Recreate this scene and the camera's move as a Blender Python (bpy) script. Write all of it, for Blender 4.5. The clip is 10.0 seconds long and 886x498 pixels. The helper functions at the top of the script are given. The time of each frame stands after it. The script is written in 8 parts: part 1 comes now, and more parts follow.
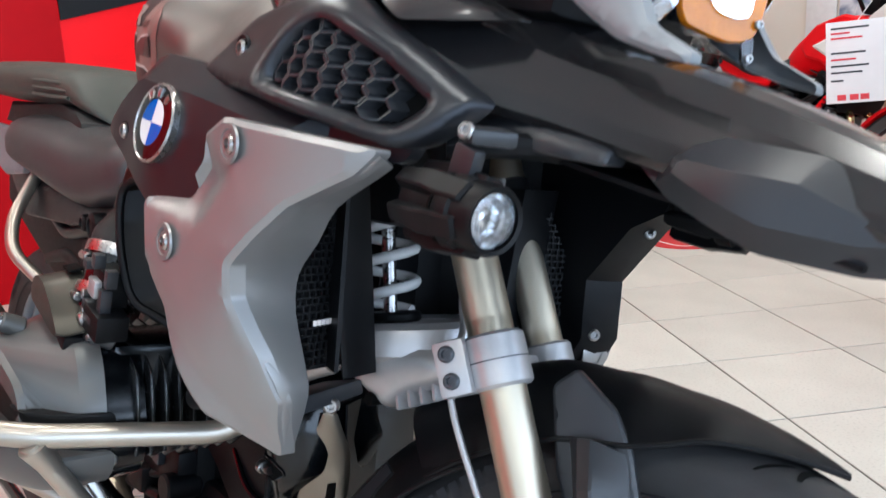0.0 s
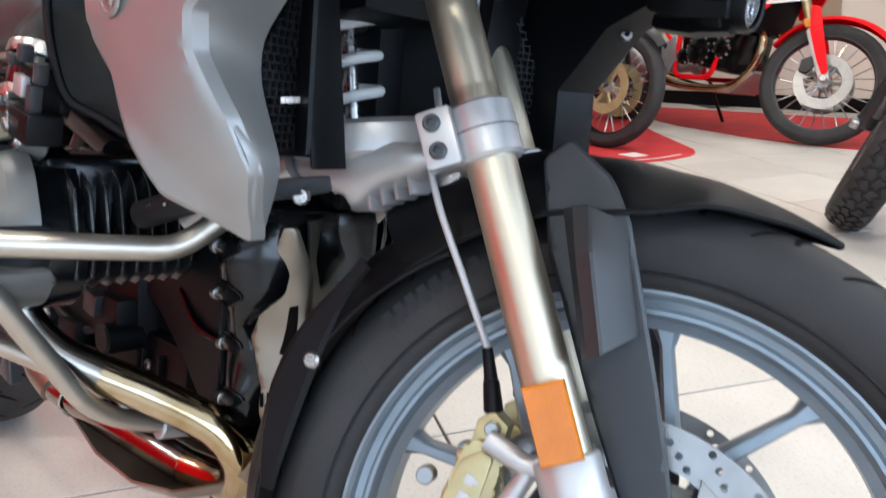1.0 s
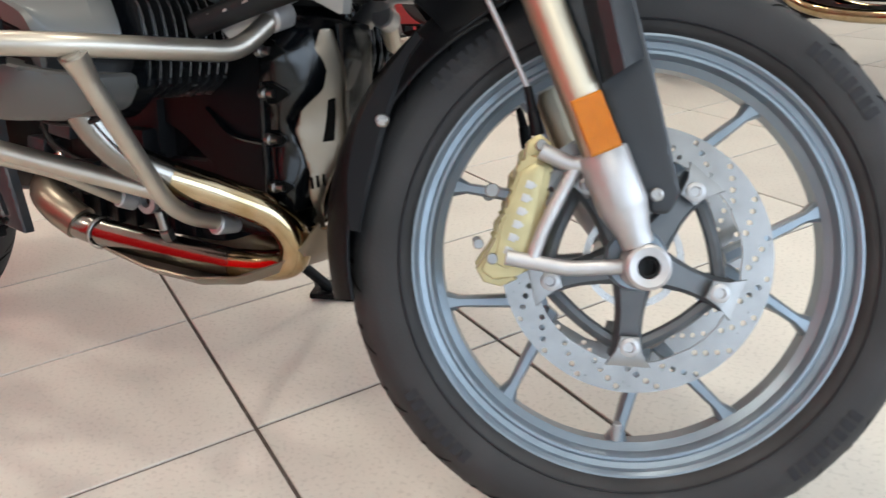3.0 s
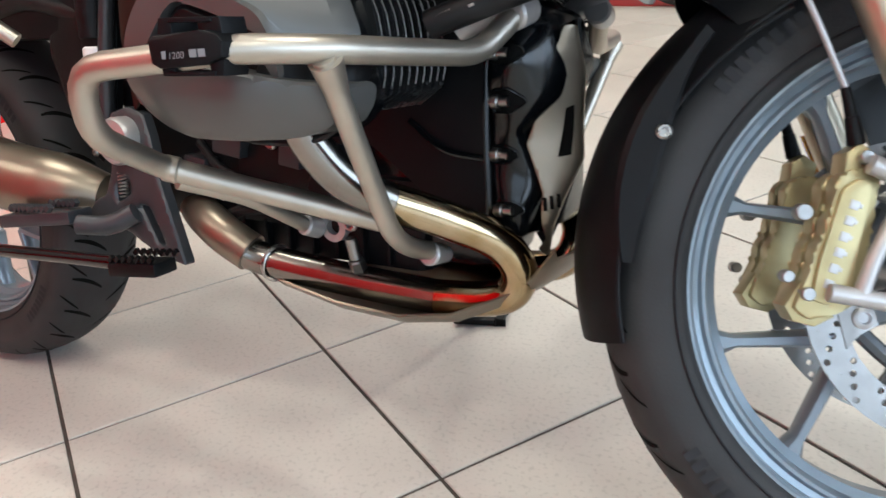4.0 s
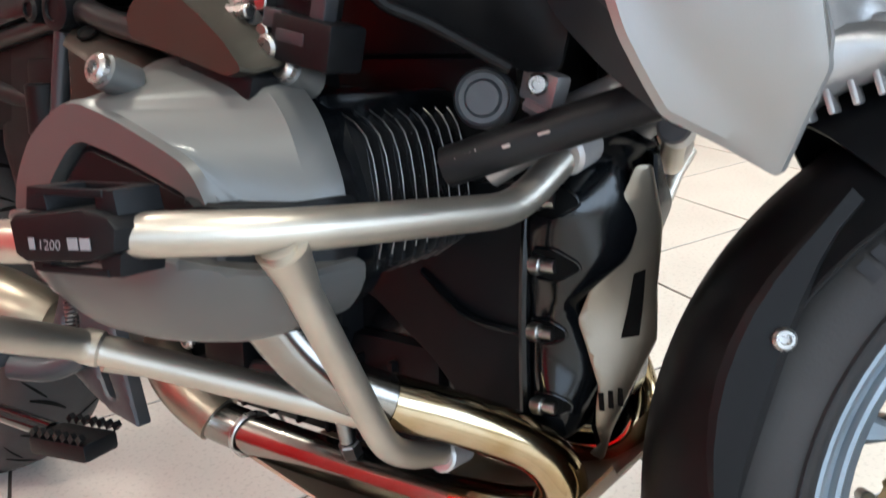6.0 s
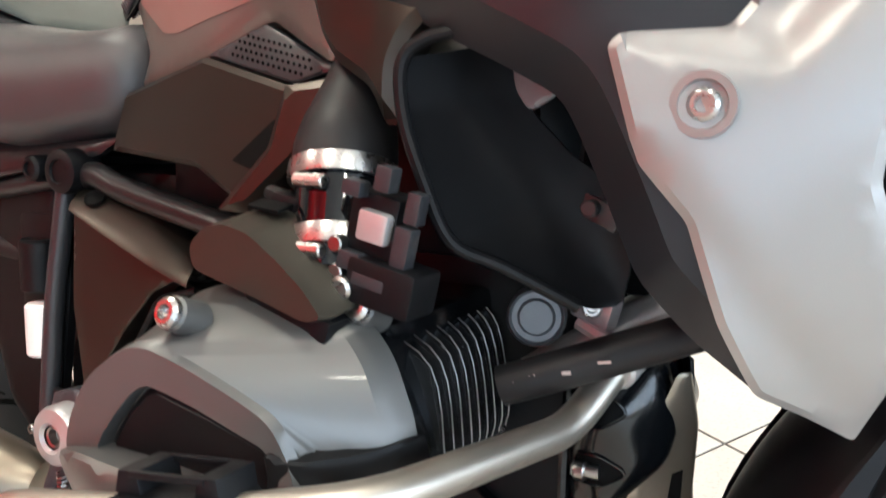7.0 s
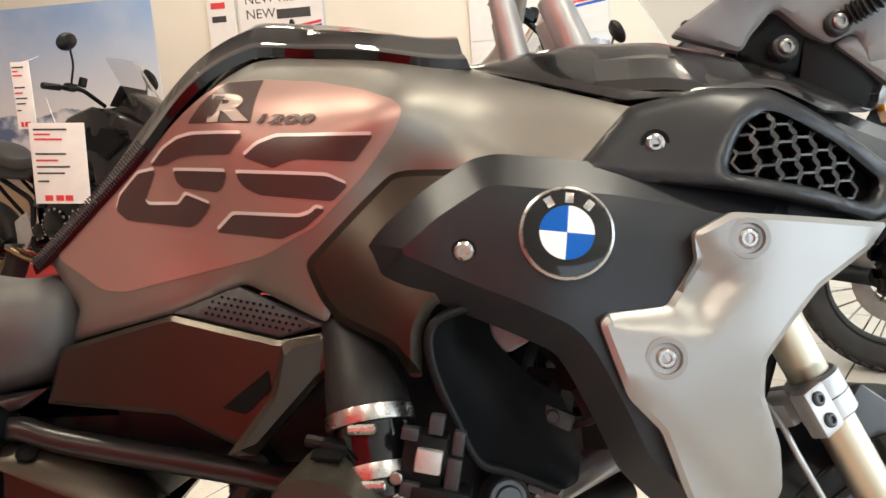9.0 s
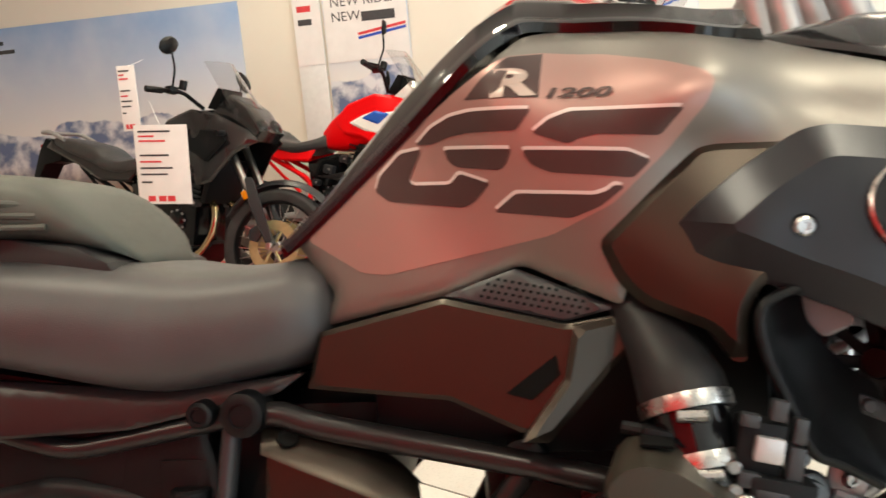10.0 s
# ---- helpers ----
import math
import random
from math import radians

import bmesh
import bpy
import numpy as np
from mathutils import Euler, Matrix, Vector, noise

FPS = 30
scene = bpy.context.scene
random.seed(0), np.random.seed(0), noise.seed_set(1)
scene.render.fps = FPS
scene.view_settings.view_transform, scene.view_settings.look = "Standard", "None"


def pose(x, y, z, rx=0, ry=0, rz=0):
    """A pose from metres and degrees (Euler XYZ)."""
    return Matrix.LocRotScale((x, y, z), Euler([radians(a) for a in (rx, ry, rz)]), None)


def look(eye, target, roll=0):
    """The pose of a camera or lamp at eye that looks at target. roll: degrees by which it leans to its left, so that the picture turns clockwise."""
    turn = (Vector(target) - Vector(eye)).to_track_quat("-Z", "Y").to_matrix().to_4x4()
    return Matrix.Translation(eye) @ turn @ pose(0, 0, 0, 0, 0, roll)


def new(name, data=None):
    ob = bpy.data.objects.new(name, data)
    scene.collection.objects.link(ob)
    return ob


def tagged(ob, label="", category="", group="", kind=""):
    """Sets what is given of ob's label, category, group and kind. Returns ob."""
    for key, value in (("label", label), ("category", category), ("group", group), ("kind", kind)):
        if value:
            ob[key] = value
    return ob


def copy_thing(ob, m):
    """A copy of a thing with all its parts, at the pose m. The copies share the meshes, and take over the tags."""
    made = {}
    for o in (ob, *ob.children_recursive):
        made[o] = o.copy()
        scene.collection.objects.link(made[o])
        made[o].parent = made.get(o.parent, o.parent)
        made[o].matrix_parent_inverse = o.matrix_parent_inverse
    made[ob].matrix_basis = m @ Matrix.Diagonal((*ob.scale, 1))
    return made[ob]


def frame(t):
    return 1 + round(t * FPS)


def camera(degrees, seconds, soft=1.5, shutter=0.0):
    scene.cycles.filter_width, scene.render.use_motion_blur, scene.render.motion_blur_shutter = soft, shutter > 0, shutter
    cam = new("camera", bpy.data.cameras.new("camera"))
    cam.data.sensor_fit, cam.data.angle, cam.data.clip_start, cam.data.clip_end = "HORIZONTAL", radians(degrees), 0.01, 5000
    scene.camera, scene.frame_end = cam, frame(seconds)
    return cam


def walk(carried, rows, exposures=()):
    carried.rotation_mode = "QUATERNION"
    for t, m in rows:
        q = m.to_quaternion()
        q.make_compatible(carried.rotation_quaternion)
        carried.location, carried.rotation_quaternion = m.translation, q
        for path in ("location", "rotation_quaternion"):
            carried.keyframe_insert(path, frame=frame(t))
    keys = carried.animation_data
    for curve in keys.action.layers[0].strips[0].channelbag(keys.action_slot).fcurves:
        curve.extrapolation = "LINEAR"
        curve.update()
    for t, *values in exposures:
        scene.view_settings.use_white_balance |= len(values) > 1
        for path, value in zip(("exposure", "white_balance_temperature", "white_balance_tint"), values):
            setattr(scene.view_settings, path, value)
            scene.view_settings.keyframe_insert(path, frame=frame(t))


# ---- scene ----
cam = camera(56.5, 10.0, shutter=0.3)
PATH = [
    (0, (1.897, -0.401, 0.978), (0.379, 0.826, 0.544), -3.0),
    (0.5, (1.826, -0.404, 0.883), (0.372, 0.891, 0.427), -2.9),
    (1, (1.839, -0.441, 0.822), (0.483, 0.916, 0.256), -2.4),
    (1.5, (1.932, -0.539, 0.752), (0.668, 0.878, 0.125), -3.0),
    (2, (2.008, -0.647, 0.74), (0.863, 0.832, 0.031), -3.4),
    (2.2, (2.006, -0.686, 0.736), (0.906, 0.814, 0.0), -3.6),
    (3.3, (1.679, -0.801, 0.75), (0.722, 0.765, -0.046), -5.8),
    (3.5, (1.614, -0.808, 0.749), (0.656, 0.758, -0.046), -6.0),
    (4, (1.487, -0.789, 0.745), (0.485, 0.755, -0.039), -6.8),
    (4.5, (1.409, -0.698, 0.733), (0.373, 0.83, -0.037), -7.0),
    (5, (1.4, -0.631, 0.713), (0.329, 0.881, -0.04), -7.2),
    (5.2, (1.392, -0.602, 0.711), (0.31, 0.905, -0.036), -7.1),
    (6.3, (1.345, -0.543, 0.821), (0.265, 1.001, 0.15), -5.4),
    (6.5, (1.329, -0.543, 0.846), (0.265, 1.021, 0.197), -5.2),
    (7, (1.274, -0.56, 0.898), (0.328, 1.103, 0.316), -4.0),
    (7.5, (1.199, -0.596, 0.963), (0.416, 1.171, 0.454), -3.9),
    (8, (1.127, -0.647, 1.007), (0.592, 1.231, 0.57), -3.7),
    (8.5, (1.111, -0.706, 1.052), (0.796, 1.231, 0.664), -4.1),
    (9, (1.081, -0.775, 1.057), (0.892, 1.182, 0.689), -4.6),
    (9.5, (0.989, -0.794, 1.05), (0.766, 1.164, 0.708), -5.1),
    (10, (0.861, -0.772, 1.048), (0.54, 1.171, 0.7), -5.3),
]
walk(cam, [(t, look(eye, target, roll)) for t, eye, target, roll in PATH],
     [(0, -0.2, 5450, 9), (1, 0.02, 5550, 9), (1.5, -0.08, 6000, 9), (2, -0.25, 6150, 9), (3.5, -0.25, 5850, 8), (4.5, -0.06, 5700, 6), (5, 0.03, 5700, 7),
      (6.5, 0.3, 5750, 7), (7, 0.43, 5850, 7), (8, 0.4, 6150, 6), (9, -0.02, 6500, 6), (10, 0.02, 6650, 5)])


# ---- world, lamps and exposure ----
world = bpy.data.worlds.new("showroom_world")
scene.world = world
world.use_nodes = True
world.node_tree.nodes["Background"].inputs[0].default_value = (0.85, 0.92, 1.0, 1)
world.node_tree.nodes["Background"].inputs[1].default_value = 1.0
scene.view_settings.exposure = -0.2

# ---- materials ----


def mat(name, rgb, rough=0.5, metal=0.0, vary=0.12, size=30.0, bump=0.0, bsize=400.0, coat=0.0, rvary=0.15, spec=0.5, dirt=None):
    """A surface with soft large-scale variation, finer roughness variation and fine relief."""
    m = bpy.data.materials.new(name)
    m.use_nodes = True
    nt = m.node_tree
    b = nt.nodes["Principled BSDF"]
    b.inputs["Metallic"].default_value = metal
    b.inputs["Coat Weight"].default_value = coat
    b.inputs["Coat Roughness"].default_value = 0.06
    b.inputs["Specular IOR Level"].default_value = spec
    tc = nt.nodes.new("ShaderNodeTexCoord")
    n1 = nt.nodes.new("ShaderNodeTexNoise")
    n1.inputs["Scale"].default_value = size
    n1.inputs["Detail"].default_value = 5
    nt.links.new(tc.outputs["Object"], n1.inputs["Vector"])
    r = nt.nodes.new("ShaderNodeValToRGB")
    r.color_ramp.elements[0].position, r.color_ramp.elements[1].position = 0.3, 0.7
    lo = dirt if dirt else [c * (1 - vary) for c in rgb]
    r.color_ramp.elements[0].color = (*lo, 1)
    r.color_ramp.elements[1].color = (*[min(1, c * (1 + vary)) for c in rgb], 1)
    nt.links.new(n1.outputs["Fac"], r.inputs["Fac"])
    nt.links.new(r.outputs["Color"], b.inputs["Base Color"])
    n2 = nt.nodes.new("ShaderNodeTexNoise")
    n2.inputs["Scale"].default_value = size * 4
    n2.inputs["Detail"].default_value = 4
    nt.links.new(tc.outputs["Object"], n2.inputs["Vector"])
    mr = nt.nodes.new("ShaderNodeMapRange")
    mr.inputs["To Min"].default_value = max(0.02, rough * (1 - rvary))
    mr.inputs["To Max"].default_value = min(1, rough * (1 + rvary))
    nt.links.new(n2.outputs["Fac"], mr.inputs["Value"])
    nt.links.new(mr.outputs["Result"], b.inputs["Roughness"])
    if bump:
        n3 = nt.nodes.new("ShaderNodeTexNoise")
        n3.inputs["Scale"].default_value = bsize
        n3.inputs["Detail"].default_value = 2
        nt.links.new(tc.outputs["Object"], n3.inputs["Vector"])
        bp = nt.nodes.new("ShaderNodeBump")
        bp.inputs["Strength"].default_value = bump
        bp.inputs["Distance"].default_value = 0.001
        nt.links.new(n3.outputs["Fac"], bp.inputs["Height"])
        nt.links.new(bp.outputs["Normal"], b.inputs["Normal"])
    return m


SILVER = mat("silver_paint", (0.27, 0.267, 0.264), 0.38, 0.6, 0.04, 12, 0.05, 900)
BLACKPL = mat("black_plastic", (0.0036, 0.0039, 0.0048), 0.45, 0.0, 0.15, 20, 0.12, 1400, spec=0.17)
SATIN = mat("satin_black_panel", (0.02, 0.0215, 0.026), 0.33, 0.5, 0.1, 12, 0.08, 1600, spec=0.5)
GREYPL = mat("dark_grey_plastic", (0.022, 0.0235, 0.027), 0.38, 0.0, 0.12, 15, 0.1, 1200, spec=0.42)
GLOSS = mat("gloss_black", (0.004, 0.004, 0.005), 0.08, 0.0, 0.2, 20, 0.0, coat=0.3, spec=0.35)
SEMIGLOSS = mat("dark_metallic_paint", (0.018, 0.0175, 0.019), 0.2, 0.4, 0.1, 30, 0.0, coat=0.5)
TANK = mat("tank_metallic_grey", (0.19, 0.18, 0.168), 0.46, 0.85, 0.03, 14, 0.03, 1500)
TANKMAT = mat("tank_satin_decal", (0.32, 0.2, 0.18), 0.42, 0.65, 0.03, 14, 0.05, 1500)
DECAL = mat("dark_decal", (0.05, 0.03, 0.029), 0.38, 0.3, 0.1, 20)
LETTER = mat("tan_decal_letter", (0.36, 0.3, 0.27), 0.4, 0.4, 0.05, 20)
PALE = mat("pale_decal_edge", (0.6, 0.55, 0.53), 0.35, 0.3, 0.05, 20)
BRONZE = mat("dark_bronze_cover", (0.043, 0.036, 0.03), 0.32, 0.85, 0.05, 6, 0.05, 1500, spec=0.4, rvary=0.06)
COIL = mat("brown_grey_coil_cover", (0.048, 0.043, 0.034), 0.4, 0.6, 0.05, 10, 0.06, 1200, spec=0.4)
TUBEM = mat("dark_frame_paint", (0.018, 0.017, 0.018), 0.3, 0.3, 0.08, 20, 0.04, 1200, spec=0.4)
SEATM = mat("seat_vinyl", (0.036, 0.035, 0.037), 0.42, 0.0, 0.12, 18, 0.35, 900, spec=0.5)
SEATG = mat("green_grey_vinyl", (0.048, 0.052, 0.043), 0.5, 0.0, 0.12, 18, 0.4, 800, spec=0.4)
ALU = mat("cast_aluminium", (0.43, 0.425, 0.43), 0.38, 0.6, 0.08, 40, 0.2, 500)
BRIGHT = mat("bright_metal", (0.42, 0.41, 0.4), 0.28, 1.0, 0.08, 60)
REFL = mat("lamp_reflector_chrome", (0.85, 0.87, 0.9), 0.14, 1.0, 0.04, 60)
CHROME = mat("chrome_pipe", (0.25, 0.235, 0.215), 0.2, 1.0, 0.14, 9, rvary=0.25)
HEAT = mat("heat_tinted_steel", (0.42, 0.35, 0.24), 0.12, 1.0, 0.2, 14, dirt=(0.3, 0.2, 0.08))
FORKM = mat("titanium_gold_tube", (0.56, 0.5, 0.39), 0.42, 1.0, 0.05, 8)
BARM = mat("satin_steel_bar", (0.44, 0.405, 0.35), 0.38, 0.9, 0.06, 25, 0.08, 800)
RIMM = mat("blue_grey_rim_paint", (0.22, 0.265, 0.31), 0.32, 0.45, 0.08, 20, 0.03, 700)
STARM = mat("dark_grey_cast_carrier", (0.05, 0.054, 0.062), 0.4, 0.4, 0.12, 25, 0.12, 500)
TYRE = mat("tyre_rubber", (0.027, 0.0262, 0.027), 0.62, 0.0, 0.25, 14, 0.3, 300, spec=0.3)
# blacker than the rubber: the shade inside the tread grooves as a colour
GROOVE_SHADE = mat("tyre_groove", (0.003, 0.003, 0.003), 0.85, spec=0.1)
SCRIPT = mat("rubber_raised_bars", (0.023, 0.023, 0.026), 0.65, spec=0.2)
DISC = mat("brushed_steel_disc", (0.29, 0.285, 0.28), 0.3, 1.0, 0.1, 40, 0.15, 700, rvary=0.2)
# near-black that stands for the shade in holes; also colours seams and marks
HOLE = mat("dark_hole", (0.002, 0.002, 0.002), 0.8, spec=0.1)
GOLDC = mat("gold_anodised", (0.43, 0.37, 0.2), 0.38, 0.65, 0.12, 30, 0.1, 500)
STARG = mat("grey_disc_carrier", (0.105, 0.113, 0.122), 0.4, 0.4, 0.1, 25, 0.1, 500)
VCM = mat("grey_magnesium_paint", (0.1, 0.1, 0.098), 0.42, 0.5, 0.03, 5, 0.05, 1200, coat=0.1, rvary=0.08)
ENG = mat("black_engine_paint", (0.0025, 0.003, 0.0038), 0.16, 0.0, 0.2, 25, 0.05, 600, spec=0.4)
FINM = mat("black_fin_paint", (0.05, 0.052, 0.056), 0.26, 0.8, 0.15, 25, 0.05, 600, spec=0.9)
RUBBER = mat("black_rubber", (0.009, 0.009, 0.01), 0.5, 0.0, 0.2, 30, 0.15, 500, spec=0.25)
WHITE = mat("white_paint", (0.78, 0.78, 0.77), 0.35, 0.0, 0.04, 20)
SPRINGM = mat("white_spring_paint", (0.72, 0.71, 0.69), 0.35, 0.0, 0.06, 40)
BLUE = mat("blue_enamel", (0.0, 0.085, 0.42), 0.14, 0.0, 0.05, 20, coat=0.2, spec=0.3)
WHITEN = mat("white_enamel", (0.75, 0.76, 0.78), 0.12, 0.0, 0.03, 20, coat=0.8)
AMBER = mat("amber_reflector", (0.52, 0.165, 0.0), 0.2, 0.0, 0.1, 60, 0.5, 260, coat=0.4, spec=0.3)
REDP = mat("red_paint", (0.8, 0.002, 0.006), 0.35, 0.0, 0.04, 4, spec=0.12)
CARRIER = mat("pale_grey_plastic", (0.2, 0.215, 0.23), 0.45, 0.1, 0.08, 15, 0.08, 1200, spec=0.4)
REDDARK = mat("dark_red_board", (0.38, 0.002, 0.006), 0.45, 0.0, 0.05, 4, spec=0.08)
REDMAT = mat("red_carpet", (0.5, 0.025, 0.03), 0.7, 0.0, 0.15, 6, 0.5, 200)
BLUEP = mat("blue_paint", (0.02, 0.1, 0.5), 0.25, 0.0, 0.05, 10, coat=0.5)
PLATE = mat("bare_skid_plate", (0.24, 0.205, 0.16), 0.36, 0.85, 0.1, 18, 0.1, 400)
WALLM = mat("white_wall_paint", (0.76, 0.71, 0.62), 0.7, 0.0, 0.04, 1.5, 0.2, 150)
CEILM = mat("white_ceiling_paint", (0.84, 0.82, 0.77), 0.8, 0.0, 0.03, 1.5)
PAPER = mat("white_paper", (0.76, 0.73, 0.72), 0.6, 0.0, 0.04, 10)
INKRED = mat("red_print", (0.62, 0.04, 0.05), 0.5)
INKBLACK = mat("black_print", (0.04, 0.04, 0.045), 0.5)
LENS = bpy.data.materials.new("clear_glass")
LENS.use_nodes = True
_b = LENS.node_tree.nodes["Principled BSDF"]
_b.inputs["Transmission Weight"].default_value = 1.0
_b.inputs["Roughness"].default_value = 0.03
_b.inputs["IOR"].default_value = 1.45

# ---- building helpers ----


def part(name, bm, material, parent=None, label="", sharp=32, smooth=True):
    me = bpy.data.meshes.new(name)
    bmesh.ops.recalc_face_normals(bm, faces=bm.faces)
    bm.to_mesh(me)
    bm.free()
    me.materials.append(material)
    if smooth:
        me.shade_smooth()
        me.set_sharp_from_angle(angle=radians(sharp))
    ob = new(name, me)
    ob.parent = parent
    return tagged(ob, label)


def thing(name, m, label, category, group="", kind=""):
    ob = new(name)
    ob.empty_display_size = 0.05
    ob.matrix_world = m
    return tagged(ob, label, category, group, kind)


def basis(d):
    d = Vector(d).normalized()
    a = d.cross(Vector((0, 0, 1)) if abs(d.z) < 0.9 else Vector((1, 0, 0))).normalized()
    return a, d.cross(a), d


def ring(c, d, r, seg, ry=None):
    a, b, _ = basis(d)
    ry = r if ry is None else ry
    return [Vector(c) + a * (r * math.cos(2 * math.pi * i / seg)) + b * (ry * math.sin(2 * math.pi * i / seg)) for i in range(seg)]


def skin(bm, loops, closed=True, caps=False, wrap=False):
    rows = [[bm.verts.new(p) for p in lp] for lp in loops]
    n = len(rows[0])
    pairs = list(zip(rows, rows[1:])) + ([(rows[-1], rows[0])] if wrap else [])
    for a, b in pairs:
        for i in range(n if closed else n - 1):
            j = (i + 1) % n
            bm.faces.new((a[i], a[j], b[j], b[i]))
    if caps:
        bm.faces.new(rows[0][::-1])
        bm.faces.new(rows[-1])
    return rows


def cyl(bm, p0, p1, r0, r1=None, seg=20, bev=0.0):
    p0, p1 = Vector(p0), Vector(p1)
    d = p1 - p0
    r1 = r0 if r1 is None else r1
    u = d.normalized()
    if bev:
        loops = [ring(p0, d, r0 - bev, seg), ring(p0 + u * bev, d, r0, seg), ring(p1 - u * bev, d, r1, seg), ring(p1, d, r1 - bev, seg)]
    else:
        loops = [ring(p0, d, r0, seg), ring(p1, d, r1, seg)]
    skin(bm, loops, caps=True)


def spline(pts, res=6):
    pts = [Vector(p) for p in pts]
    q = [pts[0] * 2 - pts[1]] + pts + [pts[-1] * 2 - pts[-2]]
    out = []
    for i in range(1, len(q) - 2):
        a, b, c, d = q[i - 1:i + 3]
        for k in range(res):
            t = k / res
            out.append(0.5 * ((2 * b) + (c - a) * t + (2 * a - 5 * b + 4 * c - d) * t * t + (3 * b - a - 3 * c + d) * t ** 3))
    return out + [pts[-1]]


def tube(bm, pts, r, seg=14, res=6, smooth=True, caps=True):
    path = spline(pts, res) if smooth else [Vector(p) for p in pts]
    up = None
    loops = []
    for i, p in enumerate(path):
        d = (path[min(i + 1, len(path) - 1)] - path[max(i - 1, 0)]).normalized()
        if up is None:
            up = basis(d)[0]
        up = (up - d * up.dot(d)).normalized()
        b = d.cross(up)
        k = i / max(1, len(path) - 1)
        rr = r(k) if callable(r) else r
        loops.append([p + (up * math.cos(2 * math.pi * j / seg) + b * math.sin(2 * math.pi * j / seg)) * rr for j in range(seg)])
    skin(bm, loops, caps=caps)


def rounded(pts, r=0.03, n=4):
    """Rounds the corners of a path of straight runs."""
    pts = [Vector(p) for p in pts]
    out = [pts[0]]
    for a, b, c in zip(pts, pts[1:], pts[2:]):
        k = min(r, (a - b).length * 0.45, (c - b).length * 0.45)
        p, q = b + (a - b).normalized() * k, b + (c - b).normalized() * k
        for i in range(n + 1):
            t = i / n
            out.append(p * (1 - t) ** 2 + b * 2 * t * (1 - t) + q * t * t)
    return out + [pts[-1]]


def pipe(bm, pts, r, bend=0.03, seg=14):
    tube(bm, rounded(pts, bend), r, seg, smooth=False)


def lathe(bm, prof, c, axis, seg=48, wrap=False):
    """Turns a profile of (radius, height along the axis)."""
    a, b, d = basis(axis)
    c = Vector(c)
    loops = [[c + d * h + (a * math.cos(2 * math.pi * i / seg) + b * math.sin(2 * math.pi * i / seg)) * r for i in range(seg)] for r, h in prof]
    skin(bm, loops, wrap=wrap)


def box(bm, c, s, m=None, bev=0.0):
    made = bmesh.ops.create_cube(bm, size=1)["verts"]
    rot = m if m else Matrix.Identity(3)
    for v in made:
        v.co = Vector(c) + rot @ Vector([a * b for a, b in zip(v.co, s)])
    if bev:
        es = {e for v in made for e in v.link_edges}
        bmesh.ops.bevel(bm, geom=list(es), offset=bev, segments=2, affect="EDGES", profile=0.6)


def turn(rx=0, ry=0, rz=0):
    return Euler([radians(a) for a in (rx, ry, rz)]).to_matrix()


def prism(bm, outline, y0, y1, bev=0.0, place=None):
    """An outline in x and z, drawn out from y0 to y1. place: maps (x, y, z) to a point."""
    place = place or (lambda x, y, z: Vector((x, y, z)))
    a = [bm.verts.new(place(x, y0, z)) for x, z in outline]
    b = [bm.verts.new(place(x, y1, z)) for x, z in outline]
    fa, fb = bm.faces.new(a), bm.faces.new(b[::-1])
    n = len(a)
    for i in range(n):
        bm.faces.new((a[i], b[i], b[(i + 1) % n], a[(i + 1) % n]))
    if bev:
        es = set(fa.edges) | set(fb.edges)
        bmesh.ops.bevel(bm, geom=list(es), offset=bev, segments=2, affect="EDGES", profile=0.6)


def surface(ctrl):
    """A smooth y over x and z, through control points (a thin plate)."""
    c = np.array(ctrl, float)
    xz = c[:, [0, 2]]
    n = len(c)

    def k(d):
        return np.where(d > 0, d * d * np.log(d + 1e-12), 0)
    dist = np.linalg.norm(xz[:, None] - xz[None], axis=2)
    a = np.zeros((n + 3, n + 3))
    a[:n, :n] = k(dist) + 1e-4 * np.eye(n)
    a[:n, n] = 1
    a[:n, n + 1:] = xz
    a[n:, :n] = a[:n, n:].T
    w = np.linalg.solve(a, np.r_[c[:, 1], 0, 0, 0])
    return lambda x, z: float(k(np.hypot(xz[:, 0] - x, xz[:, 1] - z)) @ w[:n] + w[n] + w[n + 1] * x + w[n + 2] * z)


def inside(x, z, poly):
    hit = False
    for (x0, z0), (x1, z1) in zip(poly, poly[1:] + poly[:1]):
        if (z0 > z) != (z1 > z) and x < (x1 - x0) * (z - z0) / (z1 - z0) + x0:
            hit = not hit
    return hit


def edge_distance(x, z, poly):
    best = 9.0
    for (x0, z0), (x1, z1) in zip(poly, poly[1:] + poly[:1]):
        dx, dz = x1 - x0, z1 - z0
        t = max(0, min(1, ((x - x0) * dx + (z - z0) * dz) / (dx * dx + dz * dz + 1e-12)))
        best = min(best, math.hypot(x - x0 - t * dx, z - z0 - t * dz))
    return best


def soften(poly, r=0.006, n=3):
    out = []
    k = len(poly)
    for i in range(k):
        a, b, c = Vector(poly[i - 1]), Vector(poly[i]), Vector(poly[(i + 1) % k])
        q = min(r, (a - b).length * 0.4, (c - b).length * 0.4)
        p0, p1 = b + (a - b).normalized() * q, b + (c - b).normalized() * q
        for j in range(n + 1):
            t = j / n
            out.append(tuple(p0 * (1 - t) ** 2 + b * 2 * t * (1 - t) + p1 * t * t))
    return out


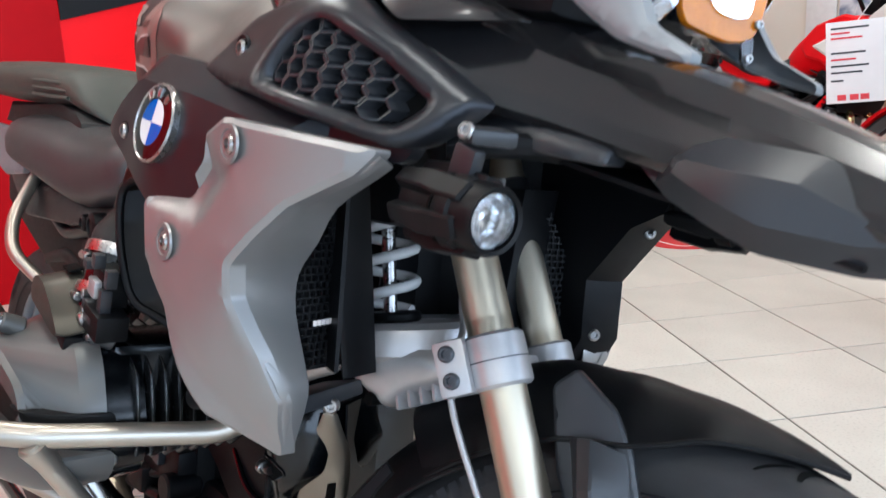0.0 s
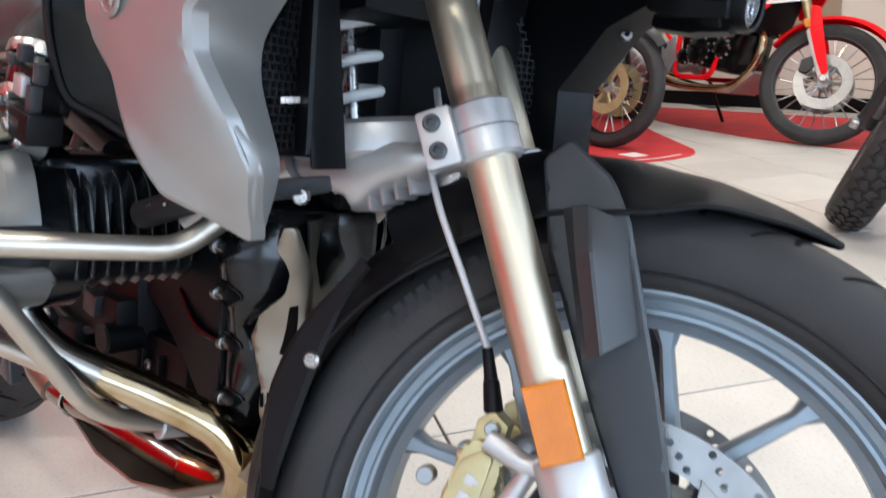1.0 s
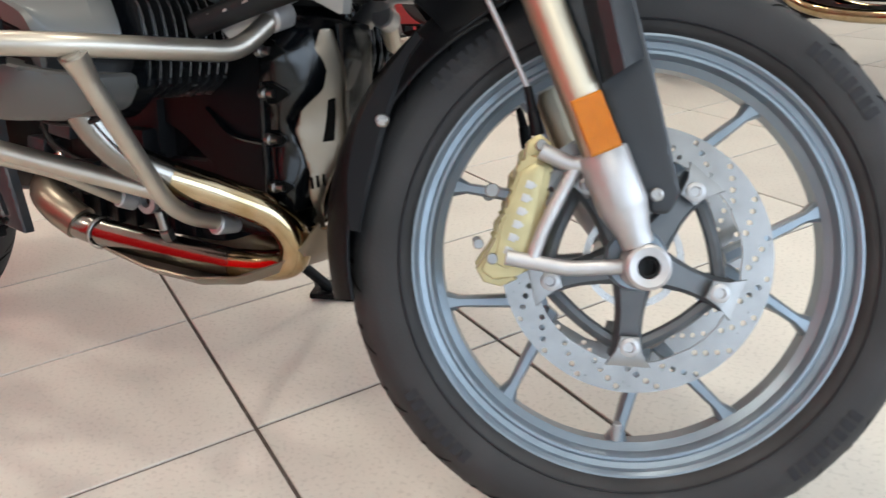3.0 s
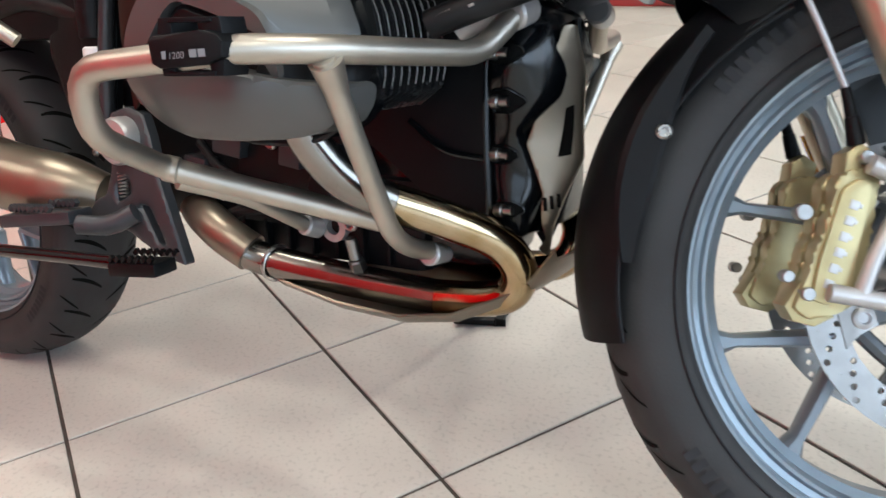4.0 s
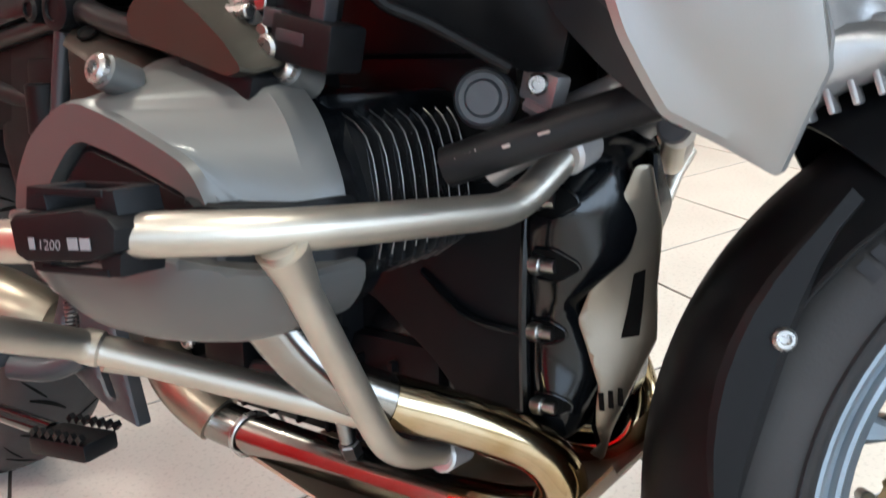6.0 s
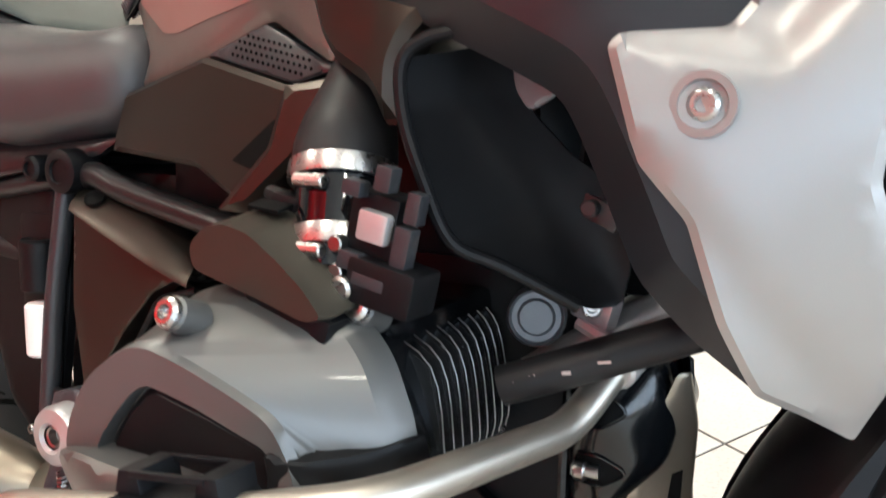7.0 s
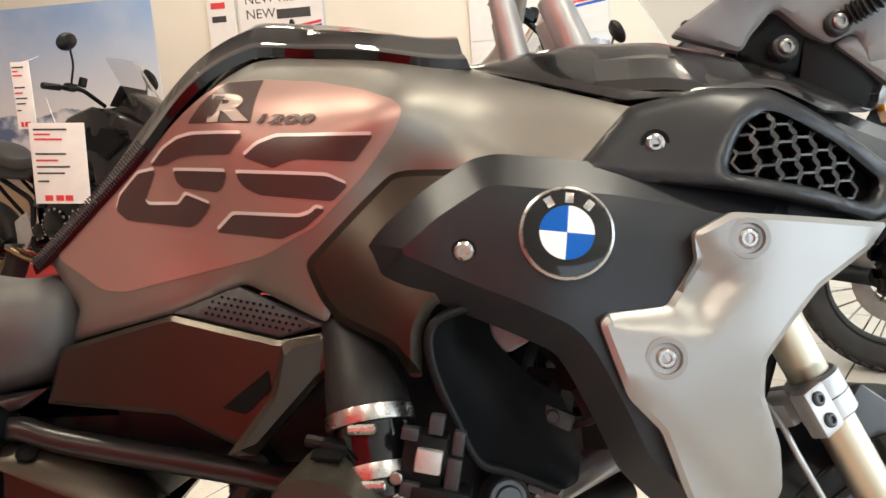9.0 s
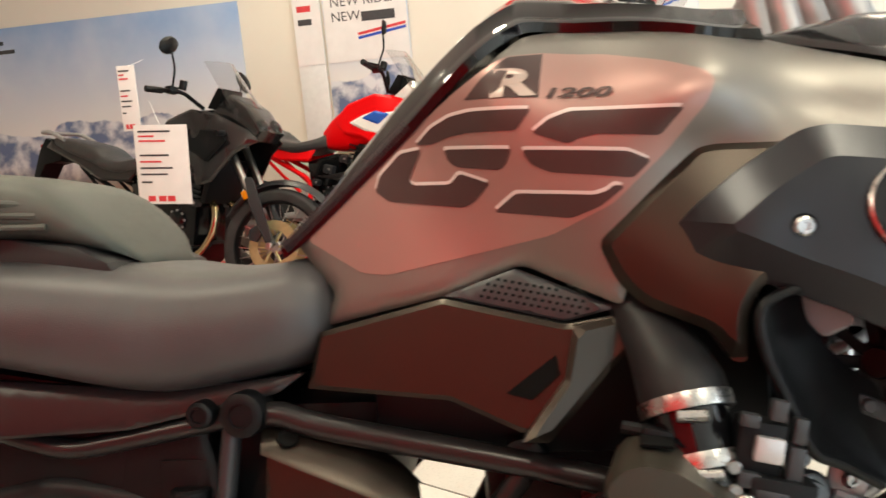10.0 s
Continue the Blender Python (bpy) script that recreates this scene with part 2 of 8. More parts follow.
def sheet(poly, ctrl, thick=0.004, roll=0.004, width=0.008, step=0.012, corner=0.006, shape=None, lift=0.0, side=-1, holes=(), crisp=False, folds=()):
    """A moulded panel: an outline in x and z on a smooth surface, with rolled edges and thickness. shape(x, z): extra relief. folds: lines along which it breaks sharply."""
    from mathutils.geometry import delaunay_2d_cdt
    f = surface(ctrl) if not callable(ctrl) else ctrl
    poly = soften([tuple(p) for p in poly], corner) if corner else [tuple(p) for p in poly]
    loops = [poly] + [soften([tuple(p) for p in h], corner) for h in holes]
    rim, edges = [], []
    for lp in loops:
        first = len(rim)
        for (x0, z0), (x1, z1) in zip(lp, lp[1:] + lp[:1]):
            k = max(1, int(math.hypot(x1 - x0, z1 - z0) / step))
            rim += [(x0 + (x1 - x0) * i / k, z0 + (z1 - z0) * i / k) for i in range(k)]
        edges += [(i, i + 1) for i in range(first, len(rim) - 1)] + [(len(rim) - 1, first)]
    pts = list(rim)
    bent = []
    for line in folds:
        run = []
        for (x0, z0), (x1, z1) in zip(line, line[1:]):
            k = max(1, int(math.hypot(x1 - x0, z1 - z0) / step))
            run += [(x0 + (x1 - x0) * i / k, z0 + (z1 - z0) * i / k) for i in range(k)]
        run.append(line[-1])
        edges += [(len(pts) + i, len(pts) + i + 1) for i in range(len(run) - 1)]
        pts += run
        bent += run

    def clear(x, z):
        return all(math.hypot(x - a, z - b) > step * 0.45 for a, b in bent)

    def within(x, z):
        return inside(x, z, poly) and not any(inside(x, z, h) for h in loops[1:])

    def rim_distance(x, z):
        return min(edge_distance(x, z, lp) for lp in loops)
    # a ring inside the rim carries the rolled edge
    cx = [p[0] for p in rim]
    cz = [p[1] for p in rim]
    x = min(cx)
    row = 0
    while x < max(cx):
        z = min(cz) + (row % 2) * step * 0.5
        while z < max(cz):
            if within(x, z) and clear(x, z) and rim_distance(x, z) > (width + step * 0.45 if crisp else step * 0.35):
                pts.append((x, z))
            z += step
        x += step * 0.87
        row += 1
    last = None
    for i in range(len(rim)):
        a, b = Vector(rim[i - 1]), Vector(rim[(i + 1) % len(rim)])
        t = (b - a).normalized()
        for sgn in (1, -1):
            q = Vector(rim[i]) + Vector((-t.y, t.x)) * sgn * width * (1.0 if crisp else 0.45)
            if within(q.x, q.y) and clear(q.x, q.y) and rim_distance(q.x, q.y) > width * (0.97 if crisp else 0.3):
                pts.append((q.x, q.y))
                if crisp and not holes:
                    if last is not None and math.hypot(pts[last][0] - q.x, pts[last][1] - q.y) < step * 4:
                        edges.append((last, len(pts) - 1))
                    last = len(pts) - 1
    vs, _, fs, _, _, _ = delaunay_2d_cdt([Vector(p) for p in pts], edges, [], 2 if holes else 1, 1e-6)
    bm = bmesh.new()
    outer = []
    for v in vs:
        d = rim_distance(v.x, v.y)
        y = f(v.x, v.y) + (shape(v.x, v.y) if shape else 0.0) + side * lift
        y -= side * roll * max(0, 1 - d / width) ** (1 if crisp else 2)
        outer.append(bm.verts.new((v.x, y, v.y)))
    for t in fs:
        mx, mz = sum(vs[i].x for i in t) / len(t), sum(vs[i].y for i in t) / len(t)
        if within(mx, mz):
            bm.faces.new([outer[i] for i in t])
    bmesh.ops.delete(bm, geom=[v for v in bm.verts if not v.link_faces], context="VERTS")
    bmesh.ops.recalc_face_normals(bm, faces=bm.faces)
    border = [e for e in bm.edges if len(e.link_faces) == 1]
    made = bmesh.ops.extrude_edge_only(bm, edges=border)
    for v in made["geom"]:
        if isinstance(v, bmesh.types.BMVert):
            v.co.y -= side * thick
    return bm


def mirrored(ob, name=None):
    """The same part on the other side of its machine."""
    me = ob.data.copy()
    me.transform(Matrix.Diagonal((1, -1, 1, 1)))
    me.flip_normals()
    o = new(name or ob.name.split(".")[0], me)
    o.parent = ob.parent
    return o


def bolt(bm, p, d, r=0.006, h=0.004, seg=12):
    """A button-head screw with a socket, standing on p, facing along d."""
    p, d = Vector(p), Vector(d).normalized()
    prof = [(r * 1.02, 0), (r, h * 0.6), (r * 0.75, h), (r * 0.5, h), (r * 0.45, h * 0.3), (0.0001, h * 0.3)]
    lathe(bm, prof, p, d, seg)


def screw(p, d, parent, material=None, r=0.006, h=0.004):
    bm = bmesh.new()
    bolt(bm, p, d, r, h)
    return part("screw", bm, material or BRIGHT, parent)


# ---- the motorcycle: wheels and fork ----
LEAN = -10
bike = thing("motorcycle", pose(0, 0, 0, LEAN), "large grey and black touring enduro motorcycle leaning on its side stand", "motorcycle")
RAKE = radians(25.5)
AXIS = Vector((-math.sin(RAKE), 0, math.cos(RAKE)))
PIVOT = Vector((1.60, 0, 0.0))
STEER = Matrix.Translation(PIVOT) @ Matrix.Rotation(radians(31), 4, AXIS) @ Matrix.Translation(-PIVOT)
FC = Vector((1.518, 0, 0.332))
RIGHT = Vector((0, -1, 0))


def steered(bm):
    bm.transform(STEER)
    return bm


WHEELM = Matrix.Translation((1.501, 0.045, 0.338)) @ Matrix.Rotation(radians(28), 4, AXIS) @ Matrix.Translation(-FC)


def on_wheel(bm):
    bm.transform(WHEELM)
    return bm


def wheel(name, c, R, w, rim_r, rim_w, spokes, parent, steer, rim_mat, phase, label):
    """A cast wheel: tyre, rim with flanges, Y spokes and hub."""
    go = on_wheel if steer else (lambda bm: bm)
    hub_top = new(name)
    hub_top.parent = parent
    hub_top.empty_display_size = 0.05
    tagged(hub_top, label)
    bm = bmesh.new()
    h = w / 2
    prof = []
    for i in range(21):
        a = radians(-88 + 176 * i / 20)
        y = h * 0.98 * math.sin(a)
        r = R - (R - rim_r) * 0.52 * (1 - math.cos(a)) ** 1.15
        prof.append((r, y))
    prof = [(rim_r - 0.004, -h * 0.72), (rim_r + 0.006, -h * 0.86), (rim_r + 0.022, -h * 0.95)] + prof + [(rim_r + 0.022, h * 0.95), (rim_r + 0.006, h * 0.86), (rim_r - 0.004, h * 0.72)]
    lathe(bm, prof, c, RIGHT, 96, wrap=True)
    tyre = part("tyre", go(bm), TYRE, hub_top, "black road tyre with curved tread grooves", sharp=60)

    def crown(phi, y):
        s = max(-0.98, min(0.98, y / (h * 0.98)))
        a = math.asin(s)
        r = R - (R - rim_r) * 0.52 * (1 - math.cos(a)) ** 1.15
        return r, phi

    def strip(bm, pts, wd, up):
        rows = []
        for k, (phi, y) in enumerate(pts):
            r, _ = crown(phi, y)
            r += up
            wk = wd * (0.35 + 0.65 * math.sin(math.pi * (k + 0.6) / (len(pts) + 0.2)))
            e = wk / R
            rows.append([c + Vector(((r) * math.cos(phi + s * e), -y, (r) * math.sin(phi + s * e))) for s in (-0.5, 0.5)])
        skin(bm, rows, closed=False)
    # grooves aren't cut: near-black strips on the tread paint their shade
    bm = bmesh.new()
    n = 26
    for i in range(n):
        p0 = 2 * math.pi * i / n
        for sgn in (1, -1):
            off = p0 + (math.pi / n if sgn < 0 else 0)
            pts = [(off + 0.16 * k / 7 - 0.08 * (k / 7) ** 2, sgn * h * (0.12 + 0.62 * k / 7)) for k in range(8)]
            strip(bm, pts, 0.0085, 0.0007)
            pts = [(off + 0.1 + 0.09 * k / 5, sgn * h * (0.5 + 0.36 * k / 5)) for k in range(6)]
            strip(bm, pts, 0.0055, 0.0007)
    tagged(part("tread_groove", go(bm), GROOVE_SHADE, tyre), kind="stuff")
    bm = bmesh.new()
    # raised lettering on the sidewall, as plain bars
    for base in (0.62, 2.15, 3.75, 5.4):
        for k in range(8):
            phi = base + k * 0.045
            rr = rim_r + 0.034
            for sgn in (1,):
                rows = [[c + Vector((q * math.cos(phi + e), -(h * 0.985 + 0.0008), q * math.sin(phi + e))) for e in (0.0, 0.03)] for q in (rr, rr + 0.016)]
                skin(bm, rows, closed=False)
    tagged(part("sidewall_marking", go(bm), SCRIPT, tyre), kind="stuff")
    for sgn in (1, -1):
        bm = bmesh.new()
        q, yy = rim_r + 0.0115, sgn * h * 0.915
        lathe(bm, [(q - 0.0016, yy - sgn * 0.001), (q, yy + sgn * 0.0014), (q + 0.0016, yy - sgn * 0.001)], c, RIGHT, 96)
        part("sidewall_ring", go(bm), SCRIPT, tyre)
    bm = bmesh.new()
    q = rim_w / 2
    half = [(rim_r + 0.0015, q), (rim_r + 0.003, q * 1.08), (rim_r + 0.002, q * 1.13), (rim_r - 0.005, q * 1.14), (rim_r - 0.0085, q * 1.04), (rim_r - 0.0095, q * 0.8), (rim_r - 0.016, q * 0.74),
            (rim_r - 0.0195, q * 0.84), (rim_r - 0.023, q * 0.84), (rim_r - 0.0255, q * 0.72), (rim_r - 0.027, q * 0.5), (rim_r - 0.036, q * 0.35)]
    prof = [(r, -y) for r, y in half] + half[::-1]
    lathe(bm, prof, c, RIGHT, 96)
    part("rim", go(bm), rim_mat, hub_top, "blue-grey painted cast rim", sharp=28)
    hr = 0.125 if steer else 0.1
    for i in range(spokes):
        a = 2 * math.pi * i / spokes + phase
        u = Vector((math.cos(a), 0, math.sin(a)))
        t = Vector((-math.sin(a), 0, math.cos(a)))
        # in pairs the spokes spring from one arm of the hub star
        pair = (1 if i % 2 else -1)
        foot = c + (u * hr * 0.86 + t * pair * -0.028)
        loops = []
        for k in range(7):
            s = k / 6
            p = foot.lerp(c + u * (rim_r - 0.03), s)
            hw = 0.0062 + 0.003 * (1 - s) + 0.009 * max(0, s - 0.85) / 0.15
            dp = 0.017 - 0.004 * s
            loops.append([p + t * x * hw + RIGHT * y * dp for x, y in ((-1, -0.6), (-0.55, -1), (0.55, -1), (1, -0.6), (1, 0.6), (0.55, 1), (-0.55, 1), (-1, 0.6))])
        bm = bmesh.new()
        skin(bm, loops, caps=True)
        part("spoke", go(bm), rim_mat, hub_top, sharp=40)
    return hub_top


fw = wheel("front_wheel", FC, 0.339, 0.122, 0.2605, 0.08, 10, bike, True, RIMM, radians(-90), "cast front wheel with ten slim blue-grey spokes")
# star carrier of the hub
for i in range(5):
    bm = bmesh.new()
    a = radians(-90 + 72 * i)
    u, t = Vector((math.cos(a), 0, math.sin(a))), Vector((-math.sin(a), 0, math.cos(a)))
    loops = []
    for k in range(6):
        s = k / 5
        p = FC + u * (0.03 + 0.085 * s) + RIGHT * (0.05 - 0.012 * s)
        hw = 0.022 - 0.006 * math.sin(math.pi * s) - 0.002 * s
        loops.append([p + t * x * hw + RIGHT * y * 0.012 for x, y in ((-1, -1), (1, -1), (1, 0.5), (0.7, 1), (-0.7, 1), (-1, 0.5))])
    skin(bm, loops, caps=True)
    # outer tie between two arms
    b2 = radians(-90 + 72 * (i + 1))
    p, q = FC + u * 0.108 + RIGHT * 0.036, FC + Vector((math.cos(b2), 0, math.sin(b2))) * 0.108 + RIGHT * 0.036
    mid = (p + q) / 2 + ((p + q) / 2 - FC).normalized() * 0.008
    pipe(bm, [p, mid, q], 0.0085, 0.05, 8)
    part("star_arm", on_wheel(bm), STARG, fw, "grey arm of the disc carrier", sharp=40)
bm = bmesh.new()
lathe(bm, [(0.0205, 0.07), (0.033, 0.07), (0.036, 0.064), (0.036, -0.064), (0.033, -0.07), (0.0205, -0.07)], FC, RIGHT, 32)
part("hub", on_wheel(bm), RIMM, fw)


def brake_disc(c, side, parent):
    bm = bmesh.new()
    hgt = side * 0.062
    from mathutils.geometry import delaunay_2d_cdt
    flat, edges, holes = [], [], []

    def loop_of(cx, cz, r, n):
        first = len(flat)
        flat.extend((cx + r * math.cos(2 * math.pi * i / n), cz + r * math.sin(2 * math.pi * i / n)) for i in range(n))
        edges.extend((first + i, first + (i + 1) % n) for i in range(n))
    loop_of(0, 0, 0.1525, 96)
    loop_of(0, 0, 0.1185, 80)
    for i in range(80):
        a = 2 * math.pi * i / 80
        r = (0.1245, 0.1315, 0.139, 0.1465)[i % 4]
        holes.append((math.cos(a) * r, math.sin(a) * r))
        loop_of(*holes[-1], 0.0034, 9)
    vs, _, fs, _, _, _ = delaunay_2d_cdt([Vector(p) for p in flat], edges, [], 2, 1e-6)
    top = [bm.verts.new(c + Vector((v.x, 0, v.y)) + RIGHT * (hgt + 0.0022)) for v in vs]
    low = [bm.verts.new(c + Vector((v.x, 0, v.y)) + RIGHT * (hgt - 0.0022)) for v in vs]
    for f in fs:
        mx_, mz_ = sum(vs[i].x for i in f) / len(f), sum(vs[i].y for i in f) / len(f)
        if 0.117 < math.hypot(mx_, mz_) and all(math.hypot(mx_ - a, mz_ - b) > 0.0031 for a, b in holes):
            bm.faces.new([top[i] for i in f])
            bm.faces.new([low[i] for i in f][::-1])
    bm.verts.index_update()
    n_ = len(vs)
    rimmed = [(e.verts[0].index, e.verts[1].index) for e in bm.edges if len(e.link_faces) == 1]
    bm.verts.ensure_lookup_table()
    for a, b in rimmed:
        if a < n_ and b < n_:
            bm.faces.new((bm.verts[a], bm.verts[b], bm.verts[b + n_], bm.verts[a + n_]))
    bmesh.ops.delete(bm, geom=[v for v in bm.verts if not v.link_faces], context="VERTS")
    disc = part("brake_disc", on_wheel(bm), DISC, parent, "drilled steel brake disc with fine wear rings")
    for i in range(5):
        a = radians(-90 + 72 * i)
        u, t = Vector((math.cos(a), 0, math.sin(a))), Vector((-math.sin(a), 0, math.cos(a)))
        bm = bmesh.new()
        o = [(0.088, 0.011), (0.106, 0.014), (0.122, 0.026), (0.122, -0.026), (0.106, -0.014), (0.088, -0.011)]
        prism(bm, o, 0, 0.005, 0.001, lambda x, y, z: c + u * x + t * z + RIGHT * (hgt - 0.001 + y * side))
        part("disc_lug", on_wheel(bm), DISC, disc)
        bm = bmesh.new()
        lathe(bm, [(0.011, 0), (0.011, 0.004), (0.008, 0.0055), (0.006, 0.0055), (0.005, 0.003), (0.0001, 0.003)], c + u * 0.1 + RIGHT * (hgt + side * 0.003), RIGHT * side, 16)
        part("disc_bolt", on_wheel(bm), ALU, disc)


brake_disc(FC, 1, fw)
brake_disc(FC, -1, fw)
bm = bmesh.new()
lathe(bm, [(0.05, 0.0), (0.058, 0.0), (0.058, 0.002), (0.05, 0.002)], FC + RIGHT * 0.041, RIGHT, 40, wrap=True)
part("sensor_ring", on_wheel(bm), BRIGHT, fw)
bm = bmesh.new()
u = Vector((0, 0, -1))
cyl(bm, FC + u * 0.222 + RIGHT * 0.012, FC + u * 0.2 + RIGHT * 0.02, 0.006, 0.0055, 12, 0.001)
cyl(bm, FC + u * 0.222 + RIGHT * 0.0, FC + u * 0.212 + RIGHT * 0.012, 0.0075, 0.0075, 12, 0.001)
part("tyre_valve", on_wheel(bm), ALU, fw)

# fork legs, clamp, caliper
FK = Vector((0.4727, 0, -1)).normalized()      # down the fork


def leg_point(z, y):
    return Vector((1.512 - 0.4727 * (z - 0.34), y, z))


for sy in (-1, 1):
    y = sy * 0.105
    leg = new("fork_leg")
    leg.parent = bike
    tagged(leg, "gold-tinted steel fork leg with silver cast foot")
    bm = bmesh.new()
    cyl(bm, leg_point(0.44, y), leg_point(0.735, y), 0.0215, seg=40)
    part("lower_tube", steered(bm), FORKM, leg, "brushed gold-tinted steel tube")
    bm = bmesh.new()
    cyl(bm, leg_point(0.72, y), leg_point(0.96, y), 0.0215, seg=40)
    part("upper_tube", steered(bm), FORKM, leg, "brushed gold-tinted steel tube")
    bm = bmesh.new()
    lathe(bm, [(0.0225, 0.0), (0.0265, 0.001), (0.0275, 0.004), (0.0275, 0.062), (0.0265, 0.066), (0.0185, 0.094), (0.0175, 0.108), (0.0001, 0.112)], leg_point(0.458, y), FK, 40)
    part("cast_foot", steered(bm), ALU, leg, "pale cast aluminium fork foot")
    bm = bmesh.new()
    a0 = Vector((1.512, y, 0.338))
    lathe(bm, [(0.0125, 0.0), (0.0125, 0.017), (0.021, 0.019), (0.0245, 0.016), (0.026, 0.0), (0.026, -0.02), (0.0125, -0.02)], a0, RIGHT if sy < 0 else -RIGHT, 32)
    part("axle_clamp", steered(bm), ALU, leg)
    bm = bmesh.new()
    lathe(bm, [(0.0001, -0.004), (0.0115, -0.004), (0.0135, 0.012), (0.0115, 0.014), (0.0085, 0.013), (0.0085, 0.002), (0.0001, 0.001)], a0, RIGHT if sy < 0 else -RIGHT, 24)
    part("axle_end", steered(bm), BLACKPL, leg, "hollow black axle end")
    # amber side reflector
    bm = bmesh.new()
    base = leg_point(0.462, y) + Vector((0, sy * 0.0235, 0))
    up, fwd = -FK, Vector((math.cos(RAKE), 0, math.sin(RAKE)))
    loops = []
    for yy, k in ((0, 1.0), (0.006, 1.0), (0.009, 0.93)):
        loops.append([base + Vector((0, sy * yy, 0)) + fwd * (fx * 0.017 * k) + up * (0.024 + fz * 0.031 * k) for fx, fz in ((-1, -1), (1, -1), (1, 1), (-1, 1))])
    skin(bm, loops, caps=True)
    part("reflector", steered(bm), AMBER, leg, "ribbed amber side reflector")
    bm = bmesh.new()
    for k in range(11):
        x = -0.0145 + 0.0029 * k
        box(bm, base + Vector((0, sy * 0.0094, 0)) + fwd * x + up * 0.024, (0.0011, 0.0012, 0.056), Matrix((fwd, Vector((0, 1, 0)), up)).transposed())
    part("reflector_rib", steered(bm), AMBER, leg)
    # caliper bracket arms and caliper behind the leg
    yy = y + sy * -0.004
    for run, rr in (([leg_point(0.455, yy), Vector((1.43, yy, 0.44)), Vector((1.392, yy, 0.455))], 0.0095), ([Vector((1.505, yy, 0.338)), Vector((1.43, yy, 0.33)), Vector((1.362, yy, 0.338))], 0.0085), ([Vector((1.43, yy, 0.44)), Vector((1.4, yy, 0.37)), Vector((1.39, yy, 0.336))], 0.0075)):
        bm = bmesh.new()
        pipe(bm, run, rr, 0.01, 12)
        part("bracket_arm", steered(bm), ALU, leg, "pale cast aluminium bracket arm")
    cal = new("brake_caliper")
    cal.parent = bike
    tagged(cal, "gold anodised radial brake caliper")
    o = [(1.366, 0.436), (1.374, 0.447), (1.386, 0.452), (1.404, 0.4506), (1.409, 0.436), (1.4, 0.424), (1.407, 0.41), (1.4, 0.395), (1.403, 0.383), (1.394, 0.366), (1.399, 0.35), (1.391, 0.326), (1.376, 0.3176), (1.351, 0.311), (1.3366, 0.3214), (1.3436, 0.341), (1.352, 0.36), (1.352, 0.376), (1.361, 0.388), (1.36, 0.404), (1.369, 0.4145)]
    bm = bmesh.new()
    prism(bm, soften(o, 0.004, 2), sy * 0.066, sy * 0.088, 0.003)
    half = part("caliper_half", steered(bm), GOLDC, cal, "pale gold caliper half", sharp=40)
    bm = bmesh.new()
    face = [(1.372, 0.432), (1.388, 0.443), (1.399, 0.44), (1.394, 0.41), (1.388, 0.375), (1.385, 0.335), (1.366, 0.325), (1.35, 0.33), (1.356, 0.365), (1.365, 0.4)]
    prism(bm, soften(face, 0.005, 2), sy * 0.086, sy * 0.0935, 0.0025)
    part("caliper_face", steered(bm), GOLDC, half)
    bm = bmesh.new()
    prism(bm, soften(o, 0.004, 2), sy * 0.034, sy * 0.058, 0.003)
    part("caliper_half", steered(bm), GOLDC, cal, sharp=40)
    bm = bmesh.new()
    prism(bm, [(1.376, 0.444), (1.403, 0.45), (1.405, 0.466), (1.39, 0.476), (1.378, 0.466)], sy * 0.05, sy * 0.084, 0.003)
    part("caliper_bridge", steered(bm), GOLDC, cal)
    bm = bmesh.new()
    prism(bm, [(1.331, 0.322), (1.345, 0.346), (1.36, 0.33), (1.378, 0.314), (1.36, 0.304), (1.34, 0.308)], sy * 0.045, sy * 0.08, 0.003)
    part("caliper_foot", steered(bm), GOLDC, cal)
    bm = bmesh.new()
    # raised lettering on the caliper, as plain bars
    for k in range(6):
        s = k / 5
        p = Vector((1.3645, sy * 0.0938, 0.345)).lerp(Vector((1.383, sy * 0.0938, 0.418)), s)
        box(bm, p, (0.0085, 0.0012, 0.0085), turn(0, 16, 0), 0.0006)
        box(bm, p + Vector((0.0055, 0, -0.001)), (0.003, 0.0012, 0.004), turn(0, 16, 0), 0.0004)
    part("caliper_marking", steered(bm), ALU, cal, "silver marking on the caliper")
    for bx, bz, y0, y1, br in ((1.343, 0.41, 0.07, 0.085, 0.008), (1.332, 0.35, 0.07, 0.085, 0.006), (1.348, 0.335, 0.06, 0.094, 0.0065), (1.393, 0.462, 0.06, 0.094, 0.0065)):
        bm = bmesh.new()
        cyl(bm, (bx, sy * y0, bz), (bx, sy * y1, bz), br, seg=14, bev=0.001)
        part("caliper_bolt", steered(bm), DISC, cal)
    bm = bmesh.new()
    cyl(bm, (1.389, sy * 0.076, 0.474), (1.382, sy * 0.078, 0.5), 0.0085, 0.007, 14, 0.001)
    cyl(bm, (1.382, sy * 0.078, 0.5), (1.374, sy * 0.08, 0.526), 0.006, 0.0045, 14)
    part("hose_union", steered(bm), BLACKPL, cal)
    bm = bmesh.new()
    tube(bm, [(1.374, sy * 0.08, 0.526), (1.344, sy * 0.088, 0.58), (1.31, sy * 0.093, 0.64), (1.29, sy * 0.088, 0.69), (1.285, sy * 0.05, 0.715), (1.27, sy * 0.03, 0.75)], 0.0034, 10)
    part("brake_hose", steered(bm), ALU, cal, "braided steel brake hose")
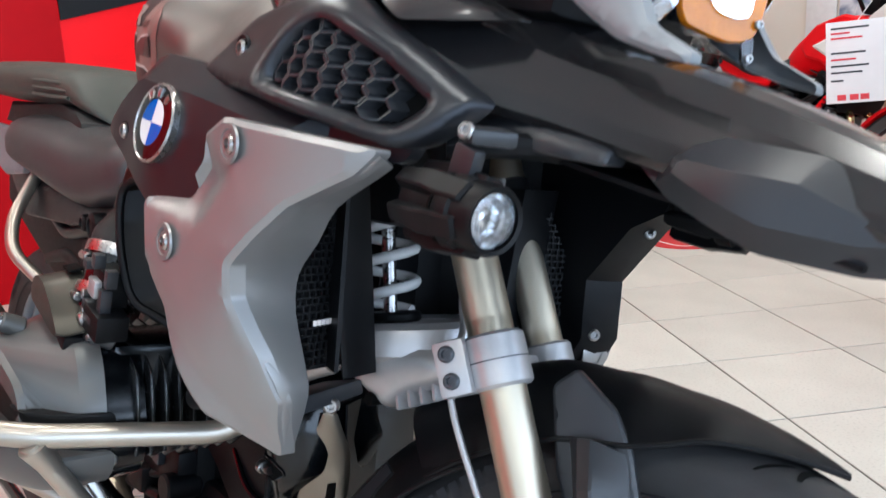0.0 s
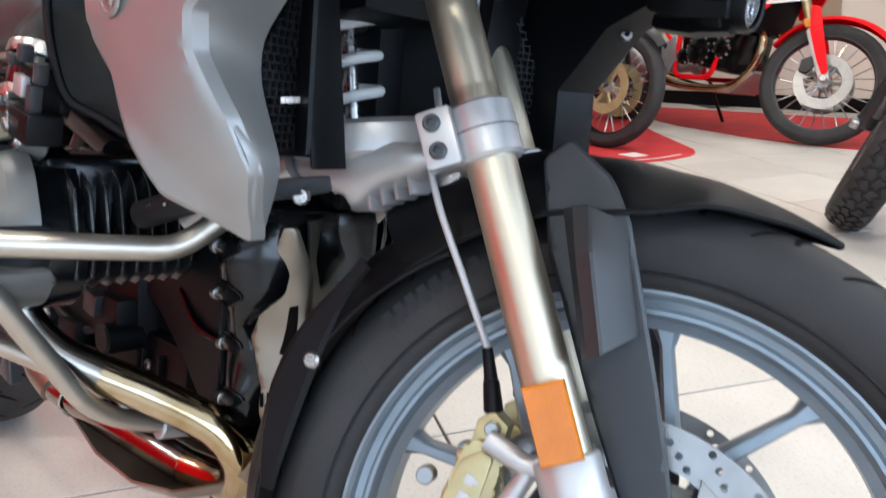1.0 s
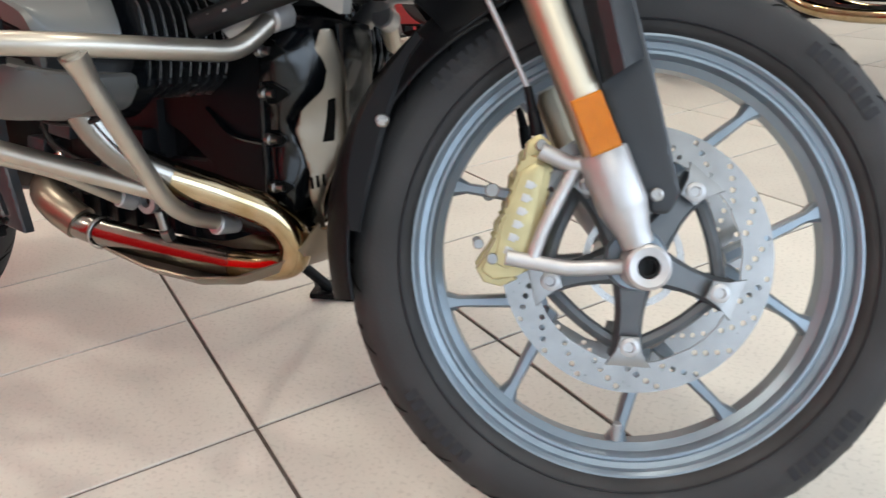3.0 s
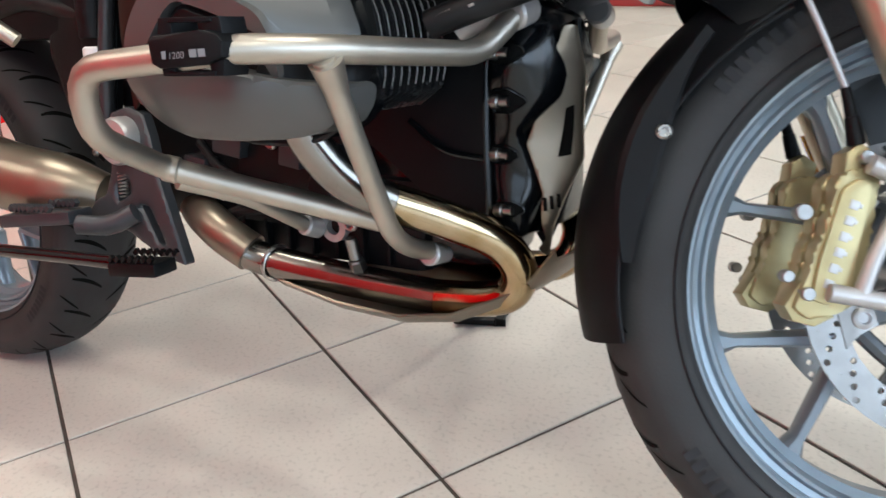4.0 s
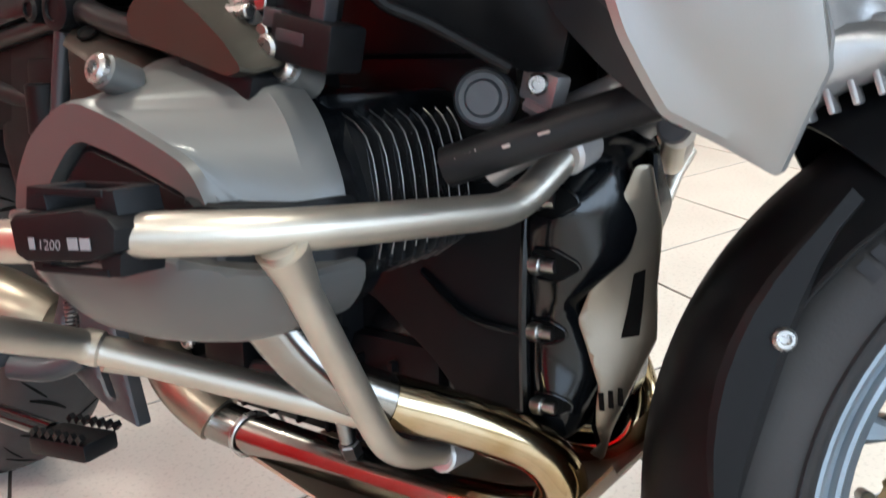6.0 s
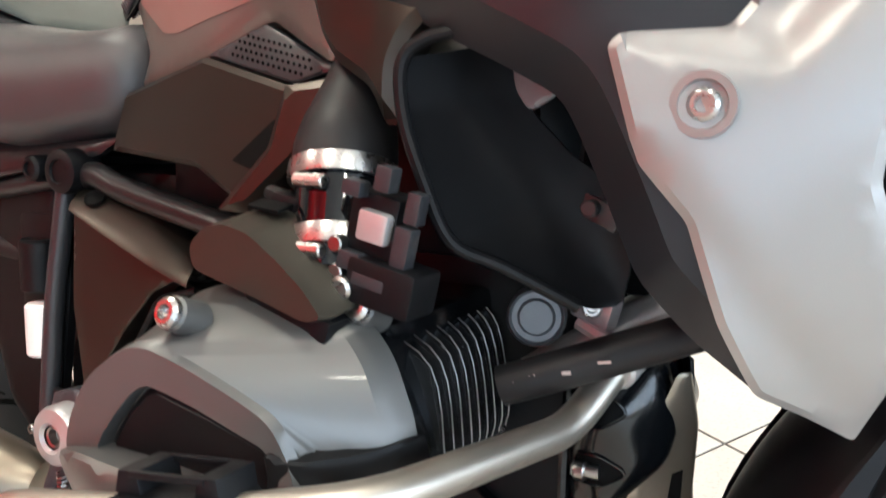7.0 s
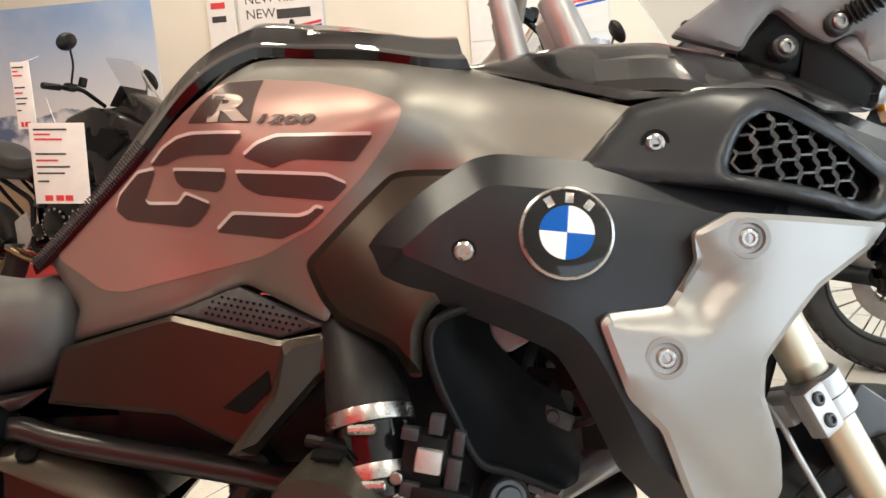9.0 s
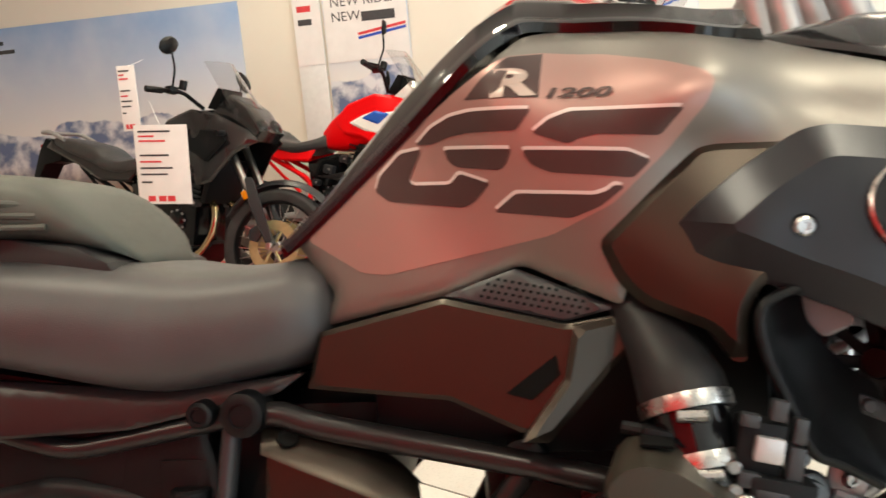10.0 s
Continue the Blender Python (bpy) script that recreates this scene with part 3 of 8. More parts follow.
# clamp bridge over both legs
for sy in (-1, 1):
    bm = bmesh.new()
    cyl(bm, leg_point(0.678, sy * 0.105), leg_point(0.722, sy * 0.105), 0.029, seg=36, bev=0.003)
    bm2 = bmesh.new()
    lathe(bm2, [(0.0285, -0.0006), (0.0294, -0.0006), (0.0294, 0.0006), (0.0285, 0.0006)], leg_point(0.7, sy * 0.105), -FK, 36, wrap=True)
    part("clamp_groove", steered(bm2), STARM, bike)
    part("fork_clamp", steered(bm), ALU, bike, "pale cast aluminium fork clamp")
bm = bmesh.new()
pc = leg_point(0.7, 0)
box(bm, (pc.x - 0.014, -0.02, 0.69), (0.04, 0.14, 0.028), turn(0, -25.5, 0), 0.006)
part("fork_bridge", steered(bm), ALU, bike, "pale cast aluminium fork bridge")
for sy in (-1, 1):
    bm = bmesh.new()
    pc = leg_point(0.7, sy * 0.12)
    box(bm, (pc.x - 0.03, sy * 0.126, 0.686), (0.03, 0.022, 0.05), turn(0, -25.5, 0), 0.004)
    part("clamp_ear", steered(bm), ALU, bike)
    for dz in (-0.012, 0.012):
        bm = bmesh.new()
        q = Vector((pc.x - 0.032 - 0.43 * dz, sy * 0.137, 0.686 + dz * 0.9))
        bolt(bm, q, (0, sy, 0), 0.0075, 0.004, 16)
        part("clamp_screw", steered(bm), STARM, bike)
# fork tops
for sy in (-1, 1):
    bm = bmesh.new()
    cyl(bm, leg_point(0.86, sy * 0.105), leg_point(0.9, sy * 0.105), 0.025, seg=28, bev=0.003)
    part("fork_seal", steered(bm), RUBBER, bike)

# ---- front mudguard ----


def guard(r_out, a0, a1, halfw, drop, n=28, m=14, power=2.4):
    """A curved shell round the front wheel between two angles; halfw(s) and r_out(s) along it."""
    loops = []
    for i in range(n + 1):
        s = i / n
        a = radians(a0 + (a1 - a0) * s)
        u = Vector((math.cos(a), 0, math.sin(a)))
        lp = []
        for j in range(m + 1):
            x = -1 + 2 * j / m
            lp.append(FC + u * (r_out(s) - drop(s) * abs(x) ** power) + RIGHT * (x * halfw(s)))
        loops.append(lp)
    return loops


def shell_of(loops, thick):
    bm = bmesh.new()
    skin(bm, loops, closed=False)
    bmesh.ops.recalc_face_normals(bm, faces=bm.faces)
    bmesh.ops.solidify(bm, geom=list(bm.faces), thickness=thick)
    return bm


fender = new("front_mudguard")
fender.parent = bike
tagged(fender, "matt black front mudguard with side air guides")
def along(s, *knots):
    """A smooth value along s through (s, value) knots."""
    t = np.array([k[0] for k in knots])
    i = max(0, min(len(knots) - 2, int(np.searchsorted(t, s)) - 1))
    (s0, v0), (s1, v1) = knots[i], knots[i + 1]
    u = max(0.0, min(1.0, (s - s0) / (s1 - s0)))
    return v0 + (v1 - v0) * (u if i in (0, len(knots) - 2) else u * u * (3 - 2 * u) * 0.5 + u * 0.5)


def front_r(s):
    return along(s, (0, 0.402), (0.35, 0.394), (0.5, 0.378), (0.66, 0.366), (0.85, 0.358), (1, 0.353))


def front_w(s):
    return along(s, (0, 0.084), (0.3, 0.096), (0.53, 0.105), (0.7, 0.082), (0.88, 0.038), (1, 0.004))


def front_d(s):
    return along(s, (0, 0.078), (0.3, 0.075), (0.53, 0.06), (0.75, 0.028), (1, 0.004))


bm = shell_of(guard(front_r, 134, 68, front_w, front_d, 36, 18, power=2.3), 0.003)
part("front_shell", on_wheel(bm), BLACKPL, fender, "matt black pointed mudguard shell", sharp=50)
bm = shell_of(guard(lambda s: 0.358 + 0.008 * math.sin(math.pi * s) + 0.008 * s, 192, 126, lambda s: 0.07 + 0.018 * s, lambda s: 0.03 + 0.02 * s, power=2.6), 0.003)
part("rear_shell", on_wheel(bm), BLACKPL, fender, "matt black rear mudguard extension", sharp=50)
for which, hw_, r_, d_, a0, a1 in (("rear", lambda s: 0.07 + 0.018 * s, lambda s: 0.358 + 0.008 * math.sin(math.pi * s) + 0.008 * s, lambda s: 0.03 + 0.02 * s, 192, 126), ("front", front_w, front_r, front_d, 134, 68)):
    for sgn in (-1, 1):
        bm = bmesh.new()
        pts = []
        for k in range(25):
            s_ = k / 24
            a_ = radians(a0 + (a1 - a0) * s_)
            pts.append(FC + Vector((math.cos(a_), 0, math.sin(a_))) * (r_(s_) - d_(s_)) + RIGHT * (sgn * hw_(s_)))
        tube(bm, pts, 0.0026, 8, 1, smooth=False)
        part("guard_lip", on_wheel(bm), BLACKPL, fender)
# raised strap from the fork along the rear shell
for sgn in (-1, 1):
    bm = bmesh.new()
    rows_ = []
    for k in range(11):
        s_ = k / 10
        a_ = radians(178 - 40 * s_)
        w_ = 0.007 + 0.012 * math.sin(math.pi * min(1, s_ * 1.15))
        for_u = Vector((math.cos(a_), 0, math.sin(a_)))
        base = FC + for_u * (0.322 + 0.028 * s_) + RIGHT * (sgn * (0.0745 + 0.0145 * s_))
        rows_.append([base - for_u * w_, base - for_u * w_ * 0.7 + RIGHT * sgn * 0.003, base + for_u * w_ * 0.7 + RIGHT * sgn * 0.003, base + for_u * w_])
    skin(bm, rows_, closed=True, caps=True)
    part("guard_strap", on_wheel(bm), BLACKPL, fender, "raised black strap on the mudguard", sharp=25)
# ---- the motorcycle: tank, panels, seat ----


def text_part(name, body, size, origin, along, f, lift, material, parent, slant=0.0, wide=1.0, bold=0.0):
    """Lettering laid on a surface y = f(x, z), running along a direction in x and z."""
    cu = bpy.data.curves.new("lettering", "FONT")
    cu.body, cu.size, cu.offset = body, size, bold
    ob = bpy.data.objects.new("lettering", cu)
    scene.collection.objects.link(ob)
    bpy.context.view_layer.update()
    me = bpy.data.meshes.new_from_object(ob.evaluated_get(bpy.context.evaluated_depsgraph_get()))
    bpy.data.objects.remove(ob)
    ax, az = along
    k = math.hypot(ax, az)
    ax, az = ax / k, az / k
    for v in me.vertices:
        u, w = (v.co.x + slant * v.co.y) * wide, v.co.y
        x, z = origin[0] + u * ax - w * az, origin[1] + u * az + w * ax
        v.co = (x, f(x, z) - lift, z)
    me.name = name
    me.materials.clear()
    me.materials.append(material)
    o = new(name, me)
    o.parent = parent
    return o


def both(name, make, material, parent, label="", sharp=32):
    a = part(name, make, material, parent, label, sharp)
    b = mirrored(a)
    if label:
        tagged(b, label)
    return a, b


# fuel tank
TANKC = [(0.593, -0.11, 0.821), (0.546, -0.075, 0.913), (0.8, -0.172, 1.063), (0.837, -0.158, 1.071), (0.957, -0.224, 1.003), (0.985, -0.22, 1.027), (0.895, -0.197, 0.853), (0.809, -0.16, 0.875),
         (0.733, -0.15, 0.849), (0.971, -0.205, 0.973), (0.879, -0.195, 0.894), (1.04, -0.14, 1.074), (1.138, -0.232, 0.967), (1.179, -0.2, 1.01), (0.863, -0.1, 1.11), (0.726, -0.138, 0.996), (0.77, -0.162, 0.96), (0.66, -0.115, 0.95)]
ftank = surface(TANKC)
tank = new("fuel_tank")
tank.parent = bike
tagged(tank, "dark grey metallic fuel tank with satin brown side decal")
o = [(0.592, 0.822), (0.607, 0.856), (0.558, 0.912), (0.578, 0.936), (0.674, 0.994), (0.754, 1.034), (0.796, 1.076), (0.82, 1.1), (0.856, 1.109), (0.972, 1.085), (1.043, 1.072), (1.112, 1.044), (1.173, 1.02),
     (1.2, 1.01), (1.16, 0.95), (1.061, 0.94), (0.973, 0.94), (0.91, 0.88), (0.898, 0.835), (0.808, 0.876), (0.726, 0.849)]


def tank_relief(x, z):
    # the shoulder crease ahead of the decal and the hollow below it
    d = (z - 1.03) + (x - 1.06) * 0.25
    return 0.006 * math.exp(-((d + 0.03) / 0.014) ** 2) * max(0, min(1, (x - 1.02) / 0.06))


both("tank_side", sheet(o, ftank, 0.01, 0.006, 0.012, 0.012, 0.008, tank_relief), TANK, tank, "dark grey metallic tank side")
o = [(0.575, 0.914), (0.642, 0.876), (0.672, 0.873), (0.747, 0.886), (0.838, 0.902), (0.895, 0.9265), (0.941, 0.967), (0.977, 1.006), (0.984, 1.025), (0.976, 1.034), (0.944, 1.049), (0.894, 1.067), (0.841, 1.0755), (0.804, 1.073), (0.752, 1.045), (0.666, 0.993), (0.603, 0.9515)]
both("side_decal", sheet(o, ftank, 0.0004, 0.0, 0.004, 0.012, 0.008, tank_relief, 0.0008), TANKMAT, tank, "satin brown side decal")
box_o = [(0.7635, 1.0355), (0.7804, 1.052), (0.8074, 1.0724), (0.8403, 1.0741), (0.835, 1.0275)]
both("decal_field", sheet(box_o, ftank, 0.0003, 0, 0.003, 0.01, 0.001, None, 0.0014), DECAL, tank)
STROKES = [
    [(0.7075, 1.001), (0.7251, 1.0154), (0.7463, 1.0228), (0.7676, 1.0238), (0.8276, 1.0174), (0.8119, 0.9995), (0.7667, 1.0042), (0.7457, 1.0039), (0.7268, 0.9994)],
    [(0.6895, 0.9951), (0.7136, 0.9964), (0.6985, 0.9672), (0.7039, 0.9611), (0.743, 0.9579), (0.7536, 0.9674), (0.784, 0.9546), (0.7658, 0.938), (0.7553, 0.9343), (0.6753, 0.9473), (0.6601, 0.959), (0.6652, 0.9743)],
    [(0.7388, 0.9925), (0.8071, 0.9836), (0.8008, 0.9704), (0.7937, 0.9656), (0.7505, 0.9737), (0.7425, 0.9811)],
    [(0.8269, 0.9955), (0.8428, 1.0062), (0.8625, 1.0114), (0.9575, 1.0024), (0.9369, 0.9812), (0.8845, 0.9882), (0.8704, 0.9868), (0.8576, 0.9822)],
    [(0.8178, 0.9815), (0.9103, 0.9706), (0.9287, 0.9612), (0.9132, 0.9475), (0.8414, 0.9586), (0.8248, 0.9673), (0.8193, 0.9751)],
    [(0.7882, 0.9294), (0.8081, 0.9432), (0.8791, 0.9354), (0.8906, 0.9382), (0.8966, 0.943), (0.9055, 0.9403), (0.8835, 0.9246), (0.8578, 0.9163), (0.7883, 0.9271)],
]
for st in STROKES:
    up = [(x - 0.001, z + 0.0034) for x, z in st]
    part("decal_edge", sheet(up, ftank, 0.0002, 0, 0.003, 0.008, 0.003, None, 0.0014), PALE, tank)
    part("decal_stroke", sheet(st, ftank, 0.0002, 0, 0.003, 0.008, 0.004, None, 0.002), DECAL, tank)
text_part("decal_letter", "R", 0.036, (0.7875, 1.0345), (1, -0.07), ftank, 0.0024, LETTER, tank, 0.08, 1.85, 0.0017)
text_part("decal_number", "1200", 0.0128, (0.8365, 1.0272), (1, -0.1), ftank, 0.0024, DECAL, tank, 0.25, 2.35, 0.0004)
# glossy black spine over the tank
edge = [(0.545, 0.9), (0.578, 0.921), (0.674, 0.994), (0.744, 1.0485), (0.784, 1.08), (0.811, 1.1016), (0.836, 1.1105), (0.911, 1.0985), (0.994, 1.0765), (1.043, 1.074)]
loops = []
for v in spline([(x, 0, z) for x, z in edge], 4):
    x, z = v.x, v.z
    ye = ftank(x, z)
    k = min(1, (x - 0.5) / 0.2)
    half = [(x, ye - 0.003, z - 0.004), (x - 0.003, ye - 0.004, z + 0.006), (x - 0.006, ye * 0.97, z + 0.012), (x - 0.009 * k, ye * 0.9, z + 0.016 * k), (x - 0.012 * k, ye * 0.82, z + 0.032 * k), (x - 0.016, ye * 0.5, z + 0.047 * k), (x - 0.018, 0.0, z + 0.055 * k)]
    loops.append(half + [(a, -b, c) for a, b, c in half[-2::-1]])
bm = shell_of(loops, 0.004)
part("tank_spine", bm, GLOSS, tank, "gloss black tank spine", sharp=40)
bm = bmesh.new()
for k in range(52):
    s = k / 51
    x, z = 0.553 + 0.15 * s, 0.902 + 0.115 * s
    ye = ftank(x, z)
    box(bm, (x - 0.005, ye - 0.0035, z + 0.006), (0.0013, 0.003, 0.013), turn(0, -35, 0))
part("spine_rib", bm, GREYPL, tank, "fine dark ribs along the tank edge")

# silver side shield
SILC = [(1.393, -0.209, 0.895), (1.22, -0.267, 0.897), (1.25, -0.265, 0.913), (1.138, -0.288, 0.834), (1.189, -0.283, 0.802), (1.263, -0.262, 0.892), (1.214, -0.256, 0.647), (1.25, -0.21, 0.612), (1.183, -0.285, 0.746), (1.271, -0.264, 0.802)]
fsil = surface(SILC)
CREASE = [(1.391, 0.893), (1.3747, 0.876), (1.323, 0.847), (1.295, 0.8195), (1.2715, 0.793), (1.269, 0.765), (1.285, 0.717), (1.29, 0.675)]
o = [(1.251, 0.914), (1.32, 0.906), (1.391, 0.897)] + CREASE + [(1.266, 0.616), (1.24, 0.636), (1.218, 0.65), (1.2, 0.69), (1.183, 0.743), (1.158, 0.772), (1.139, 0.832), (1.146, 0.839), (1.195, 0.841), (1.221, 0.876), (1.22, 0.899)]
RIDGE = [(1.2235, 0.8965), (1.268, 0.866), (1.2299, 0.819), (1.221, 0.816), (1.15, 0.8285)]
HOLLOW = RIDGE + [(1.146, 0.84), (1.195, 0.842), (1.222, 0.876)]


def silver_relief(x, z):
    # the faceted hollow behind the upper screw, and a soft crease down the shield
    y = 0.0
    if inside(x, z, HOLLOW):
        near = min(math.hypot(x - a[0] - t * (b[0] - a[0]), z - a[1] - t * (b[1] - a[1])) for a, b in zip(RIDGE, RIDGE[1:]) for t in (0, 0.125, 0.25, 0.375, 0.5, 0.625, 0.75, 0.875, 1))
        y += min(0.011, 0.5 * max(0.0, near - 0.001))
    d = (x - 1.15) * 0.62 - (0.79 - z) * 0.45
    y += 0.003 * math.exp(-(d / 0.01) ** 2) * (1 if z < 0.78 else 0.0)
    return y


both("side_shield", sheet(o, fsil, 0.014, 0.003, 0.005, 0.009, 0.004, silver_relief, 0.003, crisp=True, folds=[RIDGE]), SILVER, bike, "satin silver side shield", sharp=24)
# its forward flank, turning in towards the radiator
inner = [(1.382, 0.884), (1.367, 0.876), (1.308, 0.846), (1.28, 0.812), (1.251, 0.78), (1.25, 0.745), (1.272, 0.702), (1.281, 0.675), (1.262, 0.622)]
loops = []
for a, b in zip(CREASE + [(1.266, 0.618)], inner):
    p0, p1 = Vector((a[0] - 0.001, fsil(*a) + 0.003, a[1])), Vector((b[0], -0.186, b[1]))
    loops.append([p0, p0.lerp(p1, 0.12) + Vector((0.002, 0, 0)), p0.lerp(p1, 0.5) + Vector((0.002, 0, 0)), p1])
loops = list(zip(*[spline([lp[k] for lp in loops], 3) for k in range(4)]))
both("shield_flank", shell_of(loops, 0.003), SILVER, bike, "satin silver inner flank of the shield", sharp=50)
SC = [(1.263, -0.262, 0.892), (1.189, -0.283, 0.802)]
for p in SC:
    y = fsil(p[0], p[2]) + silver_relief(p[0], p[2]) - 0.0045
    bm = bmesh.new()
    lathe(bm, [(0.017, -0.001), (0.0165, 0.0012), (0.0125, 0.0012), (0.0115, -0.003), (0.0001, -0.003)], (p[0], y, p[2]), RIGHT, 32)
    part("screw_recess", bm, SILVER, bike)
    screw((p[0], y + 0.003, p[2]), RIGHT, bike, BRIGHT, 0.0085, 0.005)

# satin black side panel with the emblem
BLKC = [(0.936, -0.236, 0.894), (0.975, -0.268, 0.897), (1.053, -0.262, 0.972), (1.118, -0.272, 0.905), (1.034, -0.272, 0.896), (1.2, -0.242, 0.965), (1.261, -0.236, 0.95), (1.408, -0.2, 0.915), (1.155, -0.274, 0.716), (1.216, -0.254, 0.655), (1.138, -0.28, 0.834), (1.018, -0.272, 0.85), (1.24, -0.25, 0.9)]
fblk = surface(BLKC)
o = [(0.936, 0.894), (0.956, 0.916), (0.999, 0.949), (1.043, 0.974), (1.065, 0.977), (1.17, 0.961), (1.263, 0.939), (1.4, 0.906), (1.392, 0.888), (1.31, 0.885), (1.26, 0.86), (1.235, 0.82), (1.225, 0.78), (1.23, 0.74), (1.24, 0.69), (1.24, 0.65), (1.22, 0.64), (1.18, 0.672),
     (1.15, 0.705), (1.134, 0.745), (1.116, 0.785), (1.104, 0.807), (1.067, 0.826), (1.022, 0.846), (0.964, 0.875), (0.942, 0.882)]


def black_relief(x, z):
    # the field round the emblem lies a little below its border and steps at the front
    d = (x - 1.13) * 0.75 + (0.9 - z) * 0.66
    return 0.005 / (1 + math.exp(-(d - 0.03) / 0.012))


both("side_panel", sheet(o, fblk, 0.012, 0.02, 0.028, 0.01, 0.012, black_relief, crisp=True), SATIN, bike, "satin black side panel", sharp=16)
# emblem: plain coloured shapes
ec = Vector((1.118, fblk(1.118, 0.905), 0.905))
en = Vector((fblk(1.128, 0.905) - fblk(1.108, 0.905), -0.02, fblk(1.118, 0.915) - fblk(1.118, 0.895))).normalized()
emblem = new("round_emblem")
emblem.parent = bike
tagged(emblem, "round black emblem with blue and white quarters")
bm = bmesh.new()
lathe(bm, [(0.038, -0.006), (0.0385, 0.003), (0.0365, 0.0045), (0.0355, 0.003)], ec, en, 56)
part("emblem_rim", bm, BRIGHT, emblem)
bm = bmesh.new()
lathe(bm, [(0.0358, 0.0032), (0.03, 0.0042), (0.0225, 0.0046), (0.0225, 0.003)], ec, en, 56)
part("emblem_ring", bm, GLOSS, emblem)
ea = (Vector((1, 0, 0)) - en * en.x).normalized()
eb = ea.cross(en) if ea.cross(en).z > 0 else -ea.cross(en)
tilt = radians(8)
ea, eb = ea * math.cos(tilt) - eb * math.sin(tilt), eb * math.cos(tilt) + ea * math.sin(tilt)
for q in range(4):
    bm = bmesh.new()
    rows = []
    for r in (0.0, 0.012, 0.0223):
        rows.append([ec + en * (0.0052 - r * 0.02) + (ea * math.cos(a) + eb * math.sin(a)) * max(r, 0.0002) for a in [math.pi / 2 * (q + k / 8) for k in range(9)]])
    skin(bm, rows, closed=False)
    part("emblem_quarter", bm, (WHITEN, BLUE)[q % 2], emblem)
for a in (56, 90, 124):
    bm = bmesh.new()
    d = ea * math.cos(radians(a)) + eb * math.sin(radians(a))
    t = ea * -math.sin(radians(a)) + eb * math.cos(radians(a))
    box(bm, ec + en * 0.0044 + d * 0.0288, (0.0085, 0.0065, 0.0012), Matrix((d, t, en)).transposed(), 0.0005)
    part("emblem_bar", bm, BRIGHT, emblem)
y = fblk(1.034, 0.896)
bm = bmesh.new()
lathe(bm, [(0.0105, 0.0), (0.01, 0.0008), (0.0085, 0.0), (0.0085, -0.002)], (1.034, y, 0.896), RIGHT, 28)
part("screw_recess", bm, BLACKPL, bike)
screw((1.034, y + 0.001, 0.896), RIGHT, bike, BRIGHT, 0.008, 0.005)

# inner bracket panel behind the side panel
INNC = [(0.879, -0.19, 0.894), (0.971, -0.197, 0.973), (0.9, -0.2, 0.83), (0.96, -0.235, 0.8), (1.0, -0.25, 0.83), (0.936, -0.212, 0.894), (1.034, -0.235, 0.72), (1.06, -0.21, 0.968)]
o = [(0.879, 0.893), (0.966, 0.972), (0.983, 0.974), (1.08, 0.968), (1.07, 0.88), (1.005, 0.852), (0.992, 0.83), (0.99, 0.79), (0.98, 0.79), (0.965, 0.815), (0.915, 0.836), (0.895, 0.856)]
both("inner_panel", sheet(o, INNC, 0.03, 0.007, 0.009, 0.01, 0.01, None, 0.012, crisp=True), BRONZE, bike, "satin dark inner panel", sharp=20)
# air guide with a grey rim
AIRC = [(1.0, -0.26, 0.832), (1.06, -0.245, 0.85), (1.034, -0.255, 0.72), (1.11, -0.2, 0.675), (1.16, -0.23, 0.7), (1.12, -0.225, 0.8)]
o = [(1.0, 0.832), (1.045, 0.848), (1.06, 0.8), (1.085, 0.772), (1.11, 0.755), (1.125, 0.7), (1.12, 0.672), (1.105, 0.672), (1.036, 0.716), (1.0, 0.8)]


def bowl(x, z):
    d = edge_distance(x, z, [(1.0, 0.84), (1.0, 0.8), (1.036, 0.716), (1.105, 0.67), (1.036, 0.7155), (0.9995, 0.8)])
    return 0.055 * (1 - math.exp(-d / 0.022))


both("air_guide", sheet(o, AIRC, 0.004, 0.0, 0.006, 0.01, 0.006, bowl), BLACKPL, bike, "black moulded air guide")
bm = bmesh.new()
fair = surface(AIRC)
tube(bm, [(x, fair(x, z) - 0.001, z) for x, z in ((1.05, 0.85), (1.015, 0.843), (1.0, 0.828), (1.003, 0.795), (1.018, 0.755), (1.034, 0.718), (1.06, 0.702), (1.1, 0.675))], 0.0045, 10)
both("air_guide_rim", bm, BLACKPL, bike)
a = sheet([(1.045, 0.848), (1.08, 0.842), (1.085, 0.812), (1.062, 0.8), (1.05, 0.815)], lambda x, z: -0.205 - (x - 1.06) * 0.3, 0.004, 0.002, 0.003, 0.008, 0.006)
# pale plastic here puts the light from behind the fin into its colour
both("air_fin", a, CARRIER, bike, "air deflector fin, coloured pale to stand for light from behind")
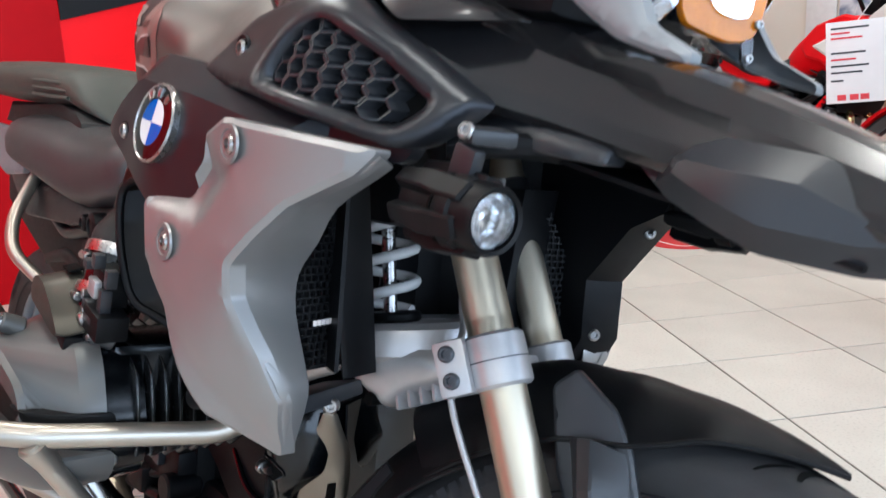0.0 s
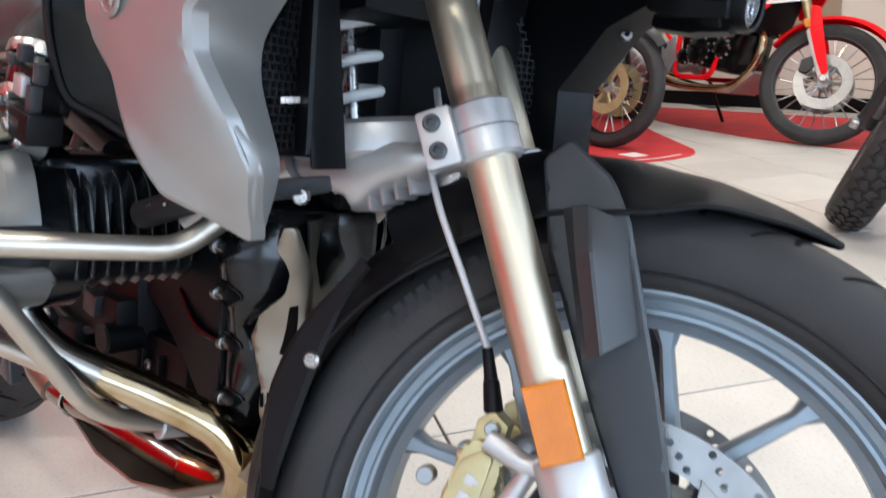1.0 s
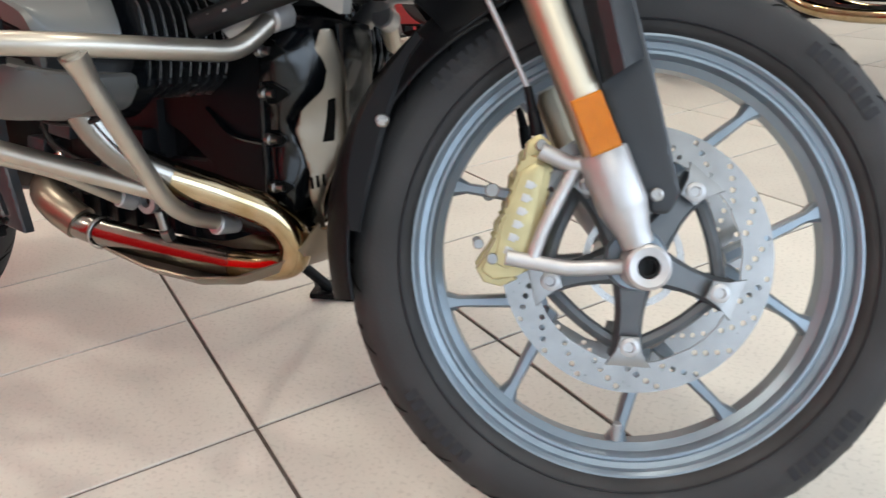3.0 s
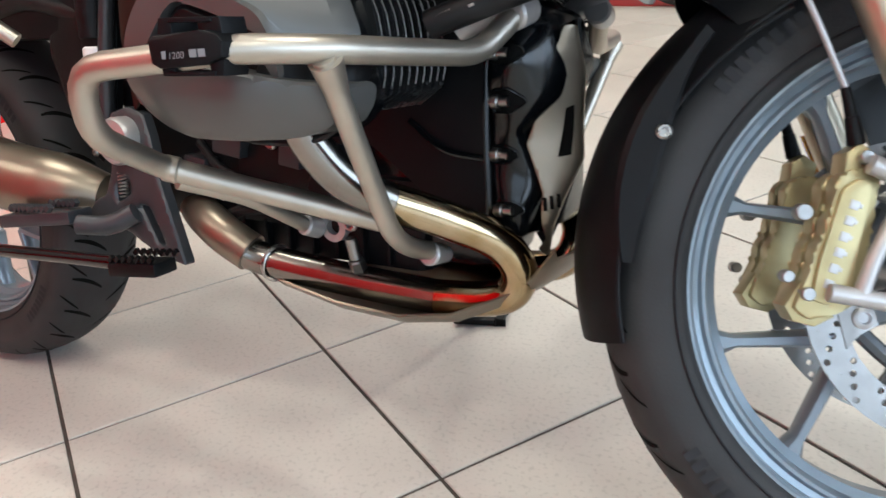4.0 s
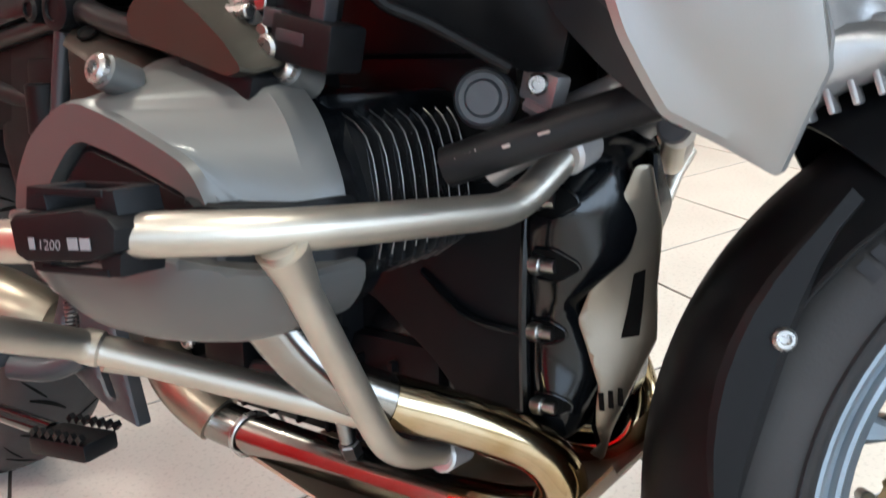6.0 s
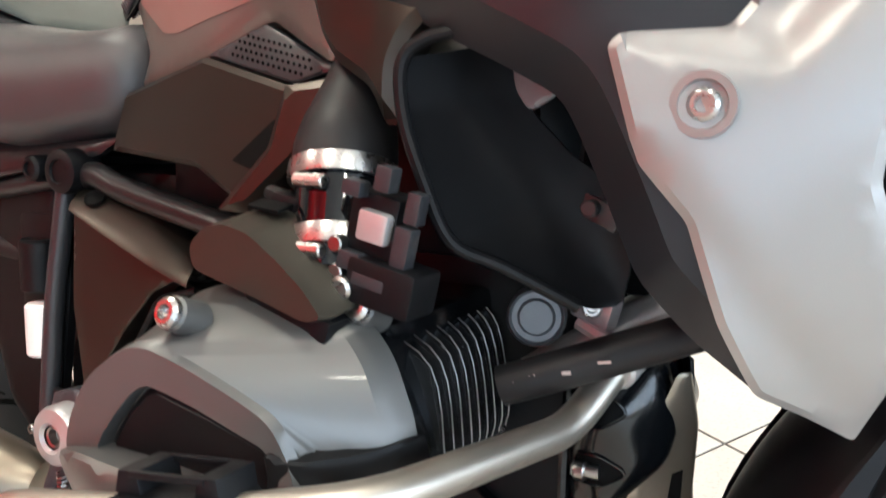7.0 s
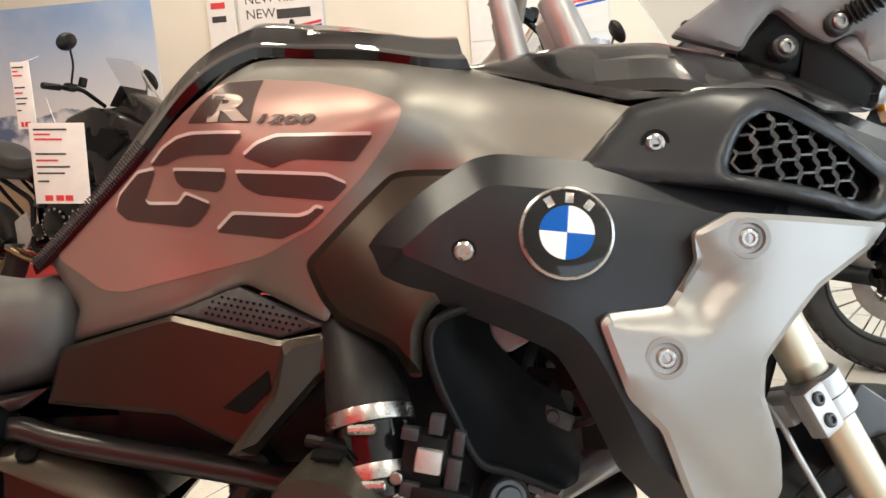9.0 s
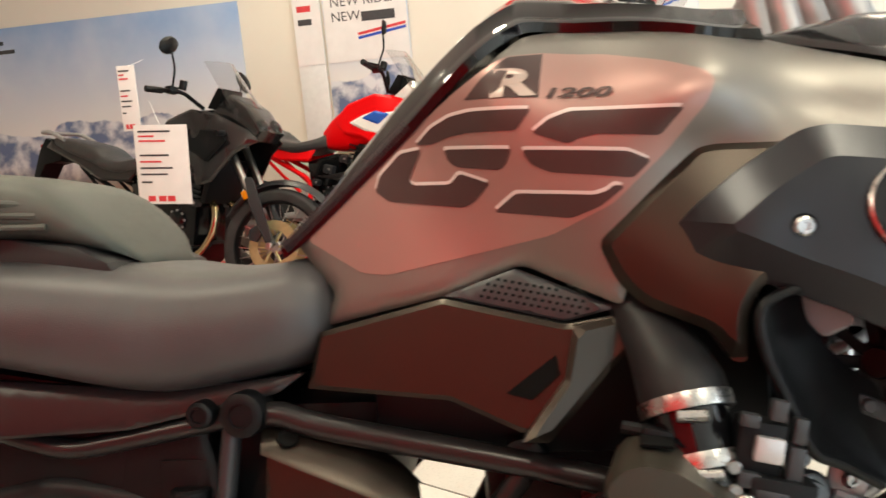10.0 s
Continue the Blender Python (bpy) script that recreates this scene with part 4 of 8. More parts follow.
for sy in (-1, 1):
    fan = new("radiator_fan")
    fan.parent = bike
    tagged(fan, "black radiator fan behind the side panel")
    fc, fn = Vector((1.12, sy * 0.155, 0.77)), Vector((-0.5, sy * 0.8, 0.1)).normalized()
    e1, e2, _ = basis(fn)
    bm = bmesh.new()
    lathe(bm, [(0.045, -0.006), (0.05, -0.006), (0.05, 0.008), (0.045, 0.008)], fc, fn, 32, wrap=True)
    part("fan_ring", bm, GREYPL, fan)
    bm = bmesh.new()
    lathe(bm, [(0.0001, 0.01), (0.013, 0.01), (0.015, 0.004), (0.015, -0.006)], fc, fn, 20)
    part("fan_hub", bm, BLACKPL, fan)
    for k in range(9):
        a_ = 2 * math.pi * k / 9
        u = e1 * math.cos(a_) + e2 * math.sin(a_)
        t = e2 * math.cos(a_) - e1 * math.sin(a_)
        bm = bmesh.new()
        box(bm, fc + u * 0.03, (0.03, 0.002, 0.012), Matrix((u, (t * 0.6 + fn * 0.8).normalized(), u.cross((t * 0.6 + fn * 0.8).normalized()))).transposed(), 0.0006)
        part("fan_blade", bm, GREYPL, fan)
    bm = bmesh.new()
    box(bm, (1.105, sy * 0.175, 0.735), (0.03, 0.012, 0.016), turn(0, 25, 0), 0.002)
    cyl(bm, (1.1, sy * 0.178, 0.738), (1.1, sy * 0.19, 0.738), 0.006, seg=12, bev=0.001)
    part("fan_bracket", bm, GREYPL, fan)

# upper trim with honeycomb intake
TRC = [(1.138, -0.236, 0.967), (1.185, -0.208, 1.014), (1.31, -0.195, 1.02), (1.261, -0.238, 0.96), (1.378, -0.208, 0.908), (1.425, -0.165, 0.94), (1.302, -0.225, 0.99)]
o = [(1.125, 0.955), (1.138, 0.967), (1.183, 1.014), (1.25, 1.026), (1.31, 1.022), (1.376, 0.98), (1.436, 0.938), (1.428, 0.924), (1.408, 0.903), (1.392, 0.898), (1.36, 0.908), (1.263, 0.932)]
hole = [(1.256, 0.947), (1.264, 0.968), (1.276, 0.988), (1.296, 1.0005), (1.31, 0.998), (1.361, 0.97), (1.403, 0.937), (1.402, 0.93), (1.39, 0.917), (1.375, 0.916), (1.33, 0.93)]
both("upper_trim", sheet(o, TRC, 0.02, 0.007, 0.011, 0.007, 0.008, holes=[hole]), SATIN, bike, "dark grey upper trim round the intake", sharp=60)
ftr = surface(TRC)
# near-black sheet in place of the shade deep inside the intake
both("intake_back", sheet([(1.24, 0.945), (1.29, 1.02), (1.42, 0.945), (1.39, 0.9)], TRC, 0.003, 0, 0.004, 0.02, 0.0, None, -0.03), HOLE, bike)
bm = bmesh.new()
hr = 0.0122
for i in range(9):
    for j in range(10):
        x = 1.256 + i * hr * 1.5
        z = 0.925 + (j + (i % 2) * 0.5) * hr * 1.3
        # rows follow the slope of the opening
        z -= (x - 1.26) * 0.22 - 0.01
        if not inside(x, z, hole) or edge_distance(x, z, hole) < 0.001 or x > 1.378:
            continue
        for k in range(6):
            a0, a1 = math.pi / 3 * k, math.pi / 3 * (k + 1)
            p = Vector((x + hr * math.cos(a0), 0, z + hr * 0.75 * math.sin(a0)))
            q = Vector((x + hr * math.cos(a1), 0, z + hr * 0.75 * math.sin(a1)))
            p.y, q.y = ftr(p.x, p.z) + 0.012, ftr(q.x, q.z) + 0.012
            d = (q - p).normalized()
            nn = Vector((-d.z, 0, d.x)) * 0.0011
            skin(bm, [[p - nn, p + nn, p + nn + Vector((0, 0.02, 0)), p - nn + Vector((0, 0.02, 0))], [q - nn, q + nn, q + nn + Vector((0, 0.02, 0)), q - nn + Vector((0, 0.02, 0))]])
both("honeycomb_mesh", bm, GREYPL, bike, "grey honeycomb intake mesh", sharp=30)
y = ftr(1.2, 0.977)
screw((1.2, y + 0.001, 0.977), RIGHT, bike, BRIGHT, 0.008, 0.005)
bm = bmesh.new()
lathe(bm, [(0.0125, -0.002), (0.012, 0.001), (0.009, 0.0), (0.009, -0.002)], (1.2, y, 0.977), RIGHT, 28)
part("screw_recess", bm, BLACKPL, bike)

# beak
ST_ = [(1.16, -0.175, 1.028, 0.062), (1.24, -0.185, 1.022, 0.06), (1.32, -0.165, 0.99, 0.065), (1.39, -0.13, 0.944, 0.085), (1.46, -0.096, 0.924, 0.074), (1.54, -0.07, 0.901, 0.072), (1.62, -0.058, 0.885, 0.06), (1.72, -0.042, 0.862, 0.04), (1.76, -0.03, 0.853, 0.025)]
loops = []
for x, yl, zl, h in ST_:
    half = [(x, yl * 0.96, zl - 0.003), (x, yl, zl + h * 0.06), (x, yl * 0.97, zl + h * 0.26), (x, yl * 0.94, zl + h * 0.32), (x, yl * 0.78, zl + h * 0.68), (x, yl * 0.56, zl + h * 0.95), (x, yl * 0.3, zl + h * 1.04), (x, 0, zl + h * 1.06)]
    loops.append(half + [(a, -b, c) for a, b, c in half[-2::-1]])
loops = list(zip(*[spline([lp[k] for lp in loops], 4) for k in range(15)]))
part("beak", shell_of(loops, 0.003), SEMIGLOSS, bike, "dark metallic beak over the front wheel", sharp=14)
o = [(1.512, 0.906), (1.561, 0.928), (1.648, 0.916), (1.71, 0.885), (1.77, 0.856), (1.72, 0.845), (1.675, 0.842), (1.618, 0.849), (1.546, 0.88)]
both("beak_tip", sheet(o, [(1.512, -0.074, 0.906), (1.561, -0.066, 0.928), (1.648, -0.058, 0.916), (1.77, -0.02, 0.856), (1.675, -0.05, 0.842), (1.546, -0.078, 0.88), (1.6, -0.079, 0.89)], 0.02, 0.014, 0.02, 0.01, 0.004, crisp=True, folds=[[(1.558, 0.905), (1.6, 0.893), (1.66, 0.878), (1.72, 0.865)]]), GREYPL, bike, "satin grey beak tip", sharp=14)
bm = bmesh.new()
loops = [[(1.36, -0.1, 0.925), (1.36, 0.1, 0.925)], [(1.5, -0.06, 0.89), (1.5, 0.06, 0.89)], [(1.68, -0.045, 0.85), (1.68, 0.045, 0.85)]]
part("beak_underside", shell_of(loops, 0.004), BLACKPL, bike)

# glossy trim beside the dash and the windscreen carrier
o = [(1.03, 1.078), (1.138, 1.094), (1.232, 1.092), (1.31, 1.062), (1.43, 1.005), (1.36, 1.0), (1.318, 1.026), (1.25, 1.022), (1.181, 1.022), (1.113, 1.048)]
both("dash_trim", sheet(o, [(1.03, -0.12, 1.078), (1.138, -0.11, 1.094), (1.31, -0.12, 1.06), (1.43, -0.12, 1.0), (1.181, -0.195, 1.02), (1.318, -0.185, 1.02)], 0.012, 0.006, 0.012, 0.012, 0.006), SEMIGLOSS, bike, "gloss dark brown dash trim")
o = [(1.243, 1.098), (1.29, 1.128), (1.36, 1.18), (1.44, 1.2), (1.475, 1.11), (1.46, 1.06), (1.43, 1.05), (1.42, 1.085), (1.395, 1.075), (1.372, 1.09), (1.345, 1.115), (1.325, 1.098), (1.312, 1.074), (1.28, 1.085)]
CARC = [(1.245, -0.1, 1.09), (1.47, -0.1, 1.03), (1.42, -0.12, 1.2)]
both("screen_carrier", sheet(o, CARC, 0.014, 0.005, 0.007, 0.01, 0.008), CARRIER, bike, "pale grey windscreen carrier")
o = [(1.31, 1.075), (1.35, 1.12), (1.42, 1.11), (1.46, 1.06), (1.45, 1.025), (1.4, 1.035), (1.34, 1.055)]
both("carrier_plate", sheet(o, CARC, 0.006, 0.003, 0.006, 0.014, 0.006, None, -0.02), BLACKPL, bike, "black plate behind the carrier")
for p, q_ in (((1.352, 1.074), -0.106), ((1.4, 1.092), -0.116)):
    bm = bmesh.new()
    cyl(bm, (p[0], -0.085, p[1]), (p[0], q_, p[1]), 0.0125, seg=24, bev=0.002)
    part("carrier_boss", bm, GREYPL, bike)
    screw((p[0], q_, p[1]), RIGHT, bike, DISC, 0.0075, 0.004)
bm = bmesh.new()
tube(bm, [(1.41, -0.115, 1.098), (1.435, -0.13, 1.112), (1.47, -0.14, 1.15), (1.5, -0.13, 1.2)], lambda k: 0.0105 + 0.0016 * math.sin(120 * k), 12, 24)
part("ribbed_cable", bm, RUBBER, bike, "black ribbed cable sleeve")
# headlight and indicator
lampg = new("headlight")
lampg.parent = bike
tagged(lampg, "clear headlight with amber running strip")
for c_, r in (((1.475, -0.02, 1.062), 0.046), ((1.5, 0.055, 1.075), 0.06)):
    bm = bmesh.new()
    lathe(bm, [(0.0001, 0.022), (r * 0.5, 0.019), (r * 0.85, 0.01), (r, 0.0), (r, -0.012)], c_, (1, -0.25, -0.2), 36)
    part("headlight_glass", bm, LENS, lampg, "clear headlight glass")
    bm = bmesh.new()
    lathe(bm, [(0.012, -0.03), (r * 0.35, -0.02), (r * 0.4, -0.012), (r * 0.6, -0.016), (r * 0.97, 0.0), (r * 1.04, 0.0), (r * 1.04, -0.05), (0.0001, -0.06)], c_, (1, -0.25, -0.2), 12)
    part("headlight_bowl", bm, REFL, lampg, "faceted bright reflector", smooth=False)
LU, LN, LP = Vector((0.5, 0.866, 0)), Vector((0.866, -0.5, 0)), Vector((1.507, 0.04, 1.062))


def lens_plate(name, outline, back, front, mt, label=""):
    bm = bmesh.new()
    lp = soften(outline, 0.004, 3)
    mu, mz = sum(a for a, b in lp) / len(lp), sum(b for a, b in lp) / len(lp)
    skin(bm, [[LP + LU * (mu + (a - mu) * k) + Vector((0, 0, mz + (b - mz) * k)) + LN * h for a, b in lp] for k, h in ((1.0, back), (1.0, front - 0.002), (0.96, front))], caps=True)
    return part(name, bm, mt, lampg, label, sharp=40)


lens_plate("amber_strip", [(-0.038, 0.03), (-0.0373, -0.021), (-0.0357, -0.034), (-0.0302, -0.0432), (-0.0055, -0.0513), (0.0089, -0.0543), (0.0228, -0.0528), (0.0313, -0.0483), (0.0366, -0.035), (0.0405, -0.012), (0.042, 0.03)], -0.008, 0.0, AMBER, "amber running light lens")
lens_plate("lamp_window", [(-0.018, 0.03), (-0.0146, -0.018), (-0.0119, -0.0246), (-0.0049, -0.0323), (0.0115, -0.0363), (0.0238, -0.0341), (0.0261, -0.0248), (0.0266, 0.03)], -0.004, 0.003, REFL, "bright reflector behind the amber lens")
lens_plate("lens_tab", [(0.0197, -0.05), (0.0215, -0.068), (0.0266, -0.0739), (0.0308, -0.0675), (0.031, -0.047)], -0.004, 0.0, LENS, "clear lens mounting tab")
for u_, z_ in ((0.026, -0.066), (0.032, -0.038)):
    screw(LP + LU * u_ + Vector((0, 0, z_)) + LN * 0.002, LN, lampg, DISC, 0.004, 0.003)
bm = bmesh.new()
box(bm, (1.41, 0.01, 1.07), (0.08, 0.2, 0.11), turn(0, 10, 0), 0.02)
part("headlight_housing", bm, BLACKPL, lampg)
# grey cheek of the screen carrier beside the lamp
o = [(1.4, 1.075), (1.464, 1.021), (1.483, 1.007), (1.511, 0.989), (1.547, 0.976), (1.573, 0.969), (1.573, 0.977), (1.552, 0.989), (1.534, 0.999), (1.525, 1.015), (1.5, 1.06), (1.45, 1.1)]
both("lamp_cheek", sheet(o, [(1.4, -0.105, 1.075), (1.483, -0.1, 1.007), (1.545, -0.099, 0.985), (1.49, -0.09, 1.05)], 0.012, 0.006, 0.01, 0.009, 0.006), CARRIER, bike, "pale grey cheek beside the headlight")
# windscreen
loops = [[(1.4 - 0.16 * t - 0.1 * (s * 2 - 1) ** 2, (s * 2 - 1) * (0.17 + 0.03 * t), 1.13 + 0.3 * t) for s in [k / 10 for k in range(11)]] for t in [j / 6 for j in range(7)]]
ob = part("windscreen", shell_of(loops, 0.003), LENS, bike, "clear curved windscreen", sharp=60)
# handlebar with silver risers
for sy in (-1, 1):
    bm = bmesh.new()
    cyl(bm, (1.09, sy * 0.05, 1.085), (1.075, sy * 0.05, 1.165), 0.016, 0.014, 20, 0.003)
    part("bar_riser", bm, ALU, bike, "silver handlebar riser")
    bm = bmesh.new()
    cyl(bm, (1.16, sy * 0.05, 1.08), (1.13, sy * 0.05, 1.16), 0.02, 0.018, 20, 0.003)
    part("bar_riser", bm, ALU, bike, "silver handlebar riser")
bm = bmesh.new()
pipe(bm, [(0.98, -0.44, 1.21), (1.03, -0.3, 1.2), (1.1, -0.1, 1.17), (1.1, 0.1, 1.17), (1.03, 0.3, 1.2), (0.98, 0.44, 1.21)], 0.0125, 0.05, 14)
bm.transform(Matrix.Translation((1.1, 0, 0)) @ Matrix.Rotation(radians(31), 4, AXIS) @ Matrix.Translation((-1.1, 0, 0)))
part("handlebar", bm, ALU, bike, "silver tapered handlebar")
for sy in (-1, 1):
    bm = bmesh.new()
    d = Vector((-0.14, sy * 0.22, 0.01)).normalized()
    p = Vector((0.98, sy * 0.44, 1.21))
    cyl(bm, p, p - d * 0.0 + Vector((0.05, -sy * 0.14, -0.01)), 0.017, seg=18, bev=0.003)
    bm.transform(Matrix.Translation((1.1, 0, 0)) @ Matrix.Rotation(radians(31), 4, AXIS) @ Matrix.Translation((-1.1, 0, 0)))
    part("grip", bm, RUBBER, bike)

# side cover below the tank, vent and frame
COVC = [(0.733, -0.156, 0.849), (0.9, -0.19, 0.83), (0.826, -0.198, 0.725), (0.59, -0.128, 0.812), (0.6, -0.142, 0.755)]
o = [(0.594, 0.818), (0.729, 0.848), (0.846, 0.82), (0.912, 0.829), (0.902, 0.797), (0.826, 0.722), (0.8, 0.724), (0.733, 0.752), (0.58, 0.762)]
hole = [(0.8355, 0.7935), (0.8385, 0.776), (0.812, 0.7535), (0.788, 0.7595)]

both("side_cover", sheet(o, COVC, 0.012, 0.004, 0.005, 0.012, 0.003, crisp=True), BRONZE, bike, "glossy dark bronze side cover", sharp=16)
# slot not cut out: a near-black patch paints its shade on the cover
both("cover_slot", sheet(hole, COVC, 0.001, 0, 0.002, 0.006, 0.001, None, 0.0015), HOLE, bike)
o = [(0.853, 0.8195), (0.9065, 0.827), (0.899, 0.795), (0.8265, 0.7195), (0.802, 0.7217), (0.842, 0.772)]
both("cover_facet", sheet(o, lambda x, z: -0.203 + (x - 0.86) * 0.22 + (z - 0.78) * 0.12, 0.03, 0.005, 0.006, 0.008, 0.002, crisp=True), BRONZE, bike, "raised dark bronze facet", sharp=16)
o = [(0.729, 0.85), (0.801, 0.873), (0.893, 0.833), (0.846, 0.822)]
both("vent_panel", sheet(o, [(0.729, -0.152, 0.85), (0.801, -0.158, 0.873), (0.893, -0.182, 0.833), (0.846, -0.178, 0.82)], 0.008, 0.003, 0.005, 0.012, 0.003), GREYPL, bike, "dark perforated vent panel")
fv = surface([(0.729, -0.152, 0.85), (0.801, -0.158, 0.873), (0.893, -0.182, 0.833), (0.846, -0.178, 0.82)])
bm = bmesh.new()
for i in range(16):
    for j in range(4):
        x = 0.768 + i * 0.0068 + (j % 2) * 0.0034
        z = 0.858 - (x - 0.768) * 0.22 + (j - 1.5) * 0.0062
        if not inside(x, z, o) or edge_distance(x, z, o) < 0.004:
            continue
        bm.faces.new([bm.verts.new(Vector((0, fv(x, z) - 0.0016, 0)) + Vector((x, 0, z)) + v) for v in ring((0, 0, 0), RIGHT, 0.0017, 6)])
# holes are near-black spots on the panel, shade given as colour
both("vent_hole", bm, HOLE, bike)

# seat
SE = [(0.606, 0.09, 0.858, 0.822), (0.594, 0.122, 0.88, 0.796), (0.566, 0.137, 0.8955, 0.779), (0.52, 0.146, 0.8915, 0.768), (0.44, 0.158, 0.892, 0.756), (0.37, 0.17, 0.903, 0.762), (0.25, 0.186, 0.918, 0.79), (0.12, 0.19, 0.922, 0.81), (0.05, 0.17, 0.918, 0.82)]
loops = []
for x, w, zt, zb in SE:
    lp = []
    for k in range(24):
        a = 2 * math.pi * k / 24
        cx, cz = math.cos(a), math.sin(a)
        y = w * math.copysign(abs(cx) ** 0.5, cx)
        z = (zt + zb) / 2 + (zt - zb) / 2 * math.copysign(abs(cz) ** 0.5, cz)
        if cz > 0:
            y *= 0.84 + 0.16 * (1 - cz)
        lp.append((x, y, z))
    loops.append(lp)
bm = bmesh.new()
path = list(zip(*[spline([lp[k] for lp in loops], 4) for k in range(24)]))
skin(bm, path, caps=True)
part("rider_seat", bm, SEATM, bike, "grey-brown vinyl rider seat", sharp=60)
loops = []
for x, w, zt, zb in [(0.372, 0.06, 0.906, 0.898), (0.343, 0.1, 0.945, 0.912), (0.311, 0.118, 0.978, 0.918), (0.283, 0.126, 0.998, 0.924), (0.245, 0.138, 1.0105, 0.93), (0.15, 0.165, 1.022, 0.932), (-0.02, 0.19, 1.03, 0.94), (-0.18, 0.18, 1.03, 0.95), (-0.26, 0.12, 1.0, 0.96)]:
    loops.append([(x, w * math.copysign(abs(math.cos(a)) ** 0.7, math.cos(a)), (zt + zb) / 2 + (zt - zb) / 2 * math.copysign(abs(math.sin(a)) ** 0.6, math.sin(a))) for a in [2 * math.pi * k / 24 for k in range(24)]])
bm = bmesh.new()
skin(bm, list(zip(*[spline([lp[k] for lp in loops], 4) for k in range(24)])), caps=True)
part("pillion_seat", bm, SEATG, bike, "green-grey vinyl pillion seat", sharp=60)
bm = bmesh.new()
prism(bm, [(0.36, 0.905), (0.32, 0.925), (0.24, 0.937), (-0.15, 0.945), (-0.2, 0.9), (0.2, 0.88), (0.38, 0.87)], -0.122, 0.122, 0.01)
part("seat_base", bm, RUBBER, bike, "black base under the pillion seat")
for k in range(3):
    bm = bmesh.new()
    pipe(bm, [(0.292 - 0.012 * k, -0.1245, 0.947 + 0.013 * k), (0.25, -0.1365, 0.949 + 0.013 * k), (0.18, -0.156, 0.953 + 0.013 * k)], 0.004, 0.01, 8)
    part("embossed_bar", bm, SEATG, bike)
o = [(0.17, 0.862), (0.1, 0.885), (-0.22, 0.9), (-0.24, 0.86), (0.02, 0.79), (0.14, 0.8)]
both("rear_side_panel", sheet(o, [(0.17, -0.165, 0.86), (-0.2, -0.175, 0.88), (0.02, -0.17, 0.79)], 0.012, 0.006, 0.01, 0.014, 0.01), CARRIER, bike, "pale grey side panel under the pillion seat")
for sy in (-1, 1):
    bm = bmesh.new()
    pipe(bm, [(0.16, sy * 0.14, 0.8), (0.2, sy * 0.19, 0.72), (0.24, sy * 0.2, 0.66), (0.3, sy * 0.15, 0.6)], 0.012, 0.03, 12)
    part("pillion_bracket", bm, BARM, bike, "satin silver pillion footrest bracket")
o = [(0.57, 0.775), (0.42, 0.762), (0.2, 0.785), (-0.2, 0.86), (-0.22, 0.82), (0.15, 0.72), (0.38, 0.725), (0.54, 0.755)]
both("tail_panel", sheet(o, [(0.56, -0.12, 0.76), (0.2, -0.15, 0.74), (-0.2, -0.12, 0.82), (0.3, -0.145, 0.72)], 0.01, 0.004, 0.008, 0.014, 0.005), TUBEM, bike, "dark tail side panel")
bm = bmesh.new()
prism(bm, [(0.46, 0.75), (0.46, 0.6), (0.2, 0.6), (-0.2, 0.72), (-0.22, 0.84), (0.2, 0.79)], -0.112, 0.112, 0.014)
part("under_seat_tray", bm, BLACKPL, bike, "black tray under the seat")
# ---- the motorcycle: engine, crash bars, exhaust, running gear ----


def loft_y(outlines, ys, res=3):
    """Skins outlines in x and z, laid at successive y, with smooth sides."""
    bm = bmesh.new()
    rings = [[(x, y, z) for x, z in soften(o, 0.02, 3)] for o, y in zip(outlines, ys)]
    n = len(rings[0])
    cols = [spline([r[k] for r in rings], res) for k in range(n)]
    skin(bm, list(zip(*cols)), caps=True)
    return bm


engine = new("engine")
engine.parent = bike
tagged(engine, "black boxer engine with grey cylinder head cover")
bm = bmesh.new()
box(bm, (0.66, 0, 0.45), (0.42, 0.21, 0.2), None, 0.03)
box(bm, (0.46, 0.02, 0.5), (0.16, 0.14, 0.24), None, 0.03)
part("gearbox", bm, BLACKPL, engine, "black gearbox housing")
bm = bmesh.new()
box(bm, (0.9, 0, 0.47), (0.3, 0.15, 0.3), None, 0.03)
box(bm, (0.68, 0, 0.47), (0.3, 0.17, 0.24), None, 0.04)
part("crankcase", bm, ENG, engine, "black crankcase")
bm = bmesh.new()
box(bm, (0.84, 0, 0.76), (0.4, 0.24, 0.16), None, 0.03)
part("airbox", bm, BLACKPL, bike, "black airbox under the tank")
bm = bmesh.new()
box(bm, (0.9, 0, 0.66), (0.3, 0.2, 0.16), None, 0.02)
part("airbox_base", bm, BLACKPL, bike)
bm = bmesh.new()
box(bm, (0.5, 0, 0.68), (0.3, 0.16, 0.12), None, 0.02)
part("battery_box", bm, BLACKPL, bike, "black box under the seat")
bm = bmesh.new()
box(bm, (0.8, 0, 0.37), (0.34, 0.18, 0.12), None, 0.02)
part("sump", bm, BLACKPL, engine, "black ribbed sump")
for k in range(7):
    bm = bmesh.new()
    box(bm, (0.68 + 0.04 * k, -0.094, 0.365), (0.006, 0.012, 0.09), None, 0.002)
    part("sump_rib", bm, BLACKPL, engine)
for p_ in ((0.7, -0.1, 0.405), (0.79, -0.1, 0.4), (0.9, -0.1, 0.395)):
    screw(p_, RIGHT, engine, DISC, 0.007, 0.005)
